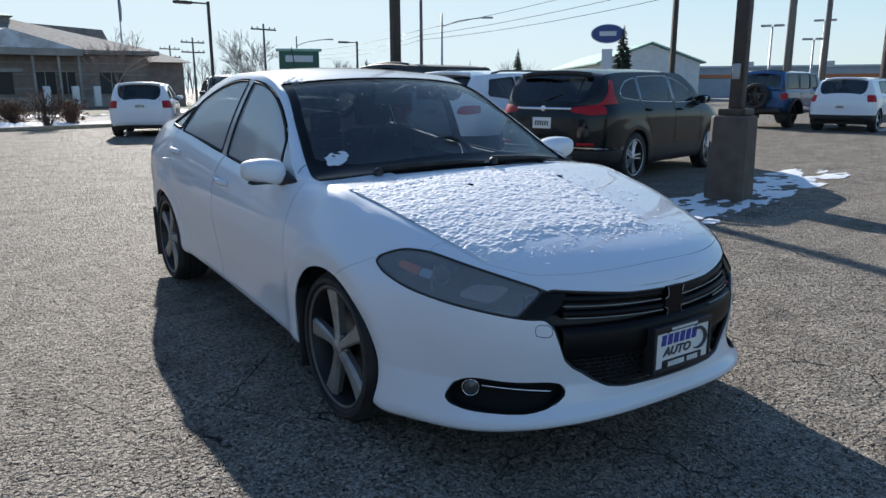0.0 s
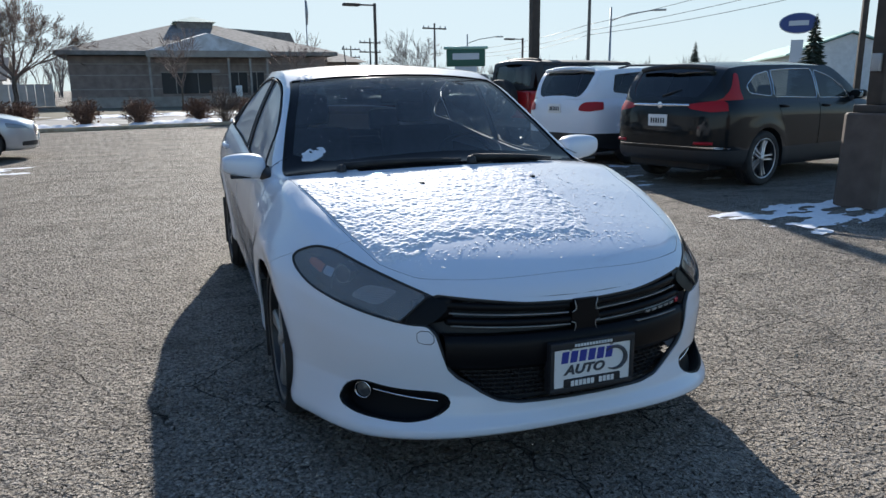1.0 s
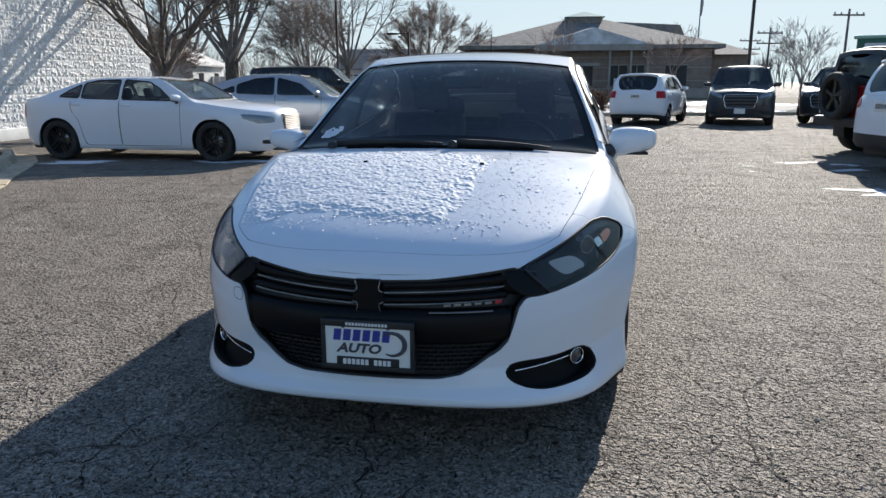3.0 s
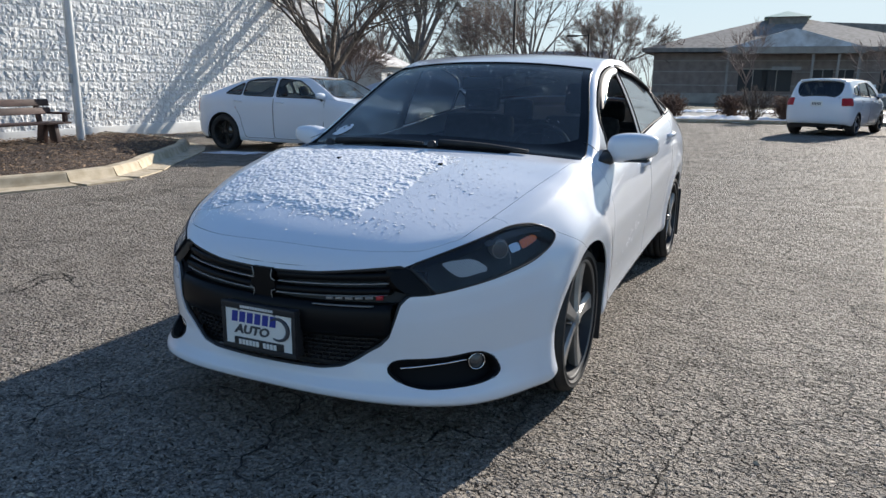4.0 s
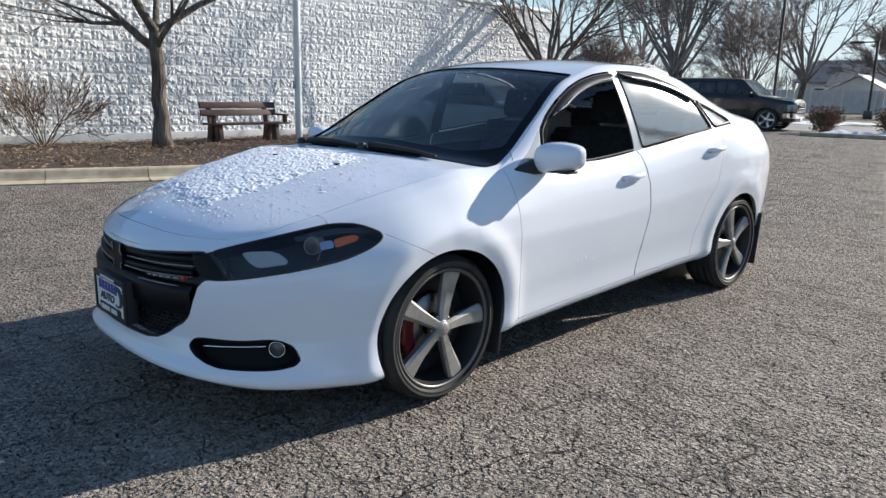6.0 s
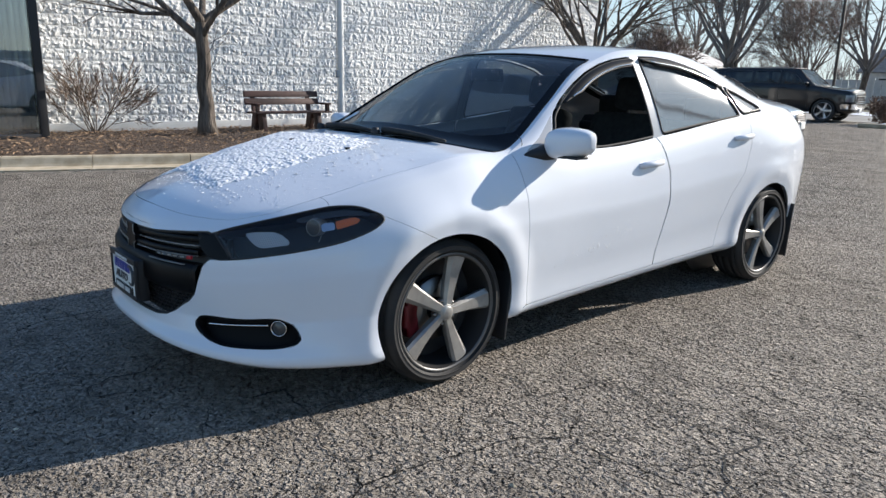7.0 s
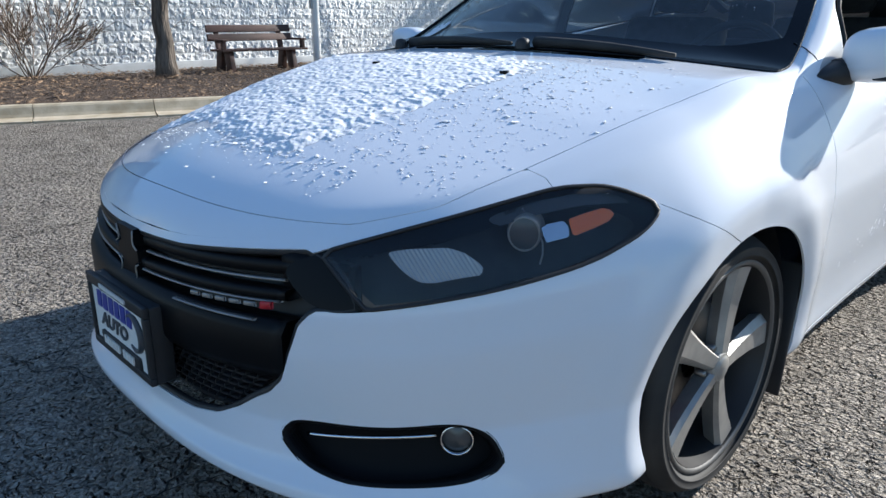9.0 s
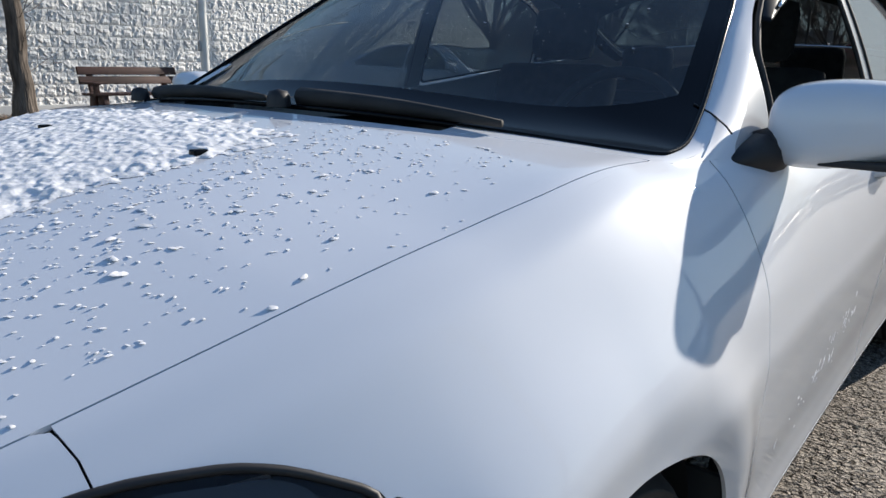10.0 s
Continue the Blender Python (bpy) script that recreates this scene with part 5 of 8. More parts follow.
    if tail:
        take(lambda a: sd_poly(np.abs(a[:, 0]), a[:, 2], tail) + 5.0 * (a[:, 1] < yr - 0.30), "tail_lamp", M_REDLAMP, "red tail lamp", -0.006)
    if trim:
        take(lambda a: a[:, 2] - trim(a[:, 1]), "lower_trim", M_BLACK, "unpainted black lower trim")
    if stripe:
        take(stripe, "bumper_strip", M_CHROME)
    for poly in doors:
        dm = clip(body_low, yz(poly, 0.004))
        body_low = clip(body_low, not_yz(poly, 0.004))
        cy = max(q[0] for q in poly) - 0.16
        z = float(b.ztop(cy)) - 0.10
        hx = float(b.side_x(np.array([cy]), (z - float(b.zbot(cy))) / float(b.ztop(cy) - b.zbot(cy)))[0])
        for s in (1, -1):
            d = part("door", dm if s > 0 else mirrored(dm), mat, root)
            handle(d, s * (hx - 0.006), cy, z, s, mat if mat != M_NAVY else M_BLACKGLOSS)
    if tail_band:
        g = clip(band_, yz(tail_band))
        body_band = clip(body_band, not_yz(tail_band))
        for q in (g, mirrored(g)):
            part("upper_tail_lamp", shifted(q, -0.006), M_REDLAMP, root, "tall red tail lamp")
    for poly in windows:
        g = clip(band_, yz(poly))
        body_band = clip(body_band, not_yz(poly, 0.004))
        for s in (1, -1):
            wn = part("side_window", shifted(g, 0.004) if s > 0 else mirrored(shifted(g, 0.004)), glass, root)
            part("window_seal", around(g, 0.005 if seal else 0.012) if s > 0 else mirrored(around(g, 0.005 if seal else 0.012)), seal or M_BLACK, wn)
    upper = clip(clip(clip(top, lambda a: -ws(a)), lambda a: -rw(a)), lambda a: -hd(a) + 0.004)
    if upper_mat:
        part("body", both(body_low), mat, root)
        part("upper_body", join(both(body_band), upper), upper_mat, root, "black hard top and pillars" if upper_mat == M_BLACK else "")
    else:
        part("body", join(both(body_low), both(body_band), upper), mat, root)
    part("hood", clip(top, hd), mat, root)
    sc = clip(top, ws)
    sco = part("windscreen", shifted(sc, 0.004), M_GLASS, root)
    part("screen_seal", around(sc, 0.012), M_BLACK, sco)
    rwm = clip(top, rw)
    part("rear_window", shifted(rwm, 0.004), M_TINT, root)
    for s in (1, -1):
        mirror_housing(root, s * (spec["w"] + 0.04), cowl + 0.32, float(b.ztop(cowl + 0.32)) + 0.06, s, mat)
        for y in (0.0, wb):
            wheel(root, s * (spec["w"] - 0.125), y, r, 0.225, r * 0.72, s, spokes, (M_RUBBER, rims, M_RIMDARK), twin=twin, wide=0.06 if spokes < 9 else 0.020, tip=0.095 if spokes < 9 else 0.028)
    for y in (0.0, wb):
        for s in (1, -1):
            v, f = [], []
            for i in range(18):
                a = math.pi * (-0.1 + 1.2 * i / 17)
                for x in (0.45, spec["w"] - 0.012):
                    v.append((s * x, y + (arch + 0.012) * math.cos(a), r + (arch + 0.012) * math.sin(a)))
            f = [(2 * i, 2 * i + 1, 2 * i + 3, 2 * i + 2) for i in range(17)]
            part("arch_liner", (v, f), M_BLACK, root)
    part("underside", box(-spec["w"] + 0.28, spec["w"] - 0.28, yf + 0.3, yr - 0.25, spec["zbot"][1][1] - 0.01, spec["zbot"][1][1] + 0.2, 0.02), M_BLACK, root)
    for x in (0.36, -0.36):
        seat(root, x, cowl + 1.15, 0.48, 0.62)
    seat(root, 0.0, cowl + 1.95, 1.2, 0.55, rest=False)
    part("dashboard", box(-0.62, 0.62, cowl + 0.12, cowl + 0.5, 0.6, float(b.ztop(cowl)) - 0.02, 0.06), M_DASH, root)
    if rails:
        for s in (1, -1):
            ys = np.linspace(cowl + 1.0, yr - spec.get("slope", 0.5) - 0.3, 8)
            xr, zr = b.rail(ys)
            part("roof_rail", tube([(s * (x - 0.03), y, z + 0.045 * (1 if 0 < i < 7 else 0.2)) for i, (x, y, z) in enumerate(zip(xr, ys, zr))], 0.016, 8), M_BLACK, root)
    if rear[3]:
        yy = np.linspace(-0.5, 0.5, 9)
        sp_y = yr - spec.get("slope", 0.3) - 0.10
        part("roof_spoiler", tube([(x, sp_y + 0.12 - 0.10 * abs(x), float(b.top_z(np.array([x]), np.array([sp_y]))[0]) + 0.004) for x in np.linspace(-0.56, 0.56, 11)], 0.035, 8), M_BLACK if mat != M_WHITE else M_WHITE, root)
        part("rear_wiper", tube([(0.02, yr - 0.10, float(b.ztop(yr - 0.1)) + 0.06), (-0.22, yr - 0.17, float(b.ztop(yr - 0.1)) + 0.14)], 0.012, 6), M_BLACK, root)
    def tail_y(x, z):
        sh = (z - float(b.zbot(yr))) / float(b.ztop(yr - 0.1) - b.zbot(yr))
        q = yr - float(b.inr(sh))
        return b.ycr + (q - b.ycr) * (1 - (abs(x) / spec["w"]) ** b.nr) ** (1 / b.nr)

    if bar:
        bz, bw, bh = bar
        part("tail_bar", tube([(x, tail_y(x, bz) + 0.004, bz) for x in np.linspace(-bw, bw, 13)], bh, 8), M_CHROME, root, "chrome bar between the tail lamps")
        part("badge", moved(lathe([(0.0, 0.0), (0.004, 0.03), (0.0, 0.042)], 20), Matrix.Translation((0, tail_y(0, bz) + 0.014, bz)) @ Euler((0, 0, radians(90))).to_matrix().to_4x4()), M_CHROME, root, "plain round badge")
    if reflectors:
        for s in (1, -1):
            part("reflector", tube([(s * x, tail_y(x, reflectors) + 0.002, reflectors) for x in np.linspace(0.55, 0.76, 5)], 0.02, 8), M_REDLAMP, root, "red bumper reflector")
    if rear_plate:
        o = part("plate", box(-0.15, 0.15, yr - 0.004, yr + 0.006, rear_plate, rear_plate + 0.15, 0.003), M_PLATE, root, "white plate with plain bars")
        for k in range(6):
            part("plate_bar", box(-0.11 + 0.039 * k, -0.087 + 0.039 * k, yr + 0.006, yr + 0.008, rear_plate + 0.04, rear_plate + 0.105), M_BLACK, o, smooth=False)
    if front_plate:
        part("plate", box(-0.15, 0.15, yf - 0.02, yf + 0.03, 0.36, 0.5, 0.003), M_PLATE, root, "white plate with plain bars")
    return root, b


def parked(front_x, front_y, heading):
    """Pose of a car whose front axle's middle is at that place, facing the heading (degrees from +x)."""
    return pose(front_x, front_y, 0, 0, 0, heading + 90)


LOT = 14.0


def in_lot(x, y, along, across):
    c, s = math.cos(radians(LOT)), math.sin(radians(LOT))
    return x + c * along - s * across, y + s * along + c * across


# white saloon by the block wall: black wheels, chrome mesh grille
sp = saloon_spec(3.05, 1.10, 1.0, 0.95, 1.50, 1.04, 1.04, 0.36, 0.86, 1.12, 0.34, 3.50, n=3.3)
M_PALETINT = pane("pale_green_tinted_glass", (0.50, 0.55, 0.54))
car("white_saloon", "long white saloon with black spoked wheels", sp, parked(-5.12, 8.6, 0) @ Matrix.Scale(0.92, 4), M_WHITE, 0.36, 3.05, 0.34,
    [[(0.62, 0.28), (0.60, 0.9), (0.6, 1.3), (1.78, 1.3), (1.78, 0.28)], [(1.79, 0.28), (1.79, 1.3), (2.80, 1.3), (2.74, 0.9), (2.6, 0.7), (2.5, 0.28)]],
    [soft([(0.76, 1.07), (1.02, 1.28), (1.25, 1.395), (1.74, 1.435), (1.74, 1.085)]), soft([(1.82, 1.09), (1.82, 1.435), (2.28, 1.42), (2.55, 1.37), (2.55, 1.11)]), soft([(2.60, 1.115), (2.60, 1.355), (2.80, 1.27), (3.02, 1.135)])],
    (2.78, 3.40, 0.06, False), rims=M_DARKALLOY, spokes=5, twin=True, glass=M_PALETINT,
    lamp=[(33, 0.70), (34, 0.79), (48, 0.83), (62, 0.85), (60, 0.77), (48, 0.68)], slot=(0.36, 0.035, 0.78), grille=([(0, 0.54), (0, 0.83), (0.36, 0.83), (0.41, 0.77), (0.34, 0.54)], M_BLACK, 9), tail=[(0.5, 0.76), (0.5, 1.02), (0.9, 1.02), (0.9, 0.76)])

# silver saloon in the next space
sp = saloon_spec(2.85, 0.93, 1.06, 0.925, 1.475, 0.95, 0.93, 0.335, 0.68, 1.06, 0.25, 3.45)
sx, sy = -4.75, 13.75
car("silver_saloon", "silver saloon with thin-spoked alloy wheels and chrome grille", sp, parked(sx, sy, 8), M_SILVER, 0.335, 2.85, 0.25,
    [[(0.48, 0.28), (0.46, 0.9), (0.46, 1.3), (1.52, 1.3), (1.52, 0.28)], [(1.53, 0.28), (1.53, 1.3), (2.5, 1.3), (2.45, 0.9), (2.3, 0.7), (2.25, 0.28)]],
    [soft([(0.62, 0.99), (0.95, 1.24), (1.48, 1.375), (1.48, 1.0)]), soft([(1.56, 1.0), (1.56, 1.38), (2.0, 1.355), (2.42, 1.22), (2.42, 1.03)]), soft([(2.48, 1.04), (2.48, 1.20), (2.8, 1.08)])],
    (2.55, 3.30, 0.06, False), spokes=12, slot=(0.32, 0.045, 0.70), lamp=[(34, 0.60), (38, 0.66), (62, 0.74), (60, 0.64)], grille=([(0, 0.45), (0, 0.68), (0.30, 0.68), (0.38, 0.60), (0.33, 0.45)], M_BLACK, 5))

# dark crossover beside the lamp post: rear towards the camera
sp = wagon_spec(2.66, 0.90, 1.03, 0.925, 1.61, 1.07, 1.03, 0.355, 0.80, 0.22, 0.42)
cx, cy = 8.327, 5.976
car("dark_crossover", "very dark green crossover with chrome window line and red tail lamps", sp, parked(cx, cy, LOT), M_NAVY, 0.355, 2.66, 0.22,
    [[(0.5, 0.36), (0.48, 1.0), (0.48, 1.5), (1.42, 1.5), (1.42, 0.36)], [(1.43, 0.36), (1.43, 1.5), (2.45, 1.5), (2.4, 1.0), (2.25, 0.75), (2.2, 0.36)]],
    [soft([(0.56, 1.10), (0.78, 1.28), (1.0, 1.40), (1.38, 1.49), (1.38, 1.11)]), soft([(1.43, 1.11), (1.43, 1.50), (2.0, 1.495), (2.42, 1.475), (2.45, 1.14)]), soft([(2.50, 1.145), (2.47, 1.47), (2.80, 1.41), (3.02, 1.28), (2.98, 1.19)])],
    (3.30, 3.58, 0.10, True), twin=True, spokes=5, tail=[(0.42, 1.01), (0.41, 1.06), (0.70, 1.10), (0.95, 1.10), (0.95, 0.99), (0.72, 0.965)], rails=False, rear_plate=0.78, bar=(1.05, 0.44, 0.02), reflectors=0.58, seal=M_CHROME,
    trim=lambda y: 0.49 + 0.0 * y, stripe=lambda a: np.maximum(np.abs(a[:, 2] - 0.525) - 0.014, 3.3 - a[:, 1]), front_plate=False, tail_band=[(3.06, 1.05), (3.13, 1.11), (3.17, 1.24), (3.13, 1.44), (3.20, 1.44), (3.31, 1.25), (3.43, 1.13), (3.62, 1.05)])

# white crossover beside it
sp = wagon_spec(2.89, 0.93, 1.05, 0.92, 1.64, 1.05, 1.02, 0.36, 0.80, 0.25, 0.38)
jx, jy = 8.62, 8.90
car("white_crossover", "white crossover with red tail lamps and black roof rails", sp, parked(jx, jy, LOT), M_WHITE, 0.36, 2.89, 0.25,
    [[(0.5, 0.36), (0.48, 1.0), (0.48, 1.5), (1.5, 1.5), (1.5, 0.36)], [(1.51, 0.36), (1.51, 1.5), (2.6, 1.5), (2.55, 1.0), (2.45, 0.75), (2.4, 0.36)]],
    [soft([(0.60, 1.08), (0.85, 1.30), (1.1, 1.43), (1.46, 1.52), (1.46, 1.09)]), soft([(1.51, 1.09), (1.51, 1.525), (2.55, 1.515), (2.58, 1.12)]), soft([(2.63, 1.13), (2.61, 1.51), (3.30, 1.46), (3.42, 1.20)])],
    (3.58, 3.84, 0.10, True), tail=[(0.52, 0.90), (0.53, 0.99), (0.60, 1.035), (0.75, 1.045), (0.95, 1.02), (0.95, 0.97), (0.82, 0.91), (0.70, 0.89)], rails=True, rear_plate=0.86, trim=lambda y: 0.54 + 0.0 * y, front_plate=False)

# boxy off-roader, red with a black roof, spare wheel on its tailgate
def box_spec(wb, front, rear, w, h, belt, hood, r, nose, cowl):
    yf, yr = -front, wb + rear
    return dict(yf=yf, yr=yr, w=w, levels=[(0, 0.05, 0.06, 0.04), (0.1, 0.0, 0.02, 0.0), (0.5, 0.0, 0.0, 0.0), (0.95, 0.0, 0.01, 0.0), (1.0, 0.02, 0.03, 0.02)], ycf=0.0, ycr=wb + 0.2, n=7, nr=9,
        zbot=[(yf, 0.50), (0, 0.46), (wb, 0.46), (yr, 0.55)],
        ztop=[(yf, nose), (cowl, belt), (wb, belt), (yr - 0.03, belt)],
        dx=[(cowl, 0), (cowl + 0.2, 0.03), (cowl + 0.42, 0.09), (yr - 0.15, 0.09), (yr - 0.04, 0.04)],
        dz=[(cowl, 0), (cowl + 0.2, 0.32), (cowl + 0.42, h - belt - 0.06), (yr - 0.15, h - belt - 0.06), (yr - 0.04, 0)],
        zc=[(yf, nose), (yf + 0.06, nose + 0.05), (cowl - 0.05, hood), (cowl + 0.02, hood + 0.02), (cowl + 0.42, h - 0.02), (cowl + 0.7, h), (yr - 0.16, h - 0.01), (yr - 0.10, h - 0.12), (yr - 0.03, belt + 0.01)],
        wheels=(), flare=0.0)


def off_roader(name, label, at, mat, top_mat, tail_mat=None):
    sp = box_spec(2.95, 0.62, 0.72, 0.80, 1.83, 1.20, 1.14, 0.42, 1.05, 0.45)
    root, b = car(name, label, sp, at, mat, 0.41, 2.95, 0.45,
        [[(0.6, 0.55), (0.6, 1.5), (1.5, 1.5), (1.5, 0.55)], [(1.51, 0.55), (1.51, 1.5), (2.4, 1.5), (2.4, 0.55)]],
        [soft([(0.80, 1.25), (0.95, 1.70), (1.46, 1.73), (1.46, 1.25)]), soft([(1.54, 1.25), (1.54, 1.73), (2.36, 1.73), (2.36, 1.25)]), soft([(2.46, 1.25), (2.46, 1.73), (3.4, 1.71), (3.45, 1.25)])],
        (3.56, 3.63, 0.10, True), rims=M_DARKALLOY, spokes=5, screen=(0.36, 0.0), tail=[(0.66, 0.92), (0.66, 1.12), (0.82, 1.12), (0.82, 0.92)], front_plate=False, upper_mat=top_mat)
    part("tailgate", box(-0.62, 0.62, 3.655, 3.685, 0.62, 1.19, 0.012), tail_mat or mat, root)
    for s in (1, -1):
        for y in (0.0, 2.95):
            arcp = [(s * 0.90, y + 0.52 * math.cos(a), 0.42 + 0.50 * math.sin(a)) for a in np.linspace(0.1, math.pi - 0.1, 12)]
            part("wheel_arch", join(tube(arcp, 0.05, 8), tube([(s * 0.82, q[1], q[2]) for q in arcp], 0.05, 8)), M_BLACK, root)
    part("rear_bumper", box(-0.75, 0.75, 3.66, 3.86, 0.50, 0.66, 0.03), M_BLACK, root)
    sw = wheel(root, 0.0, 3.80, 0.41, 0.25, 0.41 * 0.72, 1, 5, (M_RUBBER, M_DARKALLOY, M_RIMDARK))
    sw.matrix_basis = pose(0.05, 3.86, 1.02, 0, 0, 90)
    return root


jx, jy = in_lot(5.15, 10.83, 0.85 + 3.05, 0.0)
off_roader("red_off_roader", "red off-roader with black hard top and spare wheel", parked(jx, jy, LOT), M_REDCAR, M_BLACK)
off_roader("blue_off_roader", "blue off-roader with spare wheel on its tailgate", parked(23.5, 12.15, LOT - 4), M_BLUECAR, M_BLUECAR)

DOORS_W = [[(0.5, 0.36), (0.48, 1.0), (0.48, 1.5), (1.5, 1.5), (1.5, 0.36)], [(1.51, 0.36), (1.51, 1.5), (2.5, 1.5), (2.45, 1.0), (2.35, 0.75), (2.3, 0.36)]]
WINS_W = [soft([(0.66, 1.12), (1.0, 1.44), (1.46, 1.60), (1.46, 1.13)]), soft([(1.54, 1.13), (1.54, 1.60), (2.45, 1.58), (2.48, 1.15)]), soft([(2.56, 1.16), (2.54, 1.56), (3.1, 1.50), (3.25, 1.2)])]
FACE = dict(slot=(0.42, 0.05, 0.62), lamp=[(30, 0.80), (31, 0.90), (54, 1.0), (56, 0.88)], grille=([(0, 0.52), (0, 0.90), (0.42, 0.90), (0.46, 0.80), (0.38, 0.52)], M_BLACK, 4))
sp = wagon_spec(2.86, 0.98, 1.02, 0.96, 1.76, 1.12, 1.10, 0.37, 0.92, 0.25, 0.36)
car("dark_suv", "dark grey sport utility vehicle facing the aisle", sp, parked(5.5, 20.2, -102), M_DARKGREY, 0.37, 2.86, 0.25, DOORS_W, WINS_W, (3.55, 3.80, 0.1, True), **FACE)
car("dark_suv", "dark grey sport utility vehicle parked by the road", sp, parked(8.4, 21.0, -122), M_DARKGREY, 0.37, 2.86, 0.25, DOORS_W, WINS_W, (3.55, 3.80, 0.1, True), **FACE)
sp = wagon_spec(2.5, 0.80, 0.82, 0.85, 1.53, 0.98, 0.96, 0.30, 0.74, 0.10, 0.34)
hx_, hy_ = 3.35, 22.2
car("white_hatchback", "small white hatchback with red tail lamps", sp, parked(hx_, hy_, 72), M_WHITE, 0.30, 2.5, 0.10,
    [[(0.4, 0.3), (0.38, 0.9), (0.38, 1.4), (1.35, 1.4), (1.35, 0.3)], [(1.36, 0.3), (1.36, 1.4), (2.3, 1.4), (2.2, 0.8), (2.05, 0.6), (2.0, 0.3)]],
    [soft([(0.5, 1.02), (0.85, 1.28), (1.31, 1.42), (1.31, 1.03)]), soft([(1.39, 1.03), (1.39, 1.42), (2.2, 1.38), (2.3, 1.06)]), soft([(2.38, 1.07), (2.36, 1.34), (2.75, 1.25), (2.8, 1.1)])],
    (3.00, 3.24, 0.08, True), tail=[(0.60, 0.80), (0.58, 1.00), (0.9, 1.00), (0.9, 0.80)], rear_plate=0.78, front_plate=False)
sp = wagon_spec(2.57, 0.85, 0.72, 0.90, 1.60, 1.04, 1.03, 0.33, 0.84, 0.15, 0.30, nr=4)
car("white_small_suv", "white small boxy car with black lower trim", sp, parked(22.95, 9.5, LOT - 2), M_WHITE, 0.33, 2.57, 0.15,
    [[(0.4, 0.36), (0.4, 1.4), (1.4, 1.4), (1.4, 0.36)], [(1.41, 0.36), (1.41, 1.4), (2.35, 1.4), (2.2, 0.8), (2.1, 0.36)]],
    [soft([(0.55, 1.10), (0.9, 1.36), (1.36, 1.48), (1.36, 1.11)]), soft([(1.44, 1.11), (1.44, 1.48), (2.3, 1.45), (2.35, 1.14)])],
    (2.99, 3.20, 0.08, True), tail=[(0.70, 0.88), (0.62, 1.34), (0.95, 1.34), (0.95, 0.88)], trim=lambda y: 0.50 + 0 * y, rear_plate=0.66, front_plate=False)
sp = wagon_spec(3.30, 0.95, 1.30, 1.0, 1.92, 1.26, 1.22, 0.40, 1.08, 0.35, 0.26, n=5.0, low=0.34)
car("black_truck", "long black truck with chrome grille and window caps", sp, parked(-8.3, 26.4, 6), M_BLACKCAR, 0.40, 3.30, 0.35,
    [[(0.6, 0.5), (0.6, 1.6), (1.6, 1.6), (1.6, 0.5)], [(1.61, 0.5), (1.61, 1.6), (2.6, 1.6), (2.55, 0.5)]],
    [soft([(0.78, 1.32), (1.1, 1.66), (1.56, 1.78), (1.56, 1.32)]), soft([(1.64, 1.32), (1.64, 1.78), (2.56, 1.77), (2.56, 1.33)]), soft([(2.68, 1.34), (2.68, 1.76), (4.05, 1.74), (4.05, 1.36)])],
    (4.38, 4.52, 0.10, True), lamp=[(36, 0.72), (36, 0.96), (52, 0.96), (52, 0.72)], grille=([(0, 0.68), (0, 0.98), (0.62, 0.98), (0.62, 0.68)], M_CHROME, 3), stripe=lambda a: np.maximum(np.abs(a[:, 2] - 0.56) - 0.09, a[:, 1] + 0.55))

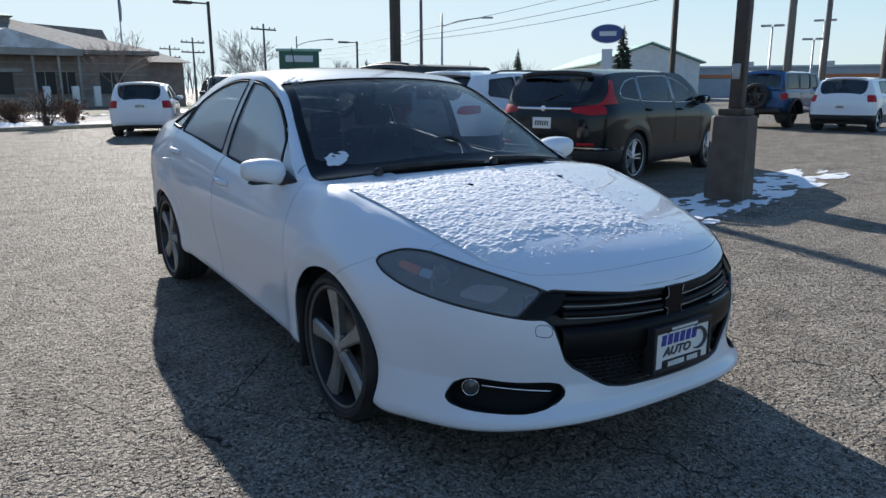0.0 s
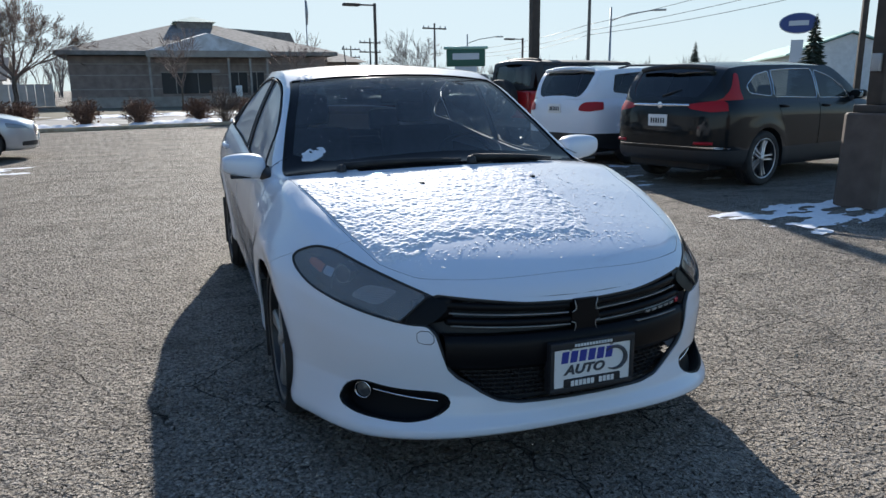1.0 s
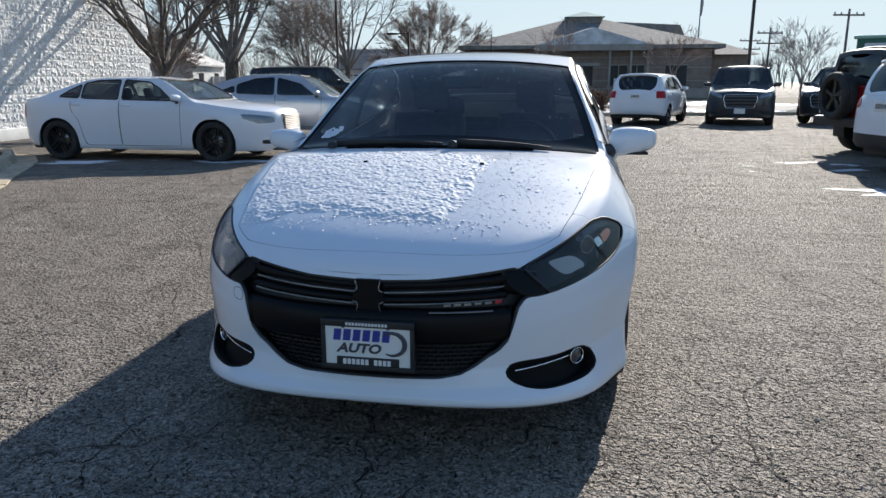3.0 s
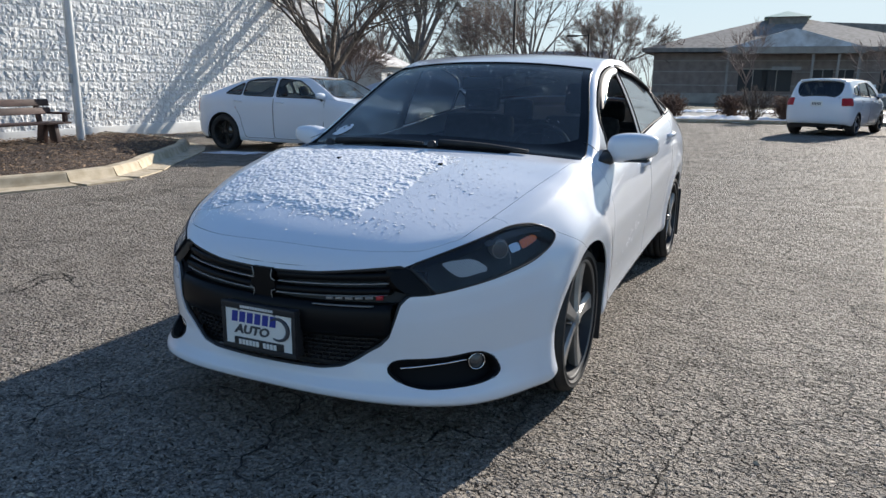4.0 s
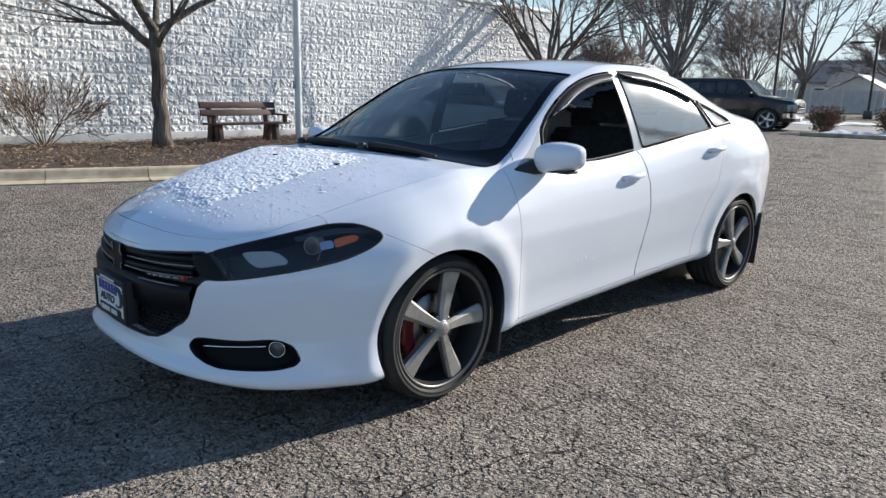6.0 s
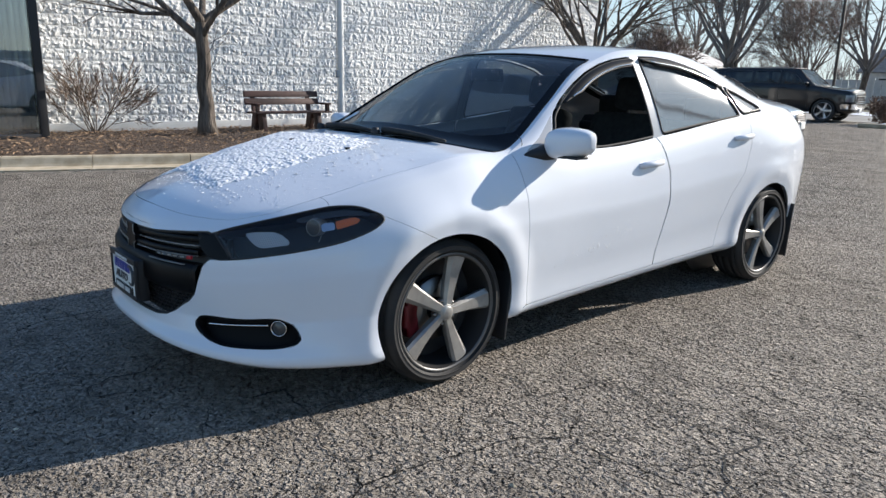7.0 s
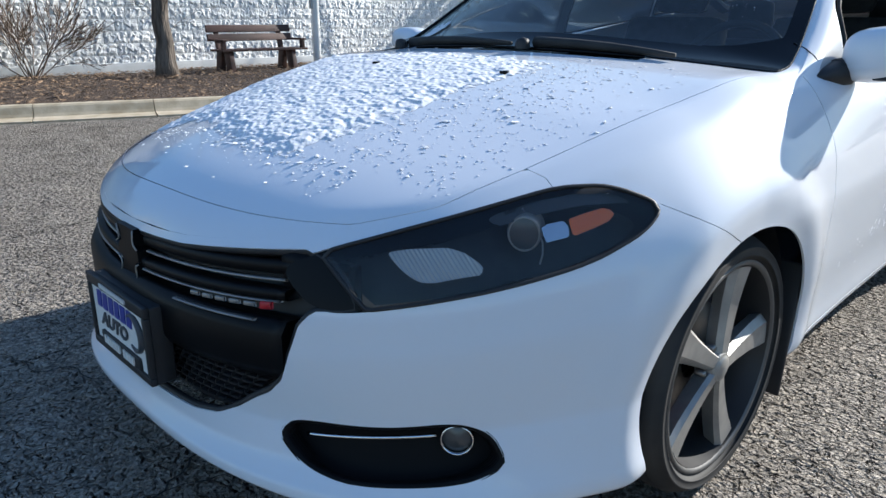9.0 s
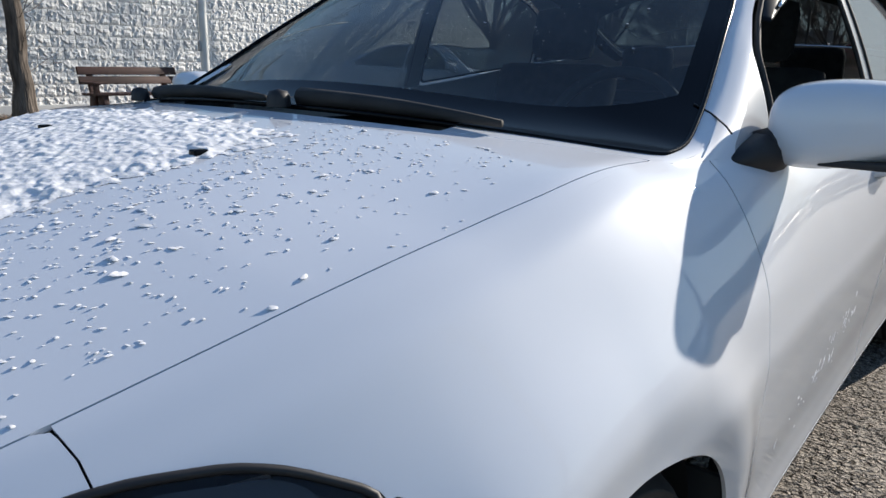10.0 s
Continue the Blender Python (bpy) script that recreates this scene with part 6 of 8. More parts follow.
# ---- the lot, its wall and planting bed, and the distance ----
def asphalt():
    m = material("worn_asphalt", (0.11, 0.105, 0.1), 0.9)
    t, b = nodes(m)
    co = t.nodes.new("ShaderNodeTexCoord")

    def tex(kind, scale, **kw):
        n = t.nodes.new(kind)
        n.inputs["Scale"].default_value = scale
        for k, v in kw.items():
            if k in ("feature", "distance"):
                n.feature = v
            else:
                n.inputs[k].default_value = v
        t.links.new(co.outputs["Object"], n.inputs["Vector"])
        return n

    def ramp(src, lo, hi, a=0.0, c=1.0):
        r = t.nodes.new("ShaderNodeMapRange")
        r.inputs["From Min"].default_value, r.inputs["From Max"].default_value = lo, hi
        r.inputs["To Min"].default_value, r.inputs["To Max"].default_value = a, c
        t.links.new(src, r.inputs["Value"])
        return r.outputs["Result"]

    def mix(fac, a, c):
        x = t.nodes.new("ShaderNodeMix")
        x.data_type = "RGBA"
        t.links.new(fac, x.inputs["Factor"])
        for socket, value in ((x.inputs["A"], a), (x.inputs["B"], c)):
            if isinstance(value, tuple):
                socket.default_value = (*value, 1)
            else:
                t.links.new(value, socket)
        return x.outputs["Result"]

    def crack(scale, width, seed, part_of):
        """Thin crooked lines where cells of a bent pattern meet, here and there only."""
        bend = tex("ShaderNodeTexNoise", scale * 2.6, Detail=6.0, Roughness=0.7)
        mv = t.nodes.new("ShaderNodeVectorMath")
        mv.operation = "MULTIPLY_ADD"
        mv.inputs[1].default_value = (0.16 / scale,) * 3
        t.links.new(bend.outputs["Color"], mv.inputs[0])
        t.links.new(co.outputs["Object"], mv.inputs[2])
        cells = tex("ShaderNodeTexVoronoi", scale, feature="DISTANCE_TO_EDGE")
        t.links.new(mv.outputs["Vector"], cells.inputs["Vector"])
        line = ramp(cells.outputs["Distance"], width * 0.4, width, 1.0, 0.0)
        where = tex("ShaderNodeTexNoise", scale * 0.55 + seed, Detail=2.0)
        some = ramp(where.outputs["Fac"], part_of, part_of + 0.06)
        x = t.nodes.new("ShaderNodeMath")
        x.operation = "MULTIPLY"
        t.links.new(line, x.inputs[0])
        t.links.new(some, x.inputs[1])
        return x.outputs["Value"]

    grit = tex("ShaderNodeTexNoise", 30.0, Detail=5.0, Roughness=0.65)
    jog = t.nodes.new("ShaderNodeVectorMath")
    jog.operation = "MULTIPLY_ADD"
    jog.inputs[1].default_value = (0.012,) * 3
    soft_ = tex("ShaderNodeTexNoise", 60.0, Detail=1.0)
    t.links.new(soft_.outputs["Color"], jog.inputs[0])
    t.links.new(co.outputs["Object"], jog.inputs[2])
    stones = tex("ShaderNodeTexVoronoi", 62.0, Randomness=1.0)
    t.links.new(jog.outputs["Vector"], stones.inputs["Vector"])
    chips_ = tex("ShaderNodeTexVoronoi", 165.0, Randomness=1.0)
    t.links.new(jog.outputs["Vector"], chips_.inputs["Vector"])
    sep = t.nodes.new("ShaderNodeSeparateColor")
    t.links.new(stones.outputs["Color"], sep.inputs["Color"])
    base = mix(ramp(sep.outputs["Blue"], 0.0, 1.0), (0.255, 0.228, 0.196), (0.45, 0.402, 0.345))
    base = mix(ramp(grit.outputs["Fac"], 0.36, 0.64, 0.0, 0.55), base, (0.45, 0.397, 0.335))
    base = mix(ramp(sep.outputs["Red"], 0.84, 0.98, 0.0, 0.7), base, (0.55, 0.49, 0.42))
    base = mix(ramp(sep.outputs["Green"], 0.74, 0.92, 0.0, 0.6), base, (0.085, 0.077, 0.068))
    base = mix(ramp(stones.outputs["Distance"], 0.40, 0.68, 0.0, 0.55), base, (0.070, 0.062, 0.054))
    stains = tex("ShaderNodeTexNoise", 0.4, Detail=6.0, Roughness=0.65)
    base = mix(ramp(stains.outputs["Fac"], 0.48, 0.64, 0.0, 0.45), base, (0.31, 0.27, 0.225))
    dark = tex("ShaderNodeTexNoise", 1.7, Detail=7.0, Roughness=0.7)
    base = mix(ramp(dark.outputs["Fac"], 0.50, 0.70, 0.0, 0.55), base, (0.06, 0.053, 0.046))
    blotch = tex("ShaderNodeTexNoise", 4.5, Detail=5.0, Roughness=0.7)
    base = mix(ramp(blotch.outputs["Fac"], 0.55, 0.68, 0.0, 0.5), base, (0.085, 0.075, 0.064))
    base = mix(ramp(blotch.outputs["Fac"], 0.46, 0.36, 0.0, 0.40), base, (0.43, 0.38, 0.315))
    lines = t.nodes.new("ShaderNodeMapping")
    lines.inputs["Rotation"].default_value = (0, 0, radians(-14))
    lines.inputs["Scale"].default_value = (0.35, 3.2, 1)
    t.links.new(co.outputs["Object"], lines.inputs["Vector"])
    streak = tex("ShaderNodeTexNoise", 1.0, Detail=6.0, Roughness=0.6)
    t.links.new(lines.outputs["Vector"], streak.inputs["Vector"])
    base = mix(ramp(streak.outputs["Fac"], 0.56, 0.70, 0.0, 0.65), base, (0.43, 0.38, 0.32))
    c1, c2 = crack(1.15, 0.0060, 0.3, 0.53), crack(3.3, 0.0100, 0.9, 0.58)
    base = mix(c1, base, (0.014, 0.013, 0.012))
    base = mix(c2, base, (0.018, 0.017, 0.016))
    t.links.new(base, b.inputs["Base Color"])
    b.inputs["Specular IOR Level"].default_value = 0.12
    b.inputs["Roughness"].default_value = 0.75
    lumps = tex("ShaderNodeTexNoise", 7.0, Detail=0.0)

    def relief(height, distance, under=None, strength=1.0):
        bp = t.nodes.new("ShaderNodeBump")
        bp.inputs["Strength"].default_value, bp.inputs["Distance"].default_value = strength, distance
        t.links.new(height, bp.inputs["Height"])
        if under is not None:
            t.links.new(under, bp.inputs["Normal"])
        return bp.outputs["Normal"]

    n = relief(lumps.outputs["Fac"], 0.03)
    n = relief(tex("ShaderNodeTexNoise", 17.0, Detail=1.0).outputs["Fac"], 0.05, n)
    n = relief(ramp(tex("ShaderNodeTexNoise", 38.0, Detail=1.0).outputs["Fac"], 0.25, 0.60), 0.030, n)
    n = relief(ramp(stones.outputs["Distance"], 0.05, 0.65, 1.0, 0.0), 0.011, n)
    n = relief(ramp(chips_.outputs["Distance"], 0.05, 0.75, 1.0, 0.0), 0.003, n)
    t.links.new(n, b.inputs["Normal"])
    return m


M_ASPHALT = asphalt()
M_CRACK = material("crack_tar", (0.018, 0.017, 0.016), 0.9)
M_BLOCK = mottled(material("white_painted_split_block", (0.74, 0.74, 0.73), 0.75), (0.66, 0.66, 0.65), (0.80, 0.80, 0.79), 9, bump=0.6, bump_scale=38, bump_dist=0.014)
M_CONC = mottled(material("weathered_kerb_concrete", (0.45, 0.37, 0.26), 0.85), (0.37, 0.30, 0.20), (0.53, 0.45, 0.33), 6, bump=0.4, bump_scale=50, bump_dist=0.004)
M_MULCH = mottled(material("brown_mulch", (0.06, 0.04, 0.028), 0.95), (0.035, 0.024, 0.018), (0.11, 0.07, 0.045), 40, bump=1.0, bump_scale=60, bump_dist=0.03)
M_CHIP = mottled(material("mulch_chips", (0.2, 0.12, 0.07), 0.9), (0.07, 0.042, 0.026), (0.36, 0.235, 0.14), 7)
M_BENCH = mottled(material("red_brown_stained_wood", (0.06, 0.024, 0.018), 0.6), (0.036, 0.015, 0.011), (0.085, 0.035, 0.025), 8, stretch=(1, 0.15, 1), bump=0.3, bump_scale=60, bump_dist=0.003)
M_BARK = mottled(material("grey_brown_bark", (0.10, 0.08, 0.065), 0.95), (0.055, 0.043, 0.035), (0.17, 0.14, 0.115), 14, stretch=(1, 1, 0.2), bump=1.0, bump_scale=22, bump_dist=0.03)
M_TWIG = material("brown_twigs", (0.085, 0.062, 0.05), 0.9)
M_TWIGRED = material("red_brown_twigs", (0.12, 0.07, 0.05), 0.9)
M_TAN = mottled(material("tan_brown_stems", (0.17, 0.125, 0.095), 0.9), (0.11, 0.08, 0.06), (0.24, 0.18, 0.14), 6)
# twig colour paled to stand in for haze over the distance
M_TWIGHAZE = material("haze_paled_twigs", (0.20, 0.15, 0.13), 0.9)
M_DRYLEAF = material("dry_leaves", (0.13, 0.07, 0.042), 0.9)
M_POLEWHITE = mottled(material("white_pole_paint", (0.72, 0.72, 0.70), 0.4), (0.68, 0.68, 0.66), (0.76, 0.76, 0.74), 5)
M_POST = mottled(material("dark_brown_post_paint", (0.045, 0.034, 0.028), 0.6), (0.035, 0.027, 0.022), (0.06, 0.045, 0.037), 6)
M_POSTBASE = mottled(material("brown_painted_concrete", (0.10, 0.075, 0.062), 0.8), (0.085, 0.064, 0.053), (0.125, 0.095, 0.078), 5, bump=0.3, bump_scale=30, bump_dist=0.004)
M_WOODPOLE = mottled(material("weathered_pole_wood", (0.16, 0.14, 0.12), 0.9), (0.12, 0.105, 0.09), (0.2, 0.175, 0.15), 4, stretch=(1, 1, 0.1))
M_GALV = material("galvanised_steel", (0.35, 0.36, 0.37), 0.45, 0.7)
# brick and stone band made paler to carry the haze before the office
M_BRICK = mottled(material("haze_paled_brown_brick", (0.25, 0.195, 0.17), 0.9), (0.21, 0.16, 0.14), (0.29, 0.23, 0.20), 2)
M_BAND = mottled(material("haze_paled_stone_band", (0.33, 0.295, 0.265), 0.8), (0.28, 0.25, 0.225), (0.38, 0.34, 0.30), 1.5)
M_SHINGLE = mottled(material("grey_brown_shingles", (0.22, 0.20, 0.185), 0.9), (0.18, 0.165, 0.15), (0.27, 0.25, 0.23), 3)
M_ROOFSNOW = mottled(material("thin_roof_snow", (0.55, 0.54, 0.54), 0.8), (0.42, 0.40, 0.39), (0.68, 0.68, 0.69), 1.5)
M_COPPER = material("pale_green_metal_roof", (0.30, 0.48, 0.41), 0.6)
M_GREENSIGN = material("green_sign_panel", (0.02, 0.10, 0.07), 0.5)
M_OVAL = material("blue_oval_sign", (0.03, 0.06, 0.22), 0.4)
M_SIGNGREY = material("grey_sign_face", (0.55, 0.58, 0.62), 0.5)
M_SIDING = mottled(material("pale_siding", (0.62, 0.63, 0.63), 0.8), (0.56, 0.57, 0.57), (0.66, 0.67, 0.67), 2)
M_METALWALL = mottled(material("blue_grey_metal_wall", (0.36, 0.40, 0.44), 0.7), (0.33, 0.37, 0.41), (0.39, 0.43, 0.47), 1)
M_ORANGE = material("orange_stripe", (0.50, 0.16, 0.06), 0.6)
M_NEEDLE = mottled(material("spruce_needles", (0.035, 0.055, 0.04), 0.9), (0.025, 0.042, 0.03), (0.05, 0.075, 0.055), 5)
M_DARKGLASS = material("dark_window_glass", (0.045, 0.048, 0.052), 0.2)
M_DARKGLASS.node_tree.nodes["Principled BSDF"].inputs["Specular IOR Level"].default_value = 0.15
M_SHOPGLASS = pane("storefront_glass", (0.62, 0.68, 0.68), 0.0, 0.04, 0.25)
M_SALT = mottled(material("salt_grey_road", (0.22, 0.215, 0.205), 0.9), (0.18, 0.175, 0.165), (0.27, 0.265, 0.255), 0.8)
M_LAWN = mottled(material("winter_lawn", (0.10, 0.09, 0.055), 0.95), (0.08, 0.075, 0.045), (0.13, 0.115, 0.075), 2)
# far trees and woods: distance haze is mixed into this paler colour
M_FARWOOD = mottled(material("haze_paled_woods", (0.20, 0.185, 0.18), 0.95), (0.17, 0.155, 0.15), (0.24, 0.22, 0.21), 0.6)

ground = part("ground", ([(-900, -900, 0), (900, -900, 0), (900, 900, 0), (-900, 900, 0)], [(0, 1, 2, 3)]), M_ASPHALT, None, smooth=False)
tagged(ground, "worn grey asphalt car park with cracks", "asphalt", kind="structure")


def wander(x, y, heading, length, step=0.05, turn=0.5, seed=0):
    """A crooked line over the ground."""
    rnd = random.Random(seed)
    pts = [(x, y)]
    h = heading
    for _ in range(int(length / step)):
        h += rnd.gauss(0, turn) * 0.6
        h += (heading - h) * 0.15
        x, y = x + math.cos(h) * step, y + math.sin(h) * step
        pts.append((x, y))
    return pts


def ribbon(pts, width, z, seed=0):
    rnd = random.Random(seed)
    v, f = [], []
    for i, (x, y) in enumerate(pts):
        a, b = pts[max(i - 1, 0)], pts[min(i + 1, len(pts) - 1)]
        d = Vector((b[0] - a[0], b[1] - a[1]))
        d = d.normalized() if d.length > 0 else Vector((1, 0))
        w = width * (0.35 + rnd.random()) * min(1.0, (min(i, len(pts) - 1 - i) + 0.3) / 4)
        v += [(x - d.y * w, y + d.x * w, z), (x + d.y * w, y - d.x * w, z)]
        if i:
            f.append((2 * i - 2, 2 * i - 1, 2 * i + 1, 2 * i))
    return v, f


# cracks round the sedan, most of them in front and on its left side
crack_meshes = []
rnd = random.Random(7)
for k in range(34):
    x, y = rnd.uniform(-3.5, 4.2), rnd.uniform(-2.6, 6.0)
    hd = rnd.choice([0.15, 1.7, 0.9, -0.7]) + rnd.gauss(0, 0.3)
    path = wander(x, y, hd, rnd.uniform(0.4, 1.6), 0.028, 1.0, seed=k)
    crack_meshes.append(ribbon(path, rnd.uniform(0.0013, 0.0026), 0.004, k))
    for q in range(rnd.randint(0, 3)):
        sx_, sy_ = path[rnd.randrange(len(path))]
        crack_meshes.append(ribbon(wander(sx_, sy_, hd + rnd.choice([-1.2, 1.2]), rnd.uniform(0.2, 0.7), 0.028, 1.0, seed=k * 9 + q), 0.0011, 0.004, k + q))
for k, (x, y, hd, ln) in enumerate([(0.9, 0.2, 0.1, 3.0), (1.35, -0.9, 1.6, 3.2), (-1.2, -1.3, 0.5, 2.6), (-0.4, -1.9, 0.2, 2.4), (-3.5, 2.2, 1.8, 7.0), (-6, 6.0, 1.75, 9.0), (3.2, 6.0, 1.6, 9.0)]):
    crack_meshes.append(ribbon(wander(x, y, hd, ln, 0.035, 1.0, seed=100 + k), 0.0032, 0.004, 100 + k))
cr = part("asphalt_cracks", join(*crack_meshes), M_CRACK, None, smooth=False)
tagged(cr, "dark branching cracks in the asphalt", "cracks", kind="stuff")


def snow_sheet(name, label, x0, x1, y0, y1, cover, height, res=0.05, turn=0.0, at=(0, 0), scale=1.2, z=0.006, seed=0.0, shape=None, amp=0.5):
    """Thin snow with ragged edges over a rectangle of ground."""
    nx, ny = max(4, int((x1 - x0) / res)), max(4, int((y1 - y0) / res))
    p = np.zeros((nx, ny, 3))
    s = np.zeros((nx, ny))
    for i in range(nx):
        for j in range(ny):
            x, y = x0 + (x1 - x0) * i / (nx - 1), y0 + (y1 - y0) * j / (ny - 1)
            e = min(i, nx - 1 - i) / nx * 4, min(j, ny - 1 - j) / ny * 4
            k = noise.fractal(Vector((x * scale * 0.55 + seed, y * scale * 1.3, seed)), 0.7, 2.1, 6) * amp + cover
            k += min(0, min(e) - 0.5) * 0.8
            if shape:
                k += shape(x, y)
            s[i, j] = k
            lump = noise.fractal(Vector((x * 4, y * 4, seed + 9)), 0.8, 2.0, 3)
            p[i, j] = (x, y, z + max(0.0, min(k, 0.5)) * height * (1 + 0.5 * lump))
    g = grid(p, flip=True)
    sv = s.reshape(-1)
    m = clip(g, lambda a: -sv)
    o = part(name, m, M_SNOW, None)
    o.matrix_basis = pose(at[0], at[1], 0, 0, 0, turn)
    return tagged(o, label, "snow", kind="stuff")


snow_sheet("snow_patch", "melting snow round the lamp post foot", -1.7, 4.2, -0.45, 0.72, 0.12, 0.03, res=0.03, turn=LOT, at=(5.6, 2.6), seed=1.0, scale=3.0, amp=0.8)
snow_sheet("snow_patch", "thin snow strips behind the crossovers", -1.0, 1.6, -1.2, 1.4, -0.34, 0.02, res=0.03, turn=LOT, at=(4.6, 5.8), seed=2.5, scale=2.8, amp=0.8)
snow_sheet("snow_patch", "thin snow strips in the aisle", -1.6, 1.4, -0.6, 0.8, -0.30, 0.02, res=0.03, turn=LOT, at=(4.3, 8.6), seed=3.5, scale=2.8, amp=0.8)
snow_sheet("snow_patch", "thin snow before the parked saloons", -1.6, 1.3, -0.7, 0.6, -0.10, 0.02, turn=8, at=(-4.6, 10.9), seed=4.4, scale=1.7)
snow_sheet("snow_patch", "thin snow beside the white saloon", -2.4, 2.4, -0.4, 0.4, -0.10, 0.02, turn=8, at=(-6.2, 7.6), seed=5.4, scale=1.7)
snow_sheet("snow_bank", "low snow bank along the kerb by the road", -4.8, 11, -1.1, 1.1, 0.28, 0.35, res=0.12, turn=LOT, at=(-1.5, 25.4), seed=6.1, scale=0.7)
snow_sheet("snow_bank", "snow on the verge beyond the road", -30, 24, -2.4, 2.4, 0.05, 0.3, res=0.3, turn=LOT, at=(-2, 37.5), seed=7.1, scale=0.4)
snow_sheet("snow_patch", "snow on the far aisle", -4, 9, -1, 1, 0.1, 0.05, res=0.12, turn=LOT, at=(24, 8.5), seed=8.1, scale=0.8)
road = part("road", box(-120, 160, -3.4, 3.4, -0.05, 0.012), M_SALT, None, smooth=False)
road.matrix_basis = pose(-2, 31.5, 0, 0, 0, LOT)
tagged(road, "salt-grey street beyond the car park", "street", kind="structure")
lawn = part("lawn", box(-140, 120, -9, 9, -0.05, 0.01), M_LAWN, None, smooth=False)
lawn.matrix_basis = pose(-2, 46, 0, 0, 0, LOT)
tagged(lawn, "brown winter lawn before the office", "lawn", kind="structure")
kerbfar = part("kerb", box(-4.8, 12, -0.09, 0.09, 0.0, 0.13, 0.02), M_CONC, None)
kerbfar.matrix_basis = pose(-1.5, 24.4, 0, 0, 0, LOT)
tagged(kerbfar, "straight concrete kerb edging the lot", "kerb", kind="structure")

# kerb of the planting bed: pieces of cast concrete that follow its bend, with joints
KERB = [(-8.9, -5.0), (-8.05, -2.0), (-7.56, -0.25), (-7.2, 0.75), (-6.80, 1.9), (-6.40, 3.2), (-6.40, 3.9), (-6.72, 4.6), (-7.15, 5.2), (-7.7, 6.15), (-8.3, 7.1), (-9.0, 7.9), (-10.2, 8.3), (-11.9, 8.4)]
bed_kerb = new("kerb")
tagged(bed_kerb, "tan concrete kerb with gutter round the planting bed", "kerb", kind="structure")


def kerb_piece(a, b):
    d = Vector((b[0] - a[0], b[1] - a[1]))
    ln = d.length - 0.008
    prof = [(0.34, 0.0), (0.34, 0.02), (0.05, 0.028), (0.03, 0.06), (0.0, 0.13), (-0.02, 0.15), (-0.15, 0.15), (-0.165, 0.0)]
    v = [(0, -q, z) for q, z in prof] + [(ln, -q, z) for q, z in prof]
    n = len(prof)
    f = [(i, i + n, (i + 1) % n + n, (i + 1) % n) for i in range(n)] + [tuple(range(n)), tuple(reversed(range(n, 2 * n)))]
    o = part("kerb_piece", (v, f), M_CONC, bed_kerb, smooth=False)
    o.matrix_basis = Matrix.Translation((a[0], a[1], 0)) @ Euler((0, 0, math.atan2(d.y, d.x))).to_matrix().to_4x4()


for i in range(len(KERB) - 1):
    kerb_piece(KERB[i], KERB[i + 1])

WALL_X = -11.9
nb = 34
bed_pts = np.zeros((len(KERB), nb, 3))
for i, (x, y) in enumerate(KERB):
    for j in range(nb):
        k = j / (nb - 1)
        px = (x - 0.1) * (1 - k) + (WALL_X + 0.02) * k
        bed_pts[i, j] = (px, y, 0.10 + 0.07 * math.sin(k * math.pi) + 0.03 * noise.fractal(Vector((px * 1.5, y * 1.5, 0)), 1, 2, 4))
bed_fine = []
for i in range(len(KERB) - 1):
    for q in np.linspace(0, 1, 14, endpoint=False):
        r = bed_pts[i] * (1 - q) + bed_pts[i + 1] * q
        r = r.copy()
        r[:, 2] += np.array([0.02 * noise.noise(Vector((p[0] * 9, p[1] * 9, 1))) for p in r])
        bed_fine.append(r)
bed = part("planting_bed", grid(np.array(bed_fine), flip=False), M_MULCH, None)
tagged(bed, "planting bed of dark brown bark mulch", "mulch", kind="structure")


def bed_z(x, y):
    k = min(max((x + 7.0) / (WALL_X + 7.0), 0), 1)
    return 0.10 + 0.07 * math.sin(k * math.pi)


chips = []
rnd = random.Random(3)
for k in range(5200):
    y = rnd.uniform(-3.0, 8.0)
    i = min(max(int(np.searchsorted([q[1] for q in KERB], y)) - 1, 0), len(KERB) - 2)
    kx = KERB[i][0] + (KERB[i + 1][0] - KERB[i][0]) * (y - KERB[i][1]) / (KERB[i + 1][1] - KERB[i][1])
    x = rnd.uniform(WALL_X + 0.2, kx - 0.25)
    l, w = rnd.uniform(0.015, 0.05), rnd.uniform(0.006, 0.014)
    a, tl = rnd.uniform(0, 6.3), rnd.uniform(-0.5, 0.5)
    c, s = math.cos(a), math.sin(a)
    z = bed_z(x, y) + rnd.uniform(0.02, 0.05)
    q = [(-l, -w, 0), (l, -w, tl * l), (l, w, tl * l), (-l, w, 0), (0, 0, 0.008)]
    v = [(x + c * p[0] - s * p[1], y + s * p[0] + c * p[1], z + p[2]) for p in q]
    chips.append((v, [(0, 1, 4), (1, 2, 4), (2, 3, 4), (3, 0, 4)]))
ch = part("mulch_chips", join(*chips), M_CHIP, None, smooth=False)
tagged(ch, "loose bark chips and dry leaves on the bed", "bark chips", kind="stuff")


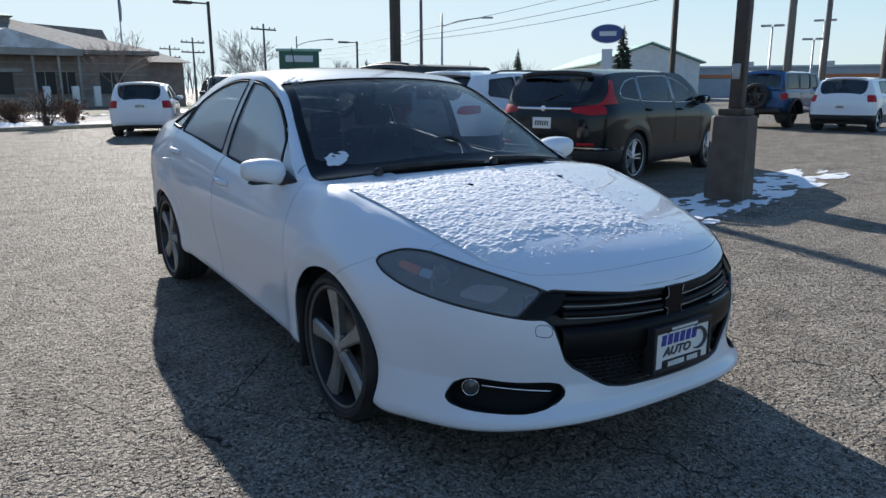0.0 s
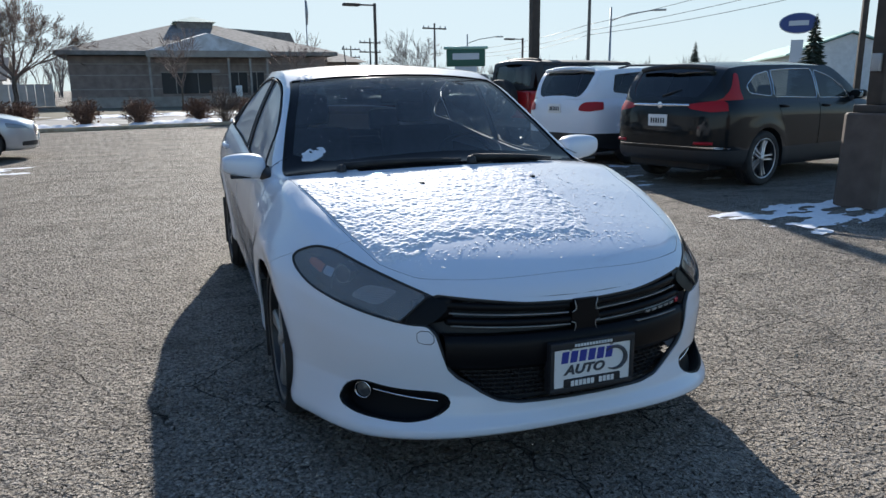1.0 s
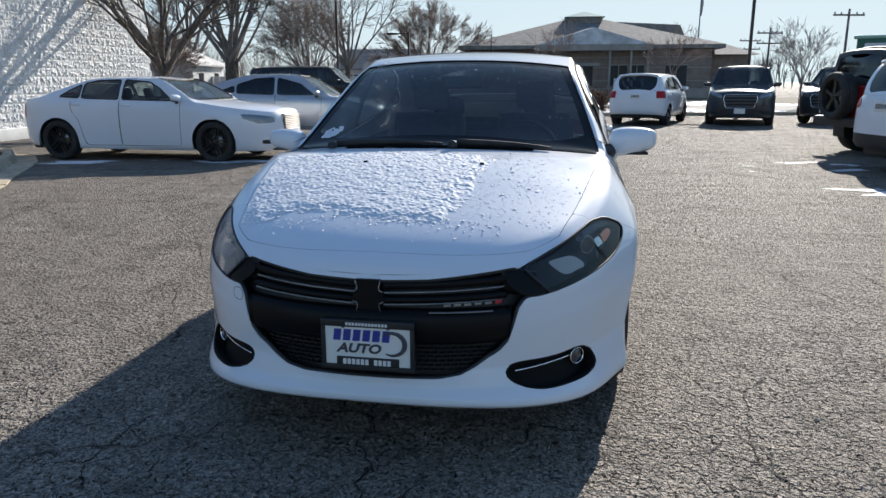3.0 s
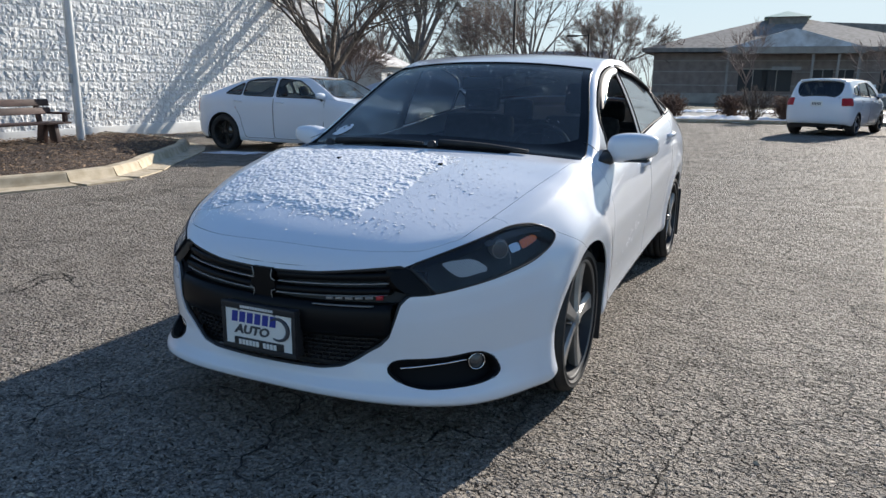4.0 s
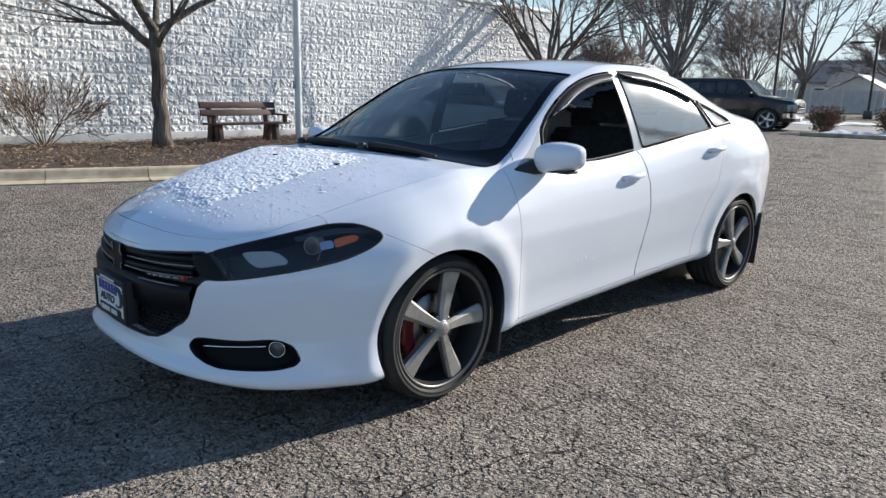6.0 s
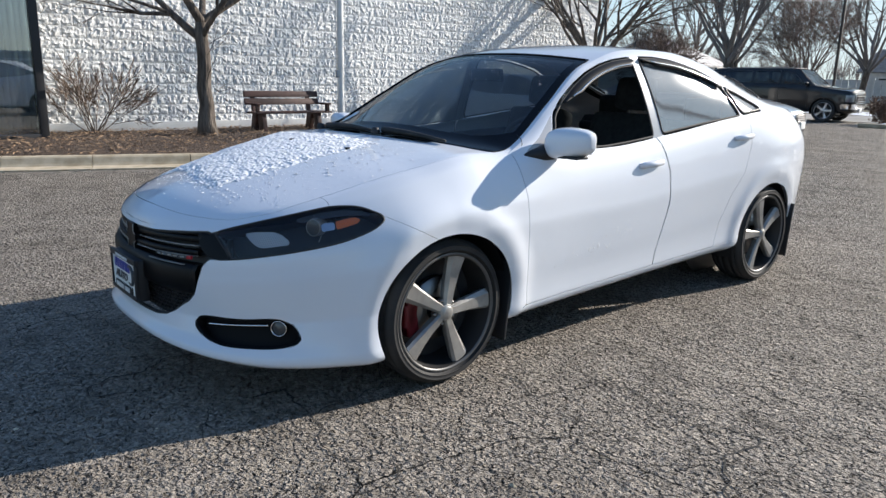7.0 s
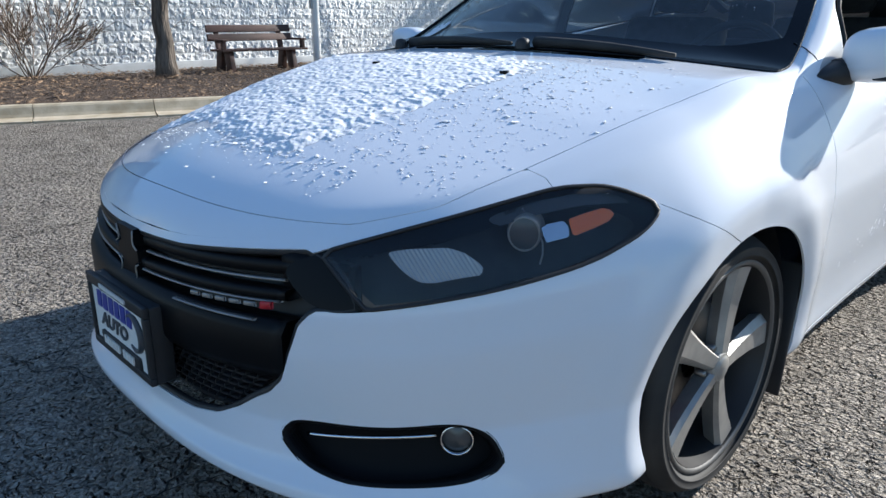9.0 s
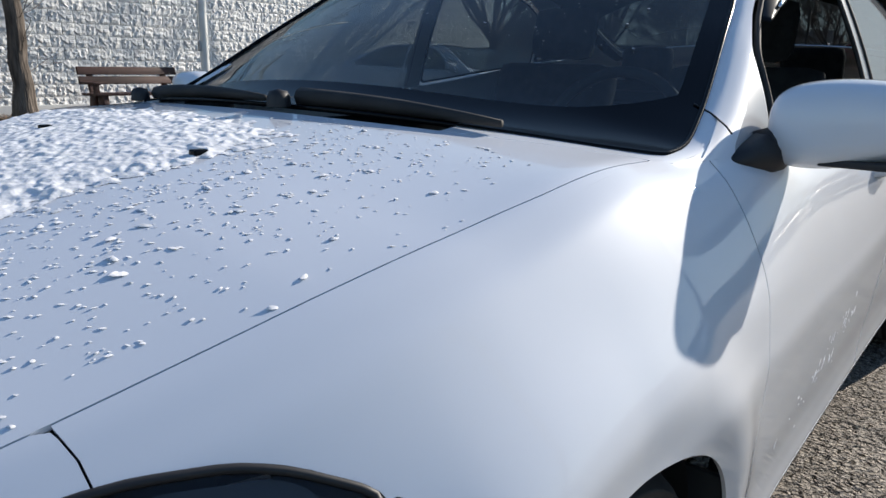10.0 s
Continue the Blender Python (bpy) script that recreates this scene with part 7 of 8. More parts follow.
# ---- split-face block wall ----
def block_mesh(seed, w=0.399, h=0.195, nx=11, nz=6, rough=0.017):
    """A split-face block lying in the y-z plane, rough face towards +x."""
    rnd = random.Random(seed)
    v, f = [], []
    for i in range(nx):
        for j in range(nz):
            edge = i in (0, nx - 1) or j in (0, nz - 1)
            x = rnd.uniform(0.007, 0.014) if edge else rnd.uniform(0.006, 0.006 + rough * 1.5)
            yy, zz = w * i / (nx - 1), h * j / (nz - 1)
            if not edge:
                yy += rnd.uniform(-0.011, 0.011)
                zz += rnd.uniform(-0.009, 0.009)
            v.append((x, yy, zz))
    for i in range(nx - 1):
        for j in range(nz - 1):
            a, b, c, d = i * nz + j, (i + 1) * nz + j, (i + 1) * nz + j + 1, i * nz + j + 1
            f += [(a, b, c), (a, c, d)] if rnd.random() < 0.5 else [(a, b, d), (b, c, d)]
    ring = [(-0.012, 0, 0), (-0.012, w, 0), (-0.012, w, h), (-0.012, 0, h)]
    n = len(v)
    v += ring
    corner = [0, (nx - 1) * nz, nx * nz - 1, nz - 1]
    for k in range(4):
        f.append((corner[k], n + k, n + (k + 1) % 4, corner[(k + 1) % 4]))
    return v, f


WALL_Y0, WALL_Y1, WALL_H = -0.2, 17.0, 3.66
wall = part("wall_west", box(WALL_X - 0.25, WALL_X - 0.008, WALL_Y0 - 9, WALL_Y1, 0.0, WALL_H), M_BLOCK, None, smooth=False)
tagged(wall, "white painted split-face concrete block wall", "wall", kind="structure")
footing = part("wall_footing", box(WALL_X - 0.004, WALL_X + 0.035, WALL_Y0, WALL_Y1, 0.0, 0.27, 0.008), M_POLEWHITE, None)
tagged(footing, "smooth pale footing strip under the blocks", "footing", kind="structure")
cap = part("wall_coping", box(WALL_X - 0.29, WALL_X + 0.045, WALL_Y0 - 9, WALL_Y1 + 0.04, WALL_H, WALL_H + 0.09, 0.01), M_POLEWHITE, None)
tagged(cap, "white metal coping on the block wall", "coping", kind="structure")

# ---- planting, furniture and posts ----
def branch(out, p, d, length, r, depth, rnd, spread, droop=0.0, seg=4, thin=0.0035):
    pts, rad = [p], [r]
    q, dd = Vector(p), Vector(d).normalized()
    for i in range(seg):
        dd = (dd + Vector((rnd.gauss(0, 0.11), rnd.gauss(0, 0.11), rnd.gauss(0.02, 0.08) - droop))).normalized()
        q = q + dd * (length / seg)
        pts.append(tuple(q))
        rad.append(max(thin, r * (1 - 0.55 * (i + 1) / seg)))
    out.append(tube(pts, rad, 6 if r > 0.03 else (4 if r > 0.012 else 3), caps=False))
    if depth == 0:
        return
    n = rnd.randint(2, 3) if depth > 1 else rnd.randint(3, 4)
    for k in range(n):
        j = rnd.randint(max(1, seg // 2), seg)
        a = rnd.uniform(0, 2 * math.pi)
        side = dd.orthogonal().normalized()
        side.rotate(Matrix.Rotation(a, 3, dd))
        nd = (dd * rnd.uniform(0.6, 1.1) + side * spread * rnd.uniform(0.5, 1.1)).normalized()
        branch(out, pts[j], nd, length * rnd.uniform(0.55, 0.8), max(thin, rad[j] * rnd.uniform(0.55, 0.8)), depth - 1, rnd, spread, droop, seg, thin)
    branch(out, pts[-1], dd, length * 0.72, rad[-1], depth - 1, rnd, spread, droop, seg, thin)


def tree(name, label, at, trunk, r, limbs, length, depth, spread, seed, lean=(0, 0), up=0.8, thin=0.004, stems=1, mat=None):
    """A bare tree: tapered trunk with flare, limbs, branches and twigs."""
    rnd = random.Random(seed)
    root = thing(name, label, "tree", pose(*at))
    tr, br = [], []
    for s in range(stems):
        off = Vector((rnd.uniform(-0.25, 0.25), rnd.uniform(-0.25, 0.25), 0)) * (0 if stems == 1 else 1)
        l = Vector((lean[0] + (rnd.uniform(-0.35, 0.35) if stems > 1 else 0), lean[1] + (rnd.uniform(-0.35, 0.35) if stems > 1 else 0), 0))
        pts = [tuple(off + l * (trunk * k) ** 1.0 * 0.4 + Vector((rnd.gauss(0, 0.012), rnd.gauss(0, 0.012), trunk * k - 0.05 * (k == 0)))) for k in np.linspace(0, 1, 8)]
        rad = [r * (1.45 if k == 0 else 1.12 if k == 1 else 1.0 - 0.035 * k) for k in range(8)]
        tr.append(tube(pts, rad, 14))
        for k in range(limbs):
            a = 2 * math.pi * k / limbs + rnd.uniform(-0.5, 0.5)
            d = Vector((math.cos(a), math.sin(a), up * rnd.uniform(0.7, 1.4)))
            branch(br, pts[-1] if k % 3 else pts[-2], d, length * rnd.uniform(0.8, 1.15), r * rnd.uniform(0.45, 0.65), depth, rnd, spread, thin=thin)
    part("trunk", join(*tr), M_BARK, root)
    part("crown", join(*br), mat or M_BARK, root, "bare branches and twigs")
    return root


def shrub(name, label, at, h, w, stems, seed, mat, leaves=0, thin=0.004, depth=2):
    rnd = random.Random(seed)
    root = thing(name, label, "shrub", pose(*at))
    out, lf = [], []
    for k in range(stems):
        a = rnd.uniform(0, 2 * math.pi)
        o = rnd.uniform(0, 0.12) * w
        d = Vector((math.cos(a) * w * rnd.uniform(0.2, 1.0), math.sin(a) * w * rnd.uniform(0.2, 1.0), h * rnd.uniform(0.8, 1.2)))
        branch(out, (math.cos(a) * o, math.sin(a) * o, -0.03), d, h * rnd.uniform(0.40, 0.55), thin * 2.2, depth, rnd, 0.55, thin=thin, seg=3)
    part("branchwork", join(*out), mat, root)
    for k in range(leaves):
        a, q = rnd.uniform(0, 6.3), rnd.random() ** 0.5
        z = rnd.uniform(0.1, 1.0)
        wid = w * (0.55 + 0.5 * math.sin(z * math.pi * 0.8))
        c = Vector((math.cos(a) * q * wid, math.sin(a) * q * wid, z * h))
        s = rnd.uniform(0.02, 0.045)
        n = Vector((rnd.gauss(0, 1), rnd.gauss(0, 1), rnd.gauss(0, 1))).normalized()
        u = n.orthogonal() * s
        v2 = n.cross(u)
        lf.append(([tuple(c - u), tuple(c - v2 * 0.5), tuple(c + u), tuple(c + v2 * 0.5)], [(0, 1, 2, 3)]))
    if lf:
        part("foliage", join(*lf), M_DRYLEAF, root, "sparse dry leaves", smooth=False)
    return root


tree("bed_tree", "bare tree with a dark leaning trunk in the mulch bed", (-9.60, 3.31, 0.14), 1.95, 0.135, 5, 1.5, 4, 0.6, 11, lean=(0.05, -0.05), up=0.75)
bed_tree = bpy.data.objects["bed_tree"]
rnd = random.Random(77)
for k in range(9):
    z0, a = rnd.uniform(0.5, 1.7), rnd.uniform(0, 6.3)
    d = Vector((math.cos(a), math.sin(a), rnd.uniform(0.3, 0.9)))
    twig = []
    branch(twig, (0.10 * math.cos(a), 0.10 * math.sin(a), z0), d, rnd.uniform(0.25, 0.5), 0.006, 1, rnd, 0.5, thin=0.003, seg=4)
    part("shoot", join(*twig), M_BARK, bed_tree)
tuft = []
for k in range(160):
    a, r_ = rnd.uniform(0, 6.3), abs(rnd.gauss(0, 0.16))
    x0, y0 = -9.55 + r_ * math.cos(a), 3.06 + r_ * math.sin(a)
    ln = rnd.uniform(0.08, 0.2)
    tuft.append(tube([(x0, y0, 0.13), (x0 + ln * 0.4 * math.cos(a), y0 + ln * 0.4 * math.sin(a), 0.13 + ln * 0.5), (x0 + ln * math.cos(a), y0 + ln * math.sin(a), 0.15 + ln * 0.35)], [0.004, 0.003, 0.001], 3, caps=False))
tagged(part("dry_grass", join(*tuft), M_TAN, None), "tuft of dry tan grass at the tree foot", "grass", kind="stuff")
fan = thing("bare_shrub", "leafless shrub of many tan stems by the wall", "shrub", pose(-11.0, 1.80, 0.13))
rnd = random.Random(5)
for k in range(11):
    a = -0.85 + 1.7 * k / 10 + rnd.gauss(0, 0.06)
    stem = []
    branch(stem, (rnd.gauss(0, 0.05), 0.05 * a, -0.03), (rnd.gauss(0.1, 0.25), math.sin(a), math.cos(a) * 1.05), rnd.uniform(0.50, 0.62), 0.014, 3, rnd, 0.46, thin=0.0048, seg=4)
    part("stem", join(*stem), M_TAN, fan)
tree("wall_tree", "bare tree with several trunks past the wall", (-9.9, 14.6, 0), 1.7, 0.125, 4, 2.2, 4, 0.5, 21, up=1.3, stems=3)
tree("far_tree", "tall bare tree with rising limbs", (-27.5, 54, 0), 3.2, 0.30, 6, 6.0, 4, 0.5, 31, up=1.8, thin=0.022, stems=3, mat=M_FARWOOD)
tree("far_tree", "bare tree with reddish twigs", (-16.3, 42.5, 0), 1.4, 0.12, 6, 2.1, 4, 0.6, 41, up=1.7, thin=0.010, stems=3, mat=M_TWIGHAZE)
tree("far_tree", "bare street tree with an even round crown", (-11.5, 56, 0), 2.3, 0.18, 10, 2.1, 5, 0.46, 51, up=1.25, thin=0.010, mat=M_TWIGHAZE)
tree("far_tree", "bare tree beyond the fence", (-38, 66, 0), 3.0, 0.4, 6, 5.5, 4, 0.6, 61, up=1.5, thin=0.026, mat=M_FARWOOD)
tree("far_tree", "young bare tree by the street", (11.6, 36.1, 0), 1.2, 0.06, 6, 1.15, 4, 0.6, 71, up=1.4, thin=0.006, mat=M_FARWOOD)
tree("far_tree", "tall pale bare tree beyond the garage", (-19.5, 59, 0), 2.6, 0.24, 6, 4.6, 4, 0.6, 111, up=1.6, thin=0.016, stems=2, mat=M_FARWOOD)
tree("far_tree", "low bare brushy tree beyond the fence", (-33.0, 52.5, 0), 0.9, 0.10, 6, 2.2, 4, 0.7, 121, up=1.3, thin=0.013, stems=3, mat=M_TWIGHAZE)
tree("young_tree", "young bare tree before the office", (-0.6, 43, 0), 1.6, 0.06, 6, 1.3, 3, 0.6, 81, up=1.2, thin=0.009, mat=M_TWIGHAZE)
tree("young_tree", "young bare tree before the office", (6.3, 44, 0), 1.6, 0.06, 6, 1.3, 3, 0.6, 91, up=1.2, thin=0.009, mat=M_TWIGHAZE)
for k, (x, y) in enumerate([(-6.15, 25.45), (-4.2, 25.95), (-2.4, 26.4), (-0.25, 26.95), (1.6, 27.3)]):
    tagged(shrub("hedge_shrub", "red-brown winter shrub in the snowy verge", (x, y, 0.0), 0.95, 0.62, 40, 200 + k, M_TWIGRED, 520, 0.008, 2), group="shrubs along the street")
x, y = in_lot(4.0, 25.5, 0, 0)
shrub("hedge_shrub", "low dark shrub beside the hatchback", (x - 3.4, y - 0.3, 0), 1.2, 0.6, 22, 301, M_TWIG, 60, 0.008, 2)

# bench: two back boards, seat boards, splayed wooden legs and arm rests
bench = thing("garden_bench", "red-brown stained wooden bench on the mulch", "bench", pose(-10.12, 4.38, 0.11, 0, 0, 2))
BL = 1.66
for z, x in ((0.745, -0.245), (0.60, -0.21)):
    part("back_board", moved(box(-0.02, 0.02, 0, BL, -0.055, 0.065, 0.006), Matrix.Translation((x, 0, z)) @ Euler((0, radians(-12), 0)).to_matrix().to_4x4()), M_BENCH, bench)
for x in (-0.13, 0.02, 0.17):
    part("seat_board", box(x - 0.065, x + 0.065, 0.02, BL + 0.06, 0.385, 0.42, 0.006), M_BENCH, bench)
for y in (0.20, BL - 0.22):
    part("leg", moved(box(-0.085, 0.085, -0.045, 0.045, -0.02, 0.40, 0.008), Matrix.Translation((0.16, y, 0)) @ Euler((0, radians(-10), 0)).to_matrix().to_4x4()), M_BENCH, bench)
    part("leg", moved(box(-0.085, 0.085, -0.045, 0.045, -0.02, 0.42, 0.008), Matrix.Translation((-0.22, y, 0)) @ Euler((0, radians(12), 0)).to_matrix().to_4x4()), M_BENCH, bench)
    part("back_post", moved(box(-0.03, 0.03, -0.04, 0.04, 0.34, 0.82, 0.006), Matrix.Translation((-0.13, y, 0)) @ Euler((0, radians(-12), 0)).to_matrix().to_4x4()), M_BENCH, bench)
for y in (0.06, BL - 0.03):
    part("arm_rest", box(-0.19, 0.26, y - 0.05, y + 0.05, 0.55, 0.585, 0.006), M_BENCH, bench)
    part("arm_post", box(0.15, 0.22, y - 0.035, y + 0.035, 0.40, 0.55, 0.006), M_BENCH, bench)

# white flag pole by the wall
fp = thing("flag_pole", "white painted metal pole with a rope cleat", "pole", pose(-10.28, 6.53, 0.10))
part("shaft", lathe([(0.0, 0.075), (3.0, 0.068), (7.5, 0.045), (7.5, 0.0)], 20, "z"), M_POLEWHITE, fp)
part("base_flange", lathe([(0.0, 0.0), (0.0, 0.19), (0.02, 0.18), (0.03, 0.10), (0.05, 0.08)], 24, "z"), M_POLEWHITE, fp)
part("cleat", box(-0.03, 0.03, -0.11, -0.065, 1.10, 1.26, 0.008), M_GALV, fp)
part("rope", tube([(0.0, -0.095, 1.2), (0.0, -0.10, 2.5), (0.0, -0.085, 5.0), (0.0, -0.07, 7.3)], 0.006, 5), M_GALV, fp)

# glazed entrance at the end of the wall
ent = thing("glazed_entrance", "dark metal framed glass entrance beside the wall", "storefront", pose(-10.05, 0.85, 0.0))
for y in (-0.06, -1.3, -2.6, -3.9):
    part("mullion", box(-0.07, 0.07, y - 0.06, y + 0.06, 0.12, 3.6, 0.006), M_BLACK, ent)
for z in (0.12, 2.4, 3.5):
    part("transom", box(-0.065, 0.065, -3.9, 0.0, z, z + 0.11, 0.006), M_BLACK, ent)
for y in (-1.24, -2.54, -3.84):
    part("pane", box(-0.006, 0.006, y, y + 1.12, 0.23, 3.5), M_SHOPGLASS, ent, smooth=False)
part("side_pane", box(-1.85, -0.07, -0.10, -0.08, 0.2, 3.6), M_SHOPGLASS, ent, smooth=False)
part("side_frame", join(box(-1.85, -0.07, -0.12, -0.0, 0.12, 0.22), box(-1.85, -0.07, -0.12, 0.0, 3.5, 3.6)), M_BLACK, ent, smooth=False)
part("inner_wall", box(-1.75, -1.6, -4.2, -0.3, 0.1, 3.6), M_CONC, ent, smooth=False)
part("roof_slab", box(-1.85, 0.2, -4.2, 0.02, 3.6, 3.9, 0.01), M_BLACK, ent)
for k in range(7):
    part("blind", tube([(-0.22 - 0.03 * (k % 2), -0.16 - 0.085 * k, 0.3), (-0.22, -0.16 - 0.085 * k, 3.3)], 0.046, 8), M_POLEWHITE, ent, "pale hanging blind")

# square lamp post on its brown concrete foot
lp = thing("lamp_post", "dark brown square lamp post on a concrete foot", "lamp post", pose(5.72, 2.74, 0, 0, 0, LOT))
foot = []
for z, w in ((0.0, 0.225), (0.02, 0.23), (0.98, 0.215), (1.0, 0.20)):
    c = 0.05
    foot.append([(w, -w + c, z), (w, w - c, z), (w - c, w, z), (-w + c, w, z), (-w, w - c, z), (-w, -w + c, z), (-w + c, -w, z), (w - c, -w, z)])
fv = [p for r in foot for p in r]
ff = [(i * 8 + j, i * 8 + (j + 1) % 8, (i + 1) * 8 + (j + 1) % 8, (i + 1) * 8 + j) for i in range(3) for j in range(8)] + [tuple(range(24, 32))]
part("foot", (fv, ff), M_POSTBASE, lp, smooth=False)
part("base_cover", box(-0.12, 0.19, -0.16, 0.16, 1.0, 1.08, 0.01), M_POST, lp)
part("shaft", box(-0.035, 0.115, -0.075, 0.075, 1.08, 8.2, 0.012), M_POST, lp)
part("junction_box", box(-0.085, -0.036, -0.045, 0.045, 1.42, 1.60, 0.006), M_GALV, lp)
part("lamp_head", join(box(-0.9, -0.25, -0.2, 0.2, 8.0, 8.18, 0.03), box(0.25, 0.9, -0.2, 0.2, 8.0, 8.18, 0.03), box(-0.3, 0.3, -0.05, 0.05, 8.05, 8.13, 0.01)), M_POST, lp)


def lot_lamp(at, h, w, heading=0, label="dark brown lot lamp post"):
    o = thing("lamp_post", label, "lamp post", pose(at[0], at[1], 0, 0, 0, heading), "lamp posts of the lot")
    part("shaft", box(-w, w, -w, w, 0.5, h, 0.01), M_POST, o)
    part("foot", lathe([(0, 0.0), (0, 0.25), (0.5, 0.25), (0.52, 0.0)], 16, "z"), M_POSTBASE, o)
    part("arm", box(-0.9, 0, -0.03, 0.03, h - 0.12, h - 0.06), M_POST, o)
    part("lamp_head", box(-1.5, -0.75, -0.16, 0.16, h - 0.16, h - 0.04, 0.02), M_POST, o)


lot_lamp((6.7, 12.4), 9.0, 0.095, 90)
lot_lamp((7.8, 30.3), 5.0, 0.055, 8, "thin dark lamp post at the lot's edge")
lot_lamp((-13.2, 38.5), 9.5, 0.06, 0, "thin dark lamp post by the street")
lot_lamp((-10.9, 47), 4.6, 0.06, 0, "short lamp post by the street")
lot_lamp((22.6, 45.0), 4.55, 0.055, 8, "short dark lamp post across the street")
lot_lamp((21.5, 16.4), 11, 0.09, 60)
lot_lamp((31.0, 13.0), 12, 0.10, 60)


def twin_lamp(at, h):
    """A slim post with two lamp heads on one cross arm."""
    o = thing("twin_lamp", "pale slim post with two lamp heads", "lamp post", pose(at[0], at[1], 0, 0, 0, -60), "lamps of the next lot")
    part("shaft", lathe([(0, 0.09), (h, 0.06), (h, 0)], 10, "z"), M_GALV, o)
    for k in (-1, 1):
        part("lamp_head", box(min(k * 0.08, k * 0.8), max(k * 0.08, k * 0.8), -0.16, 0.16, h - 0.02, h + 0.13, 0.03), M_GALV, o)


for at_, h_ in (((48.6, 29.4), 5.6), ((52.0, 28.1), 4.7), ((55.6, 29.4), 6.3)):
    twin_lamp(at_, h_)


def utility_pole(at, h, r=0.15, arms=1, turn=0, lamp=0.0, mat=None, label="weathered wooden utility pole"):
    o = thing("utility_pole", label, "pole", pose(at[0], at[1], 0, 0, 0, turn), "utility poles along the street")
    part("shaft", lathe([(0, r), (h, r * 0.62), (h, 0)], 12, "z"), mat or M_WOODPOLE, o)
    for k in range(arms):
        part("cross_arm", box(-1.2, 1.2, -0.06, 0.06, h - 0.5 - k * 0.9, h - 0.38 - k * 0.9), M_WOODPOLE, o)
        for x in (-1.1, -0.6, 0.6, 1.1):
            part("insulator", moved(lathe([(0, 0.05), (0.14, 0.06), (0.16, 0.0)], 8, "z"), Matrix.Translation((x, 0, h - 0.38 - k * 0.9))), M_GALV, o)
    if lamp:
        part("lamp_arm", tube([(0, 0, h - 0.9), (lamp * 0.4, 0, h - 0.5), (lamp, 0, h - 0.25)], 0.04, 6), M_GALV, o)
        part("lamp_head", box(lamp - 0.1 if lamp > 0 else lamp - 0.7, lamp + 0.7 if lamp > 0 else lamp + 0.1, -0.12, 0.12, h - 0.33, h - 0.2, 0.03), M_GALV, o)
    return o


utility_pole((20.3, 57.2), 6.5, 0.12, 1, 14)
utility_pole((17.8, 69.4), 6.0, 0.12, 2, 14)
utility_pole((19.4, 84.6), 6.1, 0.12, 2, 14)
utility_pole((26.9, 43.2), 12.0, 0.14, 0, 14)
utility_pole((28.1, 42.3), 6.5, 0.10, 0, -30, 3.0, M_GALV, "steel street lamp with a long arm")
utility_pole((27.8, 68.2), 6.4, 0.10, 0, -20, 3.0, M_GALV, "steel street lamp with a long arm")
utility_pole((33.9, 19.1), 14.0, 0.22, 0, 14)
utility_pole((43.5, 22.5), 14.0, 0.20, 0, 14)
fpo = thing("flag_mast", "thin grey flag mast by the office", "pole", pose(11.6, 69.7, 0))
part("shaft", lathe([(0, 0.08), (9.8, 0.045), (9.8, 0)], 10, "z"), M_GALV, fpo)
part("furled_flag", tube([(0.08, 0, 9.4), (0.14, 0.02, 8.3), (0.1, 0, 7.2)], [0.07, 0.11, 0.05], 8), M_GALV, fpo, "furled dull flag")


def wire(name, a, b, sag, r=0.022):
    a, b = Vector(a), Vector(b)
    pts = [tuple(a.lerp(b, k) - Vector((0, 0, sag * 4 * k * (1 - k)))) for k in np.linspace(0, 1, 16)]
    o = part(name, tube(pts, r, 5), M_BLACK, None)
    tagged(o, "black overhead cable between the poles", "cable", "overhead cables")


for z0, z1, z2, sg in ((5.4, 8.8, 4.9, 0.3), (5.0, 7.9, 4.5, 0.4), (4.7, 7.2, 4.2, 0.45)):
    wire("overhead_cable", (26.9, 43.2, z0), (33.9, 19.1, z1), sg, 0.016)
    wire("overhead_cable", (26.9, 43.2, z0), (27.8, 68.2, z2), sg, 0.016)
wire("overhead_cable", (26.9, 43.2, 9.5), (33.9, 19.1, 11.0), 0.4, 0.014)

# ---- office across the street ----
office = thing("office_building", "low brown brick office with hipped roof and cupola", "building", pose(1.4, 56.5, 0, 0, 0, 3))
OW, OD = 9.4, 7.5
part("wall", box(-OW, OW, 0, 2 * OD, 0, 3.7), M_BRICK, office, smooth=False)
part("plinth", box(-OW - 0.05, OW + 0.05, -0.05, 2 * OD, 0.0, 0.75), M_BAND, office, smooth=False)
for z in (1.3, 2.3, 3.1):
    part("stone_band", box(-OW - 0.03, OW + 0.03, -0.03, 2 * OD, z, z + 0.07), M_BAND, office, smooth=False)
e = 0.8
rv = [(-OW - e, -e, 3.75), (OW + e, -e, 3.75), (OW + e, 2 * OD + e, 3.75), (-OW - e, 2 * OD + e, 3.75), (-1.5, OD, 6.6), (1.5, OD, 6.6), (-OW - e, -e, 4.05), (OW + e, -e, 4.05), (OW + e, 2 * OD + e, 4.05), (-OW - e, 2 * OD + e, 4.05)]
roof_o = part("roof", (rv, [(0, 3, 2, 1), (0, 1, 7, 6), (1, 2, 8, 7), (2, 3, 9, 8), (3, 0, 6, 9), (6, 7, 5, 4), (7, 8, 5), (8, 9, 4, 5), (9, 6, 4)]), M_SHINGLE, office, smooth=False)
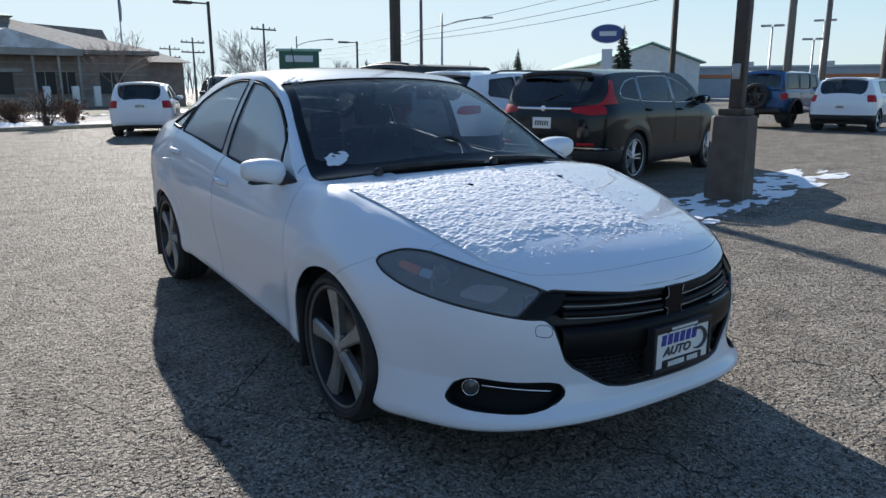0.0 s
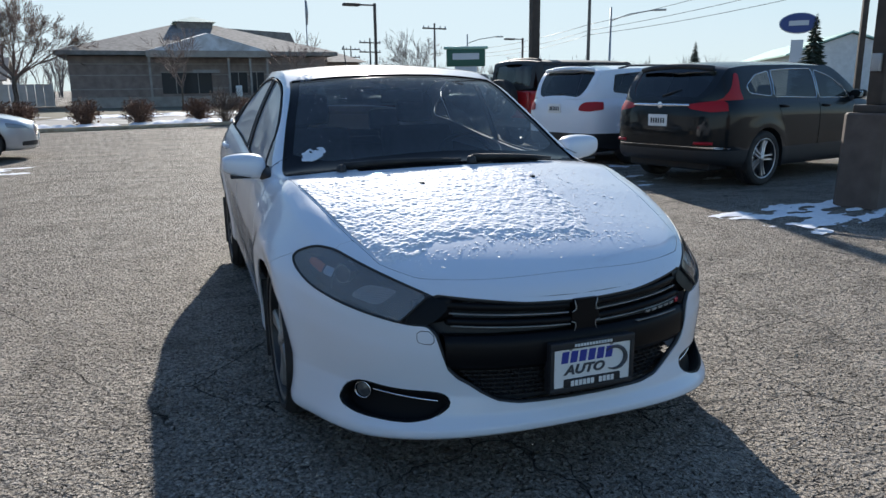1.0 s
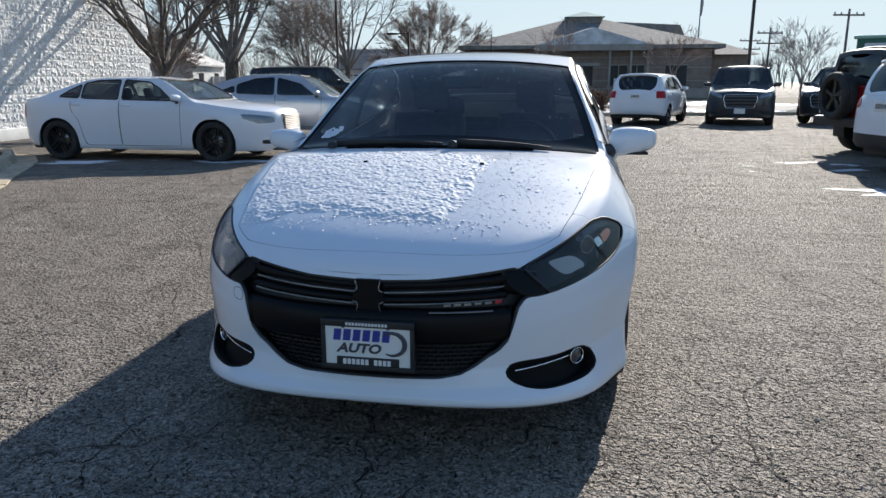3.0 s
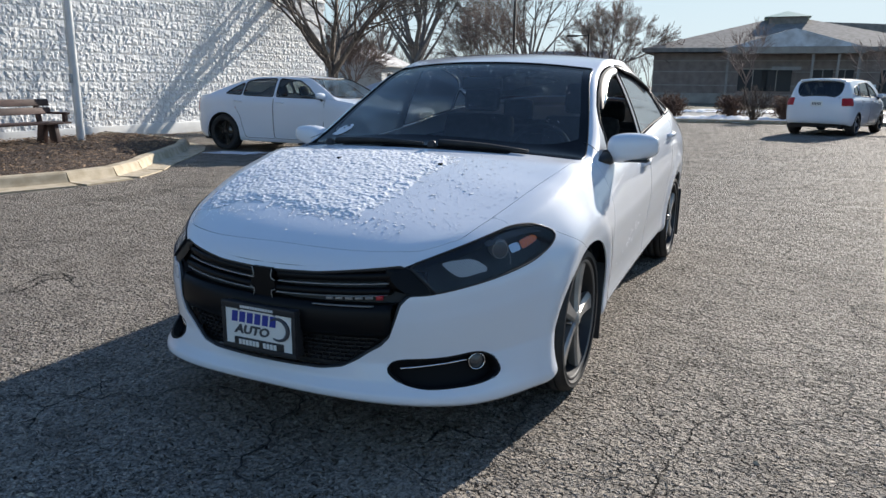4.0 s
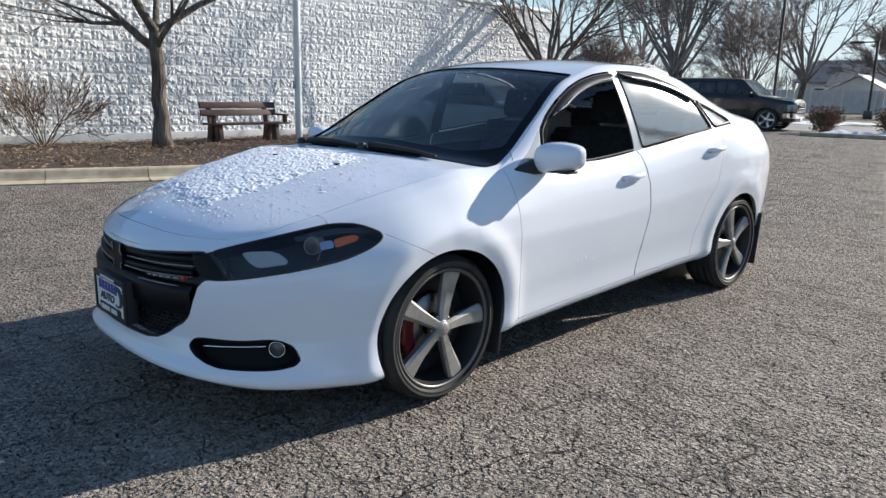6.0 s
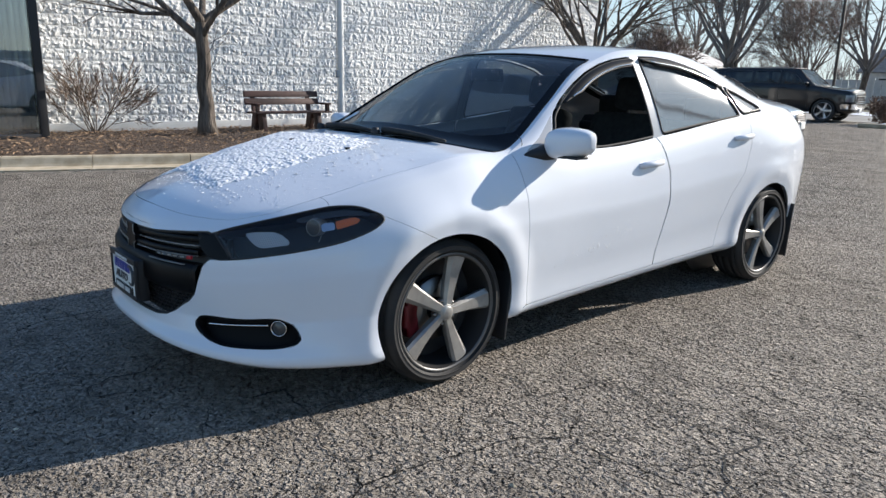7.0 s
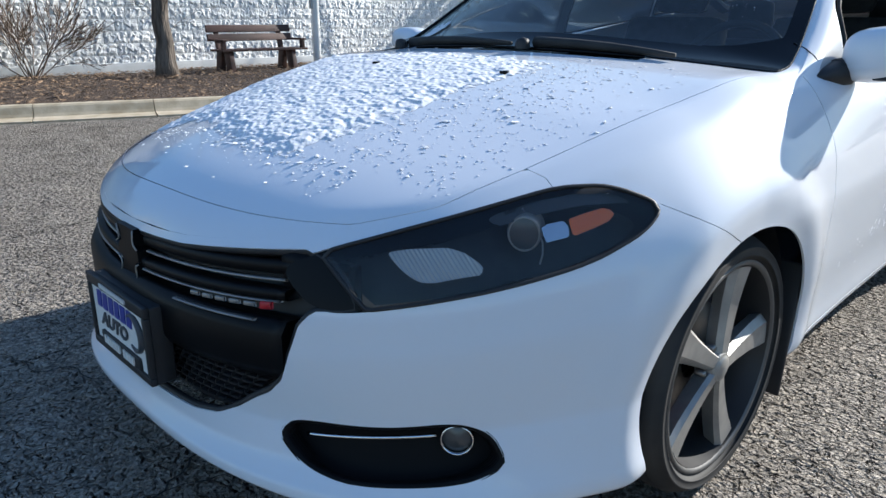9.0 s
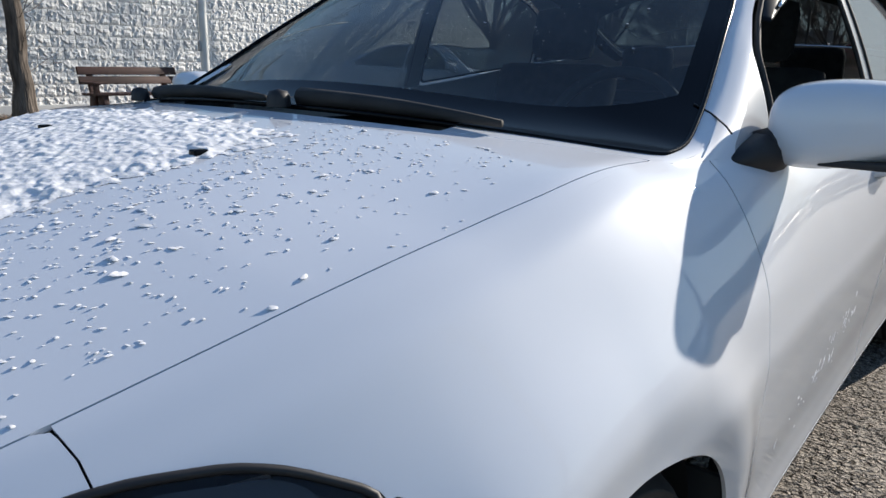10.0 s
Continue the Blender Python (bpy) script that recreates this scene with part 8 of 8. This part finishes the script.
gv = [(-4.0, -e - 0.25, 4.08), (4.6, -e - 0.25, 4.08), (0.3, -e - 0.05, 5.35), (-4.0, 4, 4.4), (4.6, 4, 4.4), (0.3, 5.5, 5.7)]
part("porch_roof", (gv, [(0, 1, 2), (0, 2, 5, 3), (1, 4, 5, 2)]), M_ROOFSNOW, office, "porch roof dusted with snow", smooth=False)
part("porch_beam", box(-4.2, 4.8, -1.3, -0.7, 3.6, 4.06), M_BAND, office, smooth=False)
for x in (1.6, 3.2, 4.5, -4.0):
    part("column", box(x - 0.08, x + 0.08, -1.15, -0.98, 0, 3.6), M_BAND, office, smooth=False)
part("cupola", box(-1.4, 1.4, OD - 1.4, OD + 1.4, 5.9, 6.75), M_SHINGLE, roof_o, smooth=False)
cv = [(-1.7, OD - 1.7, 6.7), (1.7, OD - 1.7, 6.7), (1.7, OD + 1.7, 6.7), (-1.7, OD + 1.7, 6.7), (0, OD, 7.25)]
part("cupola_roof", (cv, [(3, 2, 1, 0), (0, 1, 4), (1, 2, 4), (2, 3, 4), (3, 0, 4)]), M_COPPER, roof_o, smooth=False)
part("rear_roof", ([(3, OD + 2, 4.6), (9.3, OD + 2, 4.6), (8.6, OD + 2, 6.2), (3, OD + 2, 6.5), (3, OD + 8, 4.6), (9.3, OD + 8, 4.6), (8.6, OD + 8, 6.2), (3, OD + 8, 6.5)], [(0, 1, 2, 3), (1, 5, 6, 2), (3, 2, 6, 7), (0, 3, 7, 4), (4, 7, 6, 5)]), M_SHINGLE, office, smooth=False)
for x, w in ((-2.2, 1.0), (-0.6, 1.0), (2.4, 0.65), (3.8, 0.55), (6.8, 0.8)):
    wn = part("window", box(x - w, x + w, -0.04, 0.02, 0.95, 2.5), M_DARKGLASS, office, smooth=False)
    part("window_frame", join(box(x - w - 0.06, x + w + 0.06, -0.06, 0.0, 2.5, 2.58), box(x - 0.03, x + 0.03, -0.06, 0.0, 0.95, 2.5)), M_BAND, wn, smooth=False)
for x in (2.1, 3.9, 5.3):
    part("drive_up_unit", box(x - 0.22, x + 0.22, -2.2, -1.8, 0.1, 1.5, 0.04), M_POLEWHITE, office, "white drive-up machine")
part("sign_band", box(-1.0, 0.9, -1.05, -1.0, 2.45, 2.70), M_BAND, office, "pale notice board", smooth=False)
wing = part("side_wing", box(OW, OW + 3.4, 2.0, 9, 0, 3.3), M_BRICK, office, smooth=False)
part("wing_roof", ([(OW - 0.3, 1.4, 3.35), (OW + 4.0, 1.4, 3.35), (OW + 4.0, 9.5, 3.35), (OW - 0.3, 9.5, 3.35), (OW, 5.4, 4.8), (OW + 1.6, 5.4, 4.5)], [(0, 1, 5, 4), (1, 2, 5), (2, 3, 4, 5), (3, 0, 4), (0, 3, 2, 1)]), M_SHINGLE, wing, smooth=False)

# signs
gs = thing("street_sign", "green sign with white name on a low pier", "sign", pose(19.8, 48.9, 0, 0, 0, -20) @ Matrix.Scale(0.83, 4))
part("board", box(-1.75, 1.75, -0.3, 0.3, 3.25, 4.75, 0.04), M_GREENSIGN, gs)
part("board_cap", box(-2.0, 2.0, -0.4, 0.4, 4.75, 5.0, 0.1), M_COPPER, gs)
part("name_bar", box(-1.2, 1.2, -0.33, -0.30, 3.85, 4.4), M_SIGNGREY, gs, "pale name bar", smooth=False)
part("lower_panel", box(-1.0, 1.0, -0.25, 0.25, 2.3, 3.25), M_SIGNGREY, gs, smooth=False)
part("pier", box(-0.9, 0.9, -0.2, 0.2, 0, 2.3), M_BRICK, gs, smooth=False)
ov = thing("oval_sign", "blue oval dealership sign on a grey pylon", "sign", pose(46.9, 44.0, 0, 0, 0, -45) @ Matrix.Scale(0.765, 4))
oval = [(1.8 * math.cos(a), 7.7 + 0.98 * math.sin(a)) for a in np.linspace(0, 2 * math.pi, 40, endpoint=False)]
part("sign_rim", extruded([(x * 1.06, 7.7 + (z - 7.7) * 1.08) for x, z in oval], 0.5, "y", -0.2), M_SIGNGREY, ov, smooth=False)
part("sign_face", extruded(oval, 0.1, "y", -0.32), M_OVAL, ov, smooth=False)
part("name_bar", box(-0.95, 0.95, -0.40, -0.33, 7.45, 7.95), M_SIGNGREY, ov, "pale name bar", smooth=False)
part("pylon", box(-0.6, 0.6, -0.3, 0.3, 0, 6.0), M_SIGNGREY, ov, smooth=False)


def spruce(at, h, w, seed):
    rnd = random.Random(seed)
    o = thing("spruce", "dark green spruce with ragged tiers", "tree", pose(*at))
    part("trunk", lathe([(0, 0.2), (h * 0.95, 0.03), (h * 0.95, 0)], 8, "z"), M_BARK, o)
    out = []
    for k in range(420):
        z = h * (0.08 + 0.92 * (k / 420))
        ln = w * (1 - z / h) ** 0.9 * rnd.uniform(0.55, 1.1) + 0.08
        a = rnd.uniform(0, 6.3)
        p = Vector((0, 0, z))
        tip = Vector((math.cos(a) * ln, math.sin(a) * ln, z - ln * rnd.uniform(0.05, 0.45)))
        side = Vector((-math.sin(a), math.cos(a), 0)) * ln * 0.22
        mid = p.lerp(tip, 0.55)
        out.append(([tuple(p), tuple(mid - side), tuple(tip), tuple(mid + side), tuple(mid - Vector((0, 0, ln * 0.18)))], [(0, 1, 4), (1, 2, 4), (2, 3, 4), (3, 0, 4), (0, 3, 2, 1)]))
    part("crown", join(*out), M_NEEDLE, o, smooth=False)


spruce((42.8, 38.4, 0), 6.1, 1.75, 1)
spruce((44.4, 53.3, 0), 5.0, 1.3, 2)
spruce((41.3, 78.7, 0), 4.7, 1.2, 3)

# works and showroom beyond the street
works = thing("showroom_building", "long blue-grey metal showroom with an orange stripe", "building", pose(84, 42, 0, 0, 0, -52))
part("wall", box(-28, 40, 0, 20, 0, 3.5), M_METALWALL, works, smooth=False)
part("orange_stripe", box(-20, 6, -0.12, -0.004, 2.3, 2.7), M_ORANGE, works, smooth=False)
part("blue_stripe", box(6, 40, -0.12, -0.004, 2.2, 2.7), M_SIGNGREY, works, smooth=False)
part("roof_edge", box(-28.2, 40.2, -0.3, 20.2, 3.5, 3.72), M_SIGNGREY, works, smooth=False)
for k in range(6):
    part("roof_unit", box(-20 + k * 9, -18.6 + k * 9, 4, 6, 3.72, 4.3), M_GALV, works, smooth=False)
gh = thing("green_gable_building", "pale building with a green metal gable roof", "building", pose(57.4, 48.0, 0, 0, 0, 55))
part("wall", box(0, 40, -5, 5, 0, 3.7), M_SIDING, gh, smooth=False)
part("gable", ([(0, -5, 3.7), (0, 5, 3.7), (0, 0, 5.5), (0.2, -5, 3.7), (0.2, 5, 3.7), (0.2, 0, 5.5)], [(2, 1, 0), (3, 4, 5), (0, 1, 4, 3), (1, 2, 5, 4), (2, 0, 3, 5)]), M_SIDING, gh, smooth=False)
part("roof", ([(-0.4, -5.5, 3.6), (40.4, -5.5, 3.6), (40.4, 0, 5.6), (-0.4, 0, 5.6), (-0.4, 5.5, 3.6), (40.4, 5.5, 3.6), (-0.4, -5.5, 3.75), (40.4, -5.5, 3.75), (40.4, 0, 5.75), (-0.4, 0, 5.75), (-0.4, 5.5, 3.75), (40.4, 5.5, 3.75)], [(0, 1, 2, 3), (3, 2, 5, 4), (6, 9, 8, 7), (9, 10, 11, 8), (0, 6, 7, 1), (4, 5, 11, 10), (1, 7, 8, 2), (2, 8, 11, 5), (0, 3, 9, 6), (3, 4, 10, 9)]), M_COPPER, gh, smooth=False)
for k in range(6):
    part("window", box(3 + k * 5.5, 5.6 + k * 5.5, -5.04, -4.98, 1.2, 2.6), M_DARKGLASS, gh, smooth=False)
part("tower", box(24, 29, -9, -5.02, 0, 5.4, 0.05), M_SIGNGREY, gh, smooth=False)


def house(at, turn, w, d, h, ridge, mat, roof_mat, label):
    o = thing("house", label, "house", pose(at[0], at[1], 0, 0, 0, turn))
    part("wall", box(-w, w, -d, d, 0, h), mat, o, smooth=False)
    for x in (w, -w):
        part("gable", ([(x, -d, h), (x, d, h), (x, 0, ridge)], [(0, 1, 2) if x > 0 else (2, 1, 0)]), mat, o, smooth=False)
    r = 0.4
    part("roof", ([(-w - r, -d - r, h - 0.2), (w + r, -d - r, h - 0.2), (w + r, 0, ridge + 0.08), (-w - r, 0, ridge + 0.08), (-w - r, d + r, h - 0.2), (w + r, d + r, h - 0.2), (-w - r, -d - r, h - 0.05), (w + r, -d - r, h - 0.05), (w + r, 0, ridge + 0.25), (-w - r, 0, ridge + 0.25), (-w - r, d + r, h - 0.05), (w + r, d + r, h - 0.05)], [(0, 1, 2, 3), (3, 2, 5, 4), (6, 9, 8, 7), (9, 10, 11, 8), (0, 6, 7, 1), (4, 5, 11, 10), (1, 7, 8, 2), (2, 8, 11, 5), (0, 3, 9, 6), (3, 4, 10, 9)]), roof_mat, o, smooth=False)
    for x in (-w * 0.5, w * 0.5):
        wn = part("window", box(x - 0.5, x + 0.5, -d - 0.03, -d + 0.02, 1.0, 2.1), M_DARKGLASS, o, smooth=False)
        part("window_frame", box(x - 0.58, x + 0.58, -d - 0.04, -d - 0.032, 2.1, 2.2), M_POLEWHITE, wn, smooth=False)
    return o


house((-17.8, 73, 0), 5, 2.8, 4.5, 2.3, 4.0, M_SIDING, M_SHINGLE, "grey-roofed pale house behind the fence")
house((-17.0, 66, 0), 95, 1.8, 2.2, 1.8, 2.9, M_SIDING, M_ROOFSNOW, "small white shed with a snowy gable roof")
house((-38, 60, 0), 95, 3.5, 5.0, 2.9, 4.9, M_SIDING, M_ROOFSNOW, "white garage with a snowy roof")
house((-22.5, 84, 0), 0, 4.4, 5.0, 2.8, 4.9, M_SIDING, M_SHINGLE, "pale house far behind the trees")
fence = thing("board_fence", "white board fence along the yards", "fence", pose(-22.5, 62, 0, 0, 0, 6))
for k in range(44):
    part("board", box(-14 + k * 0.6, -14 + k * 0.6 + 0.57, -0.02, 0.02, 0.05, 1.8), M_SIDING, fence, smooth=False)
for k in range(12):
    part("post", box(-14.03 + k * 2.4, -13.91 + k * 2.4, -0.08, 0.04, 0, 1.95), M_POLEWHITE, fence, smooth=False)


# woods on the horizon, their colour paled in place of haze
def far_woods(name, x0, y0, x1, y1, h, n, seed):
    rnd = random.Random(seed)
    out = []
    for k in range(n):
        q = rnd.random()
        x, y = x0 + (x1 - x0) * q + rnd.gauss(0, 3), y0 + (y1 - y0) * q + rnd.gauss(0, 3)
        hh = h * rnd.uniform(0.55, 1.1)
        for j in range(5):
            a, b = rnd.gauss(0, hh * 0.16), rnd.gauss(0, hh * 0.16)
            out.append(tube([(x, y, 0), (x + a * 0.3, y + b * 0.3, hh * 0.4), (x + a, y + b, hh * rnd.uniform(0.7, 1.0))], [0.10, 0.07, 0.03], 3, caps=False))
            for i in range(3):
                c, d = rnd.gauss(0, hh * 0.12), rnd.gauss(0, hh * 0.12)
                z = hh * rnd.uniform(0.35, 0.7)
                out.append(tube([(x + a * z / hh, y + b * z / hh, z), (x + a * z / hh + c, y + b * z / hh + d, z + hh * 0.25)], [0.05, 0.025], 3, caps=False))
    tagged(part(name, join(*out), M_FARWOOD, None), "bare woods on the horizon, haze put into their pale colour", "woods", kind="stuff")


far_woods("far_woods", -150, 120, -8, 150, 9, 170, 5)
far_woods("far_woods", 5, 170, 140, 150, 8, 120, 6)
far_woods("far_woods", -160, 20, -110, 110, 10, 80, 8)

# ---- snow on the sedan ----
SNOW_EDGE = [(-0.80, 0.12), (-0.78, -0.26), (-0.66, -0.56), (-0.55, -0.68), (-0.46, -0.65), (-0.40, -0.60), (-0.30, -0.62), (-0.20, -0.66), (-0.06, -0.71), (0.10, -0.70), (0.20, -0.68), (0.235, -0.55), (0.26, -0.32), (0.29, -0.10), (0.27, 0.02), (0.12, 0.085), (-0.2, 0.10), (-0.5, 0.12)]


def hood_snow():
    """A lumpy sheet of half-melted snow over the right part of the hood."""
    nx, ny = 400, 330
    xs, ys = np.linspace(-0.76, 0.42, nx), np.linspace(-0.84, 0.16, ny)
    gx, gy = np.meshgrid(xs, ys, indexing="ij")
    inside = -sd_poly(gx.ravel(), gy.ravel(), SNOW_EDGE).reshape(nx, ny)
    p = np.zeros((nx, ny, 3))
    s = np.zeros((nx, ny))
    for i, x in enumerate(xs):
        zz = hero_body.top_z(np.full(ny, x), ys)
        for j, y in enumerate(ys):
            big = noise.fractal(Vector((x * 3.0, y * 3.0, 2.0)), 0.9, 2.0, 4)
            mid = noise.fractal(Vector((x * 22, y * 27, 4.0)), 0.8, 2.1, 3)
            lump = noise.noise(Vector((x * 70, y * 85, 1.0)))
            k = min(0.46, 4.2 * inside[i, j]) + 0.10 * big + 0.17 * mid
            s[i, j] = k + 0.08 * lump
            p[i, j] = (x, y, zz[j] + 0.0006 + max(0.0, min(s[i, j], 0.30)) * 0.016 * (1 + 0.40 * lump + 0.45 * mid))
    sv = s.reshape(-1)
    xe, _ = hero_body.rail(p.reshape(-1, 3)[:, 1])
    return clip(grid(p, flip=True), lambda a: np.maximum(-sv, np.abs(p.reshape(-1, 3)[:, 0]) - np.minimum(xe, HOOD_HALF(p.reshape(-1, 3)[:, 1])) + 0.008))


def flakes(n, seed, region, lo, hi):
    """Small clumps of snow scattered over the top of the car."""
    rnd = random.Random(seed)
    out = []
    while len(out) < n:
        x, y = region(rnd)
        z = float(hero_body.top_z(np.array([x]), np.array([y]))[0])
        if y < 0.2 and abs(x) > float(HOOD_HALF(y)) - 0.01:
            continue
        r = rnd.uniform(lo, hi) * (2.2 if rnd.random() < 0.06 else 1)
        st = rnd.uniform(1.0, 2.4)
        a = rnd.uniform(0, 6.3)
        c, sn = math.cos(a), math.sin(a)
        k = 6
        v = []
        for q in range(k):
            b = 2 * math.pi * q / k
            rr = r * rnd.uniform(0.6, 1.2)
            u, w = rr * st * math.cos(b), rr * math.sin(b)
            v.append((x + c * u - sn * w, y + sn * u + c * w, z + 0.0005))
        v.append((x + rnd.gauss(0, r * 0.2), y + rnd.gauss(0, r * 0.2), z + r * rnd.uniform(0.3, 0.8)))
        out.append((v, [(q, (q + 1) % k, k) for q in range(k)]))
    return join(*out)


tagged(part("hood_snow", hood_snow(), M_SNOW, None), "patchy lumpy snow melting on the sedan hood", "snow", kind="stuff")
loose = flakes(1500, 5, lambda r: (r.triangular(0.0, 0.72, 0.34), r.uniform(-0.64, 0.16)), 0.0008, 0.0028)
more = flakes(320, 6, lambda r: (r.uniform(-0.50, 0.40), -0.66 - abs(r.gauss(0, 0.05))), 0.0011, 0.0040)
tagged(part("snow_flakes", join(loose, more), M_SNOW, None), "loose grains of snow on the sedan hood", "snow", kind="stuff")


def screen_snow():
    """Snow left in the lower corner of the windscreen and along the roof's front edge."""
    out = []
    for x0, x1, y0, y1, cov, h in ((-0.67, -0.53, 0.43, 0.53, 0.12, 0.010), (-0.58, -0.42, 1.10, 1.24, 0.0, 0.012)):
        nx, ny = 50, 40
        p = np.zeros((nx, ny, 3))
        s = np.zeros((nx, ny))
        for i, x in enumerate(np.linspace(x0, x1, nx)):
            ys = np.linspace(y0, y1, ny)
            zz = hero_body.top_z(np.full(ny, x), ys)
            for j, y in enumerate(ys):
                e = 1.25 * (1 - (2 * i / nx - 1) ** 2 - (2 * j / ny - 1) ** 2)
                k = noise.fractal(Vector((x * 16, y * 16, 3)), 0.8, 2, 4) * 0.6 + cov + min(0, e - 0.5) * 1.2
                s[i, j] = k
                p[i, j] = (x, y, zz[j] + 0.001 + max(0, min(k, 0.4)) * h * 1.6)
        sv = s.reshape(-1)
        out.append(clip(grid(p, flip=True), lambda a: -sv))
    drops = flakes(420, 9, lambda r: (r.uniform(-0.55, 0.55), 0.95 + abs(r.gauss(0, 0.16)) * -1 + 0.05), 0.0008, 0.0022)
    low = flakes(260, 10, lambda r: (r.uniform(-0.6, 0.6), r.uniform(0.46, 0.85)), 0.0006, 0.0016)
    return join(*out, drops, low)


tagged(part("screen_snow", screen_snow(), M_SNOW, None), "frost and thawing snow on the windscreen", "snow", kind="stuff")

# thaw drips and splashes on the left front door
rnd = random.Random(12)
drips = []
for k in range(46):
    y, z = rnd.gauss(0.98, 0.14), rnd.gauss(0.475, 0.03)
    z += (y - 0.98) * 0.22
    s_ = (z - float(hero_body.zbot(y))) / float(hero_body.ztop(y) - hero_body.zbot(y))
    x = float(hero_body.side_x(np.array([y]), s_)[0])
    ln = rnd.uniform(0.004, 0.035) if rnd.random() < 0.5 else 0.004
    w = rnd.uniform(0.002, 0.006)
    tl = ln * 0.35
    drips.append(([(x + 0.0008, y - w, z), (x + 0.0008, y + w, z), (x + 0.0008, y + w + tl, z + ln), (x + 0.0008, y - w + tl, z + ln), (x + 0.002, y + tl / 2, z + ln / 2)], [(0, 1, 4), (1, 2, 4), (2, 3, 4), (3, 0, 4)]))
tagged(part("thaw_drips", join(*drips), M_SNOW, None), "frozen drips on the sedan's front door", "ice", kind="stuff")

# crumbs of ice, light pebbles and leaf bits lying on the asphalt round the sedan
rnd = random.Random(44)
crumbs = []
for k in range(420):
    x, y = rnd.uniform(-3.2, 3.6), rnd.uniform(-2.6, 3.5)
    r = rnd.uniform(0.002, 0.006) * (2.0 if rnd.random() < 0.1 else 1)
    n_ = 5
    ang = rnd.uniform(0, 6.3)
    v = [(x + r * rnd.uniform(0.7, 1.3) * math.cos(ang + 6.283 * q / n_) * 1.4, y + r * rnd.uniform(0.7, 1.3) * math.sin(ang + 6.283 * q / n_), 0.002) for q in range(n_)]
    v.append((x, y, 0.002 + r * rnd.uniform(0.4, 0.9)))
    crumbs.append((v, [(q, (q + 1) % n_, n_) for q in range(n_)]))
tagged(part("loose_grit", join(*crumbs), M_CONC, None, smooth=False), "light pebbles and crumbs on the asphalt", "pebbles", kind="stuff")

# ---- the wall's blocks, last ----
kinds = [block_mesh(40 + k) for k in range(6)]
kind_data = []
for k, m in enumerate(kinds):
    o = part("block", m, M_BLOCK, None, smooth=False)
    kind_data.append(o.data)
    bpy.data.objects.remove(o)
rnd = random.Random(77)
far_blocks, near = [], 0
row, z = 0, 0.0
while z < WALL_H - 0.1:
    y = WALL_Y0 + (0.2 if row % 2 else 0.0)
    while y < WALL_Y1 - 0.3:
        k = rnd.randrange(6)
        if near < 300 and 1.4 < y < 10.6 and 0.15 < z < 2.85:
            o = new("block", kind_data[k])
            o.parent = wall
            o.location = (WALL_X, y, z)
            near += 1
        else:
            v, f = kinds[k]
            far_blocks.append(([(p[0] + WALL_X, p[1] + y, p[2] + z) for p in v], f))
        y += 0.406
    row += 1
    z += 0.203
rest_blocks = part("blocks", join(*far_blocks), M_BLOCK, wall, smooth=False)
rest_blocks["kind"] = "stuff"
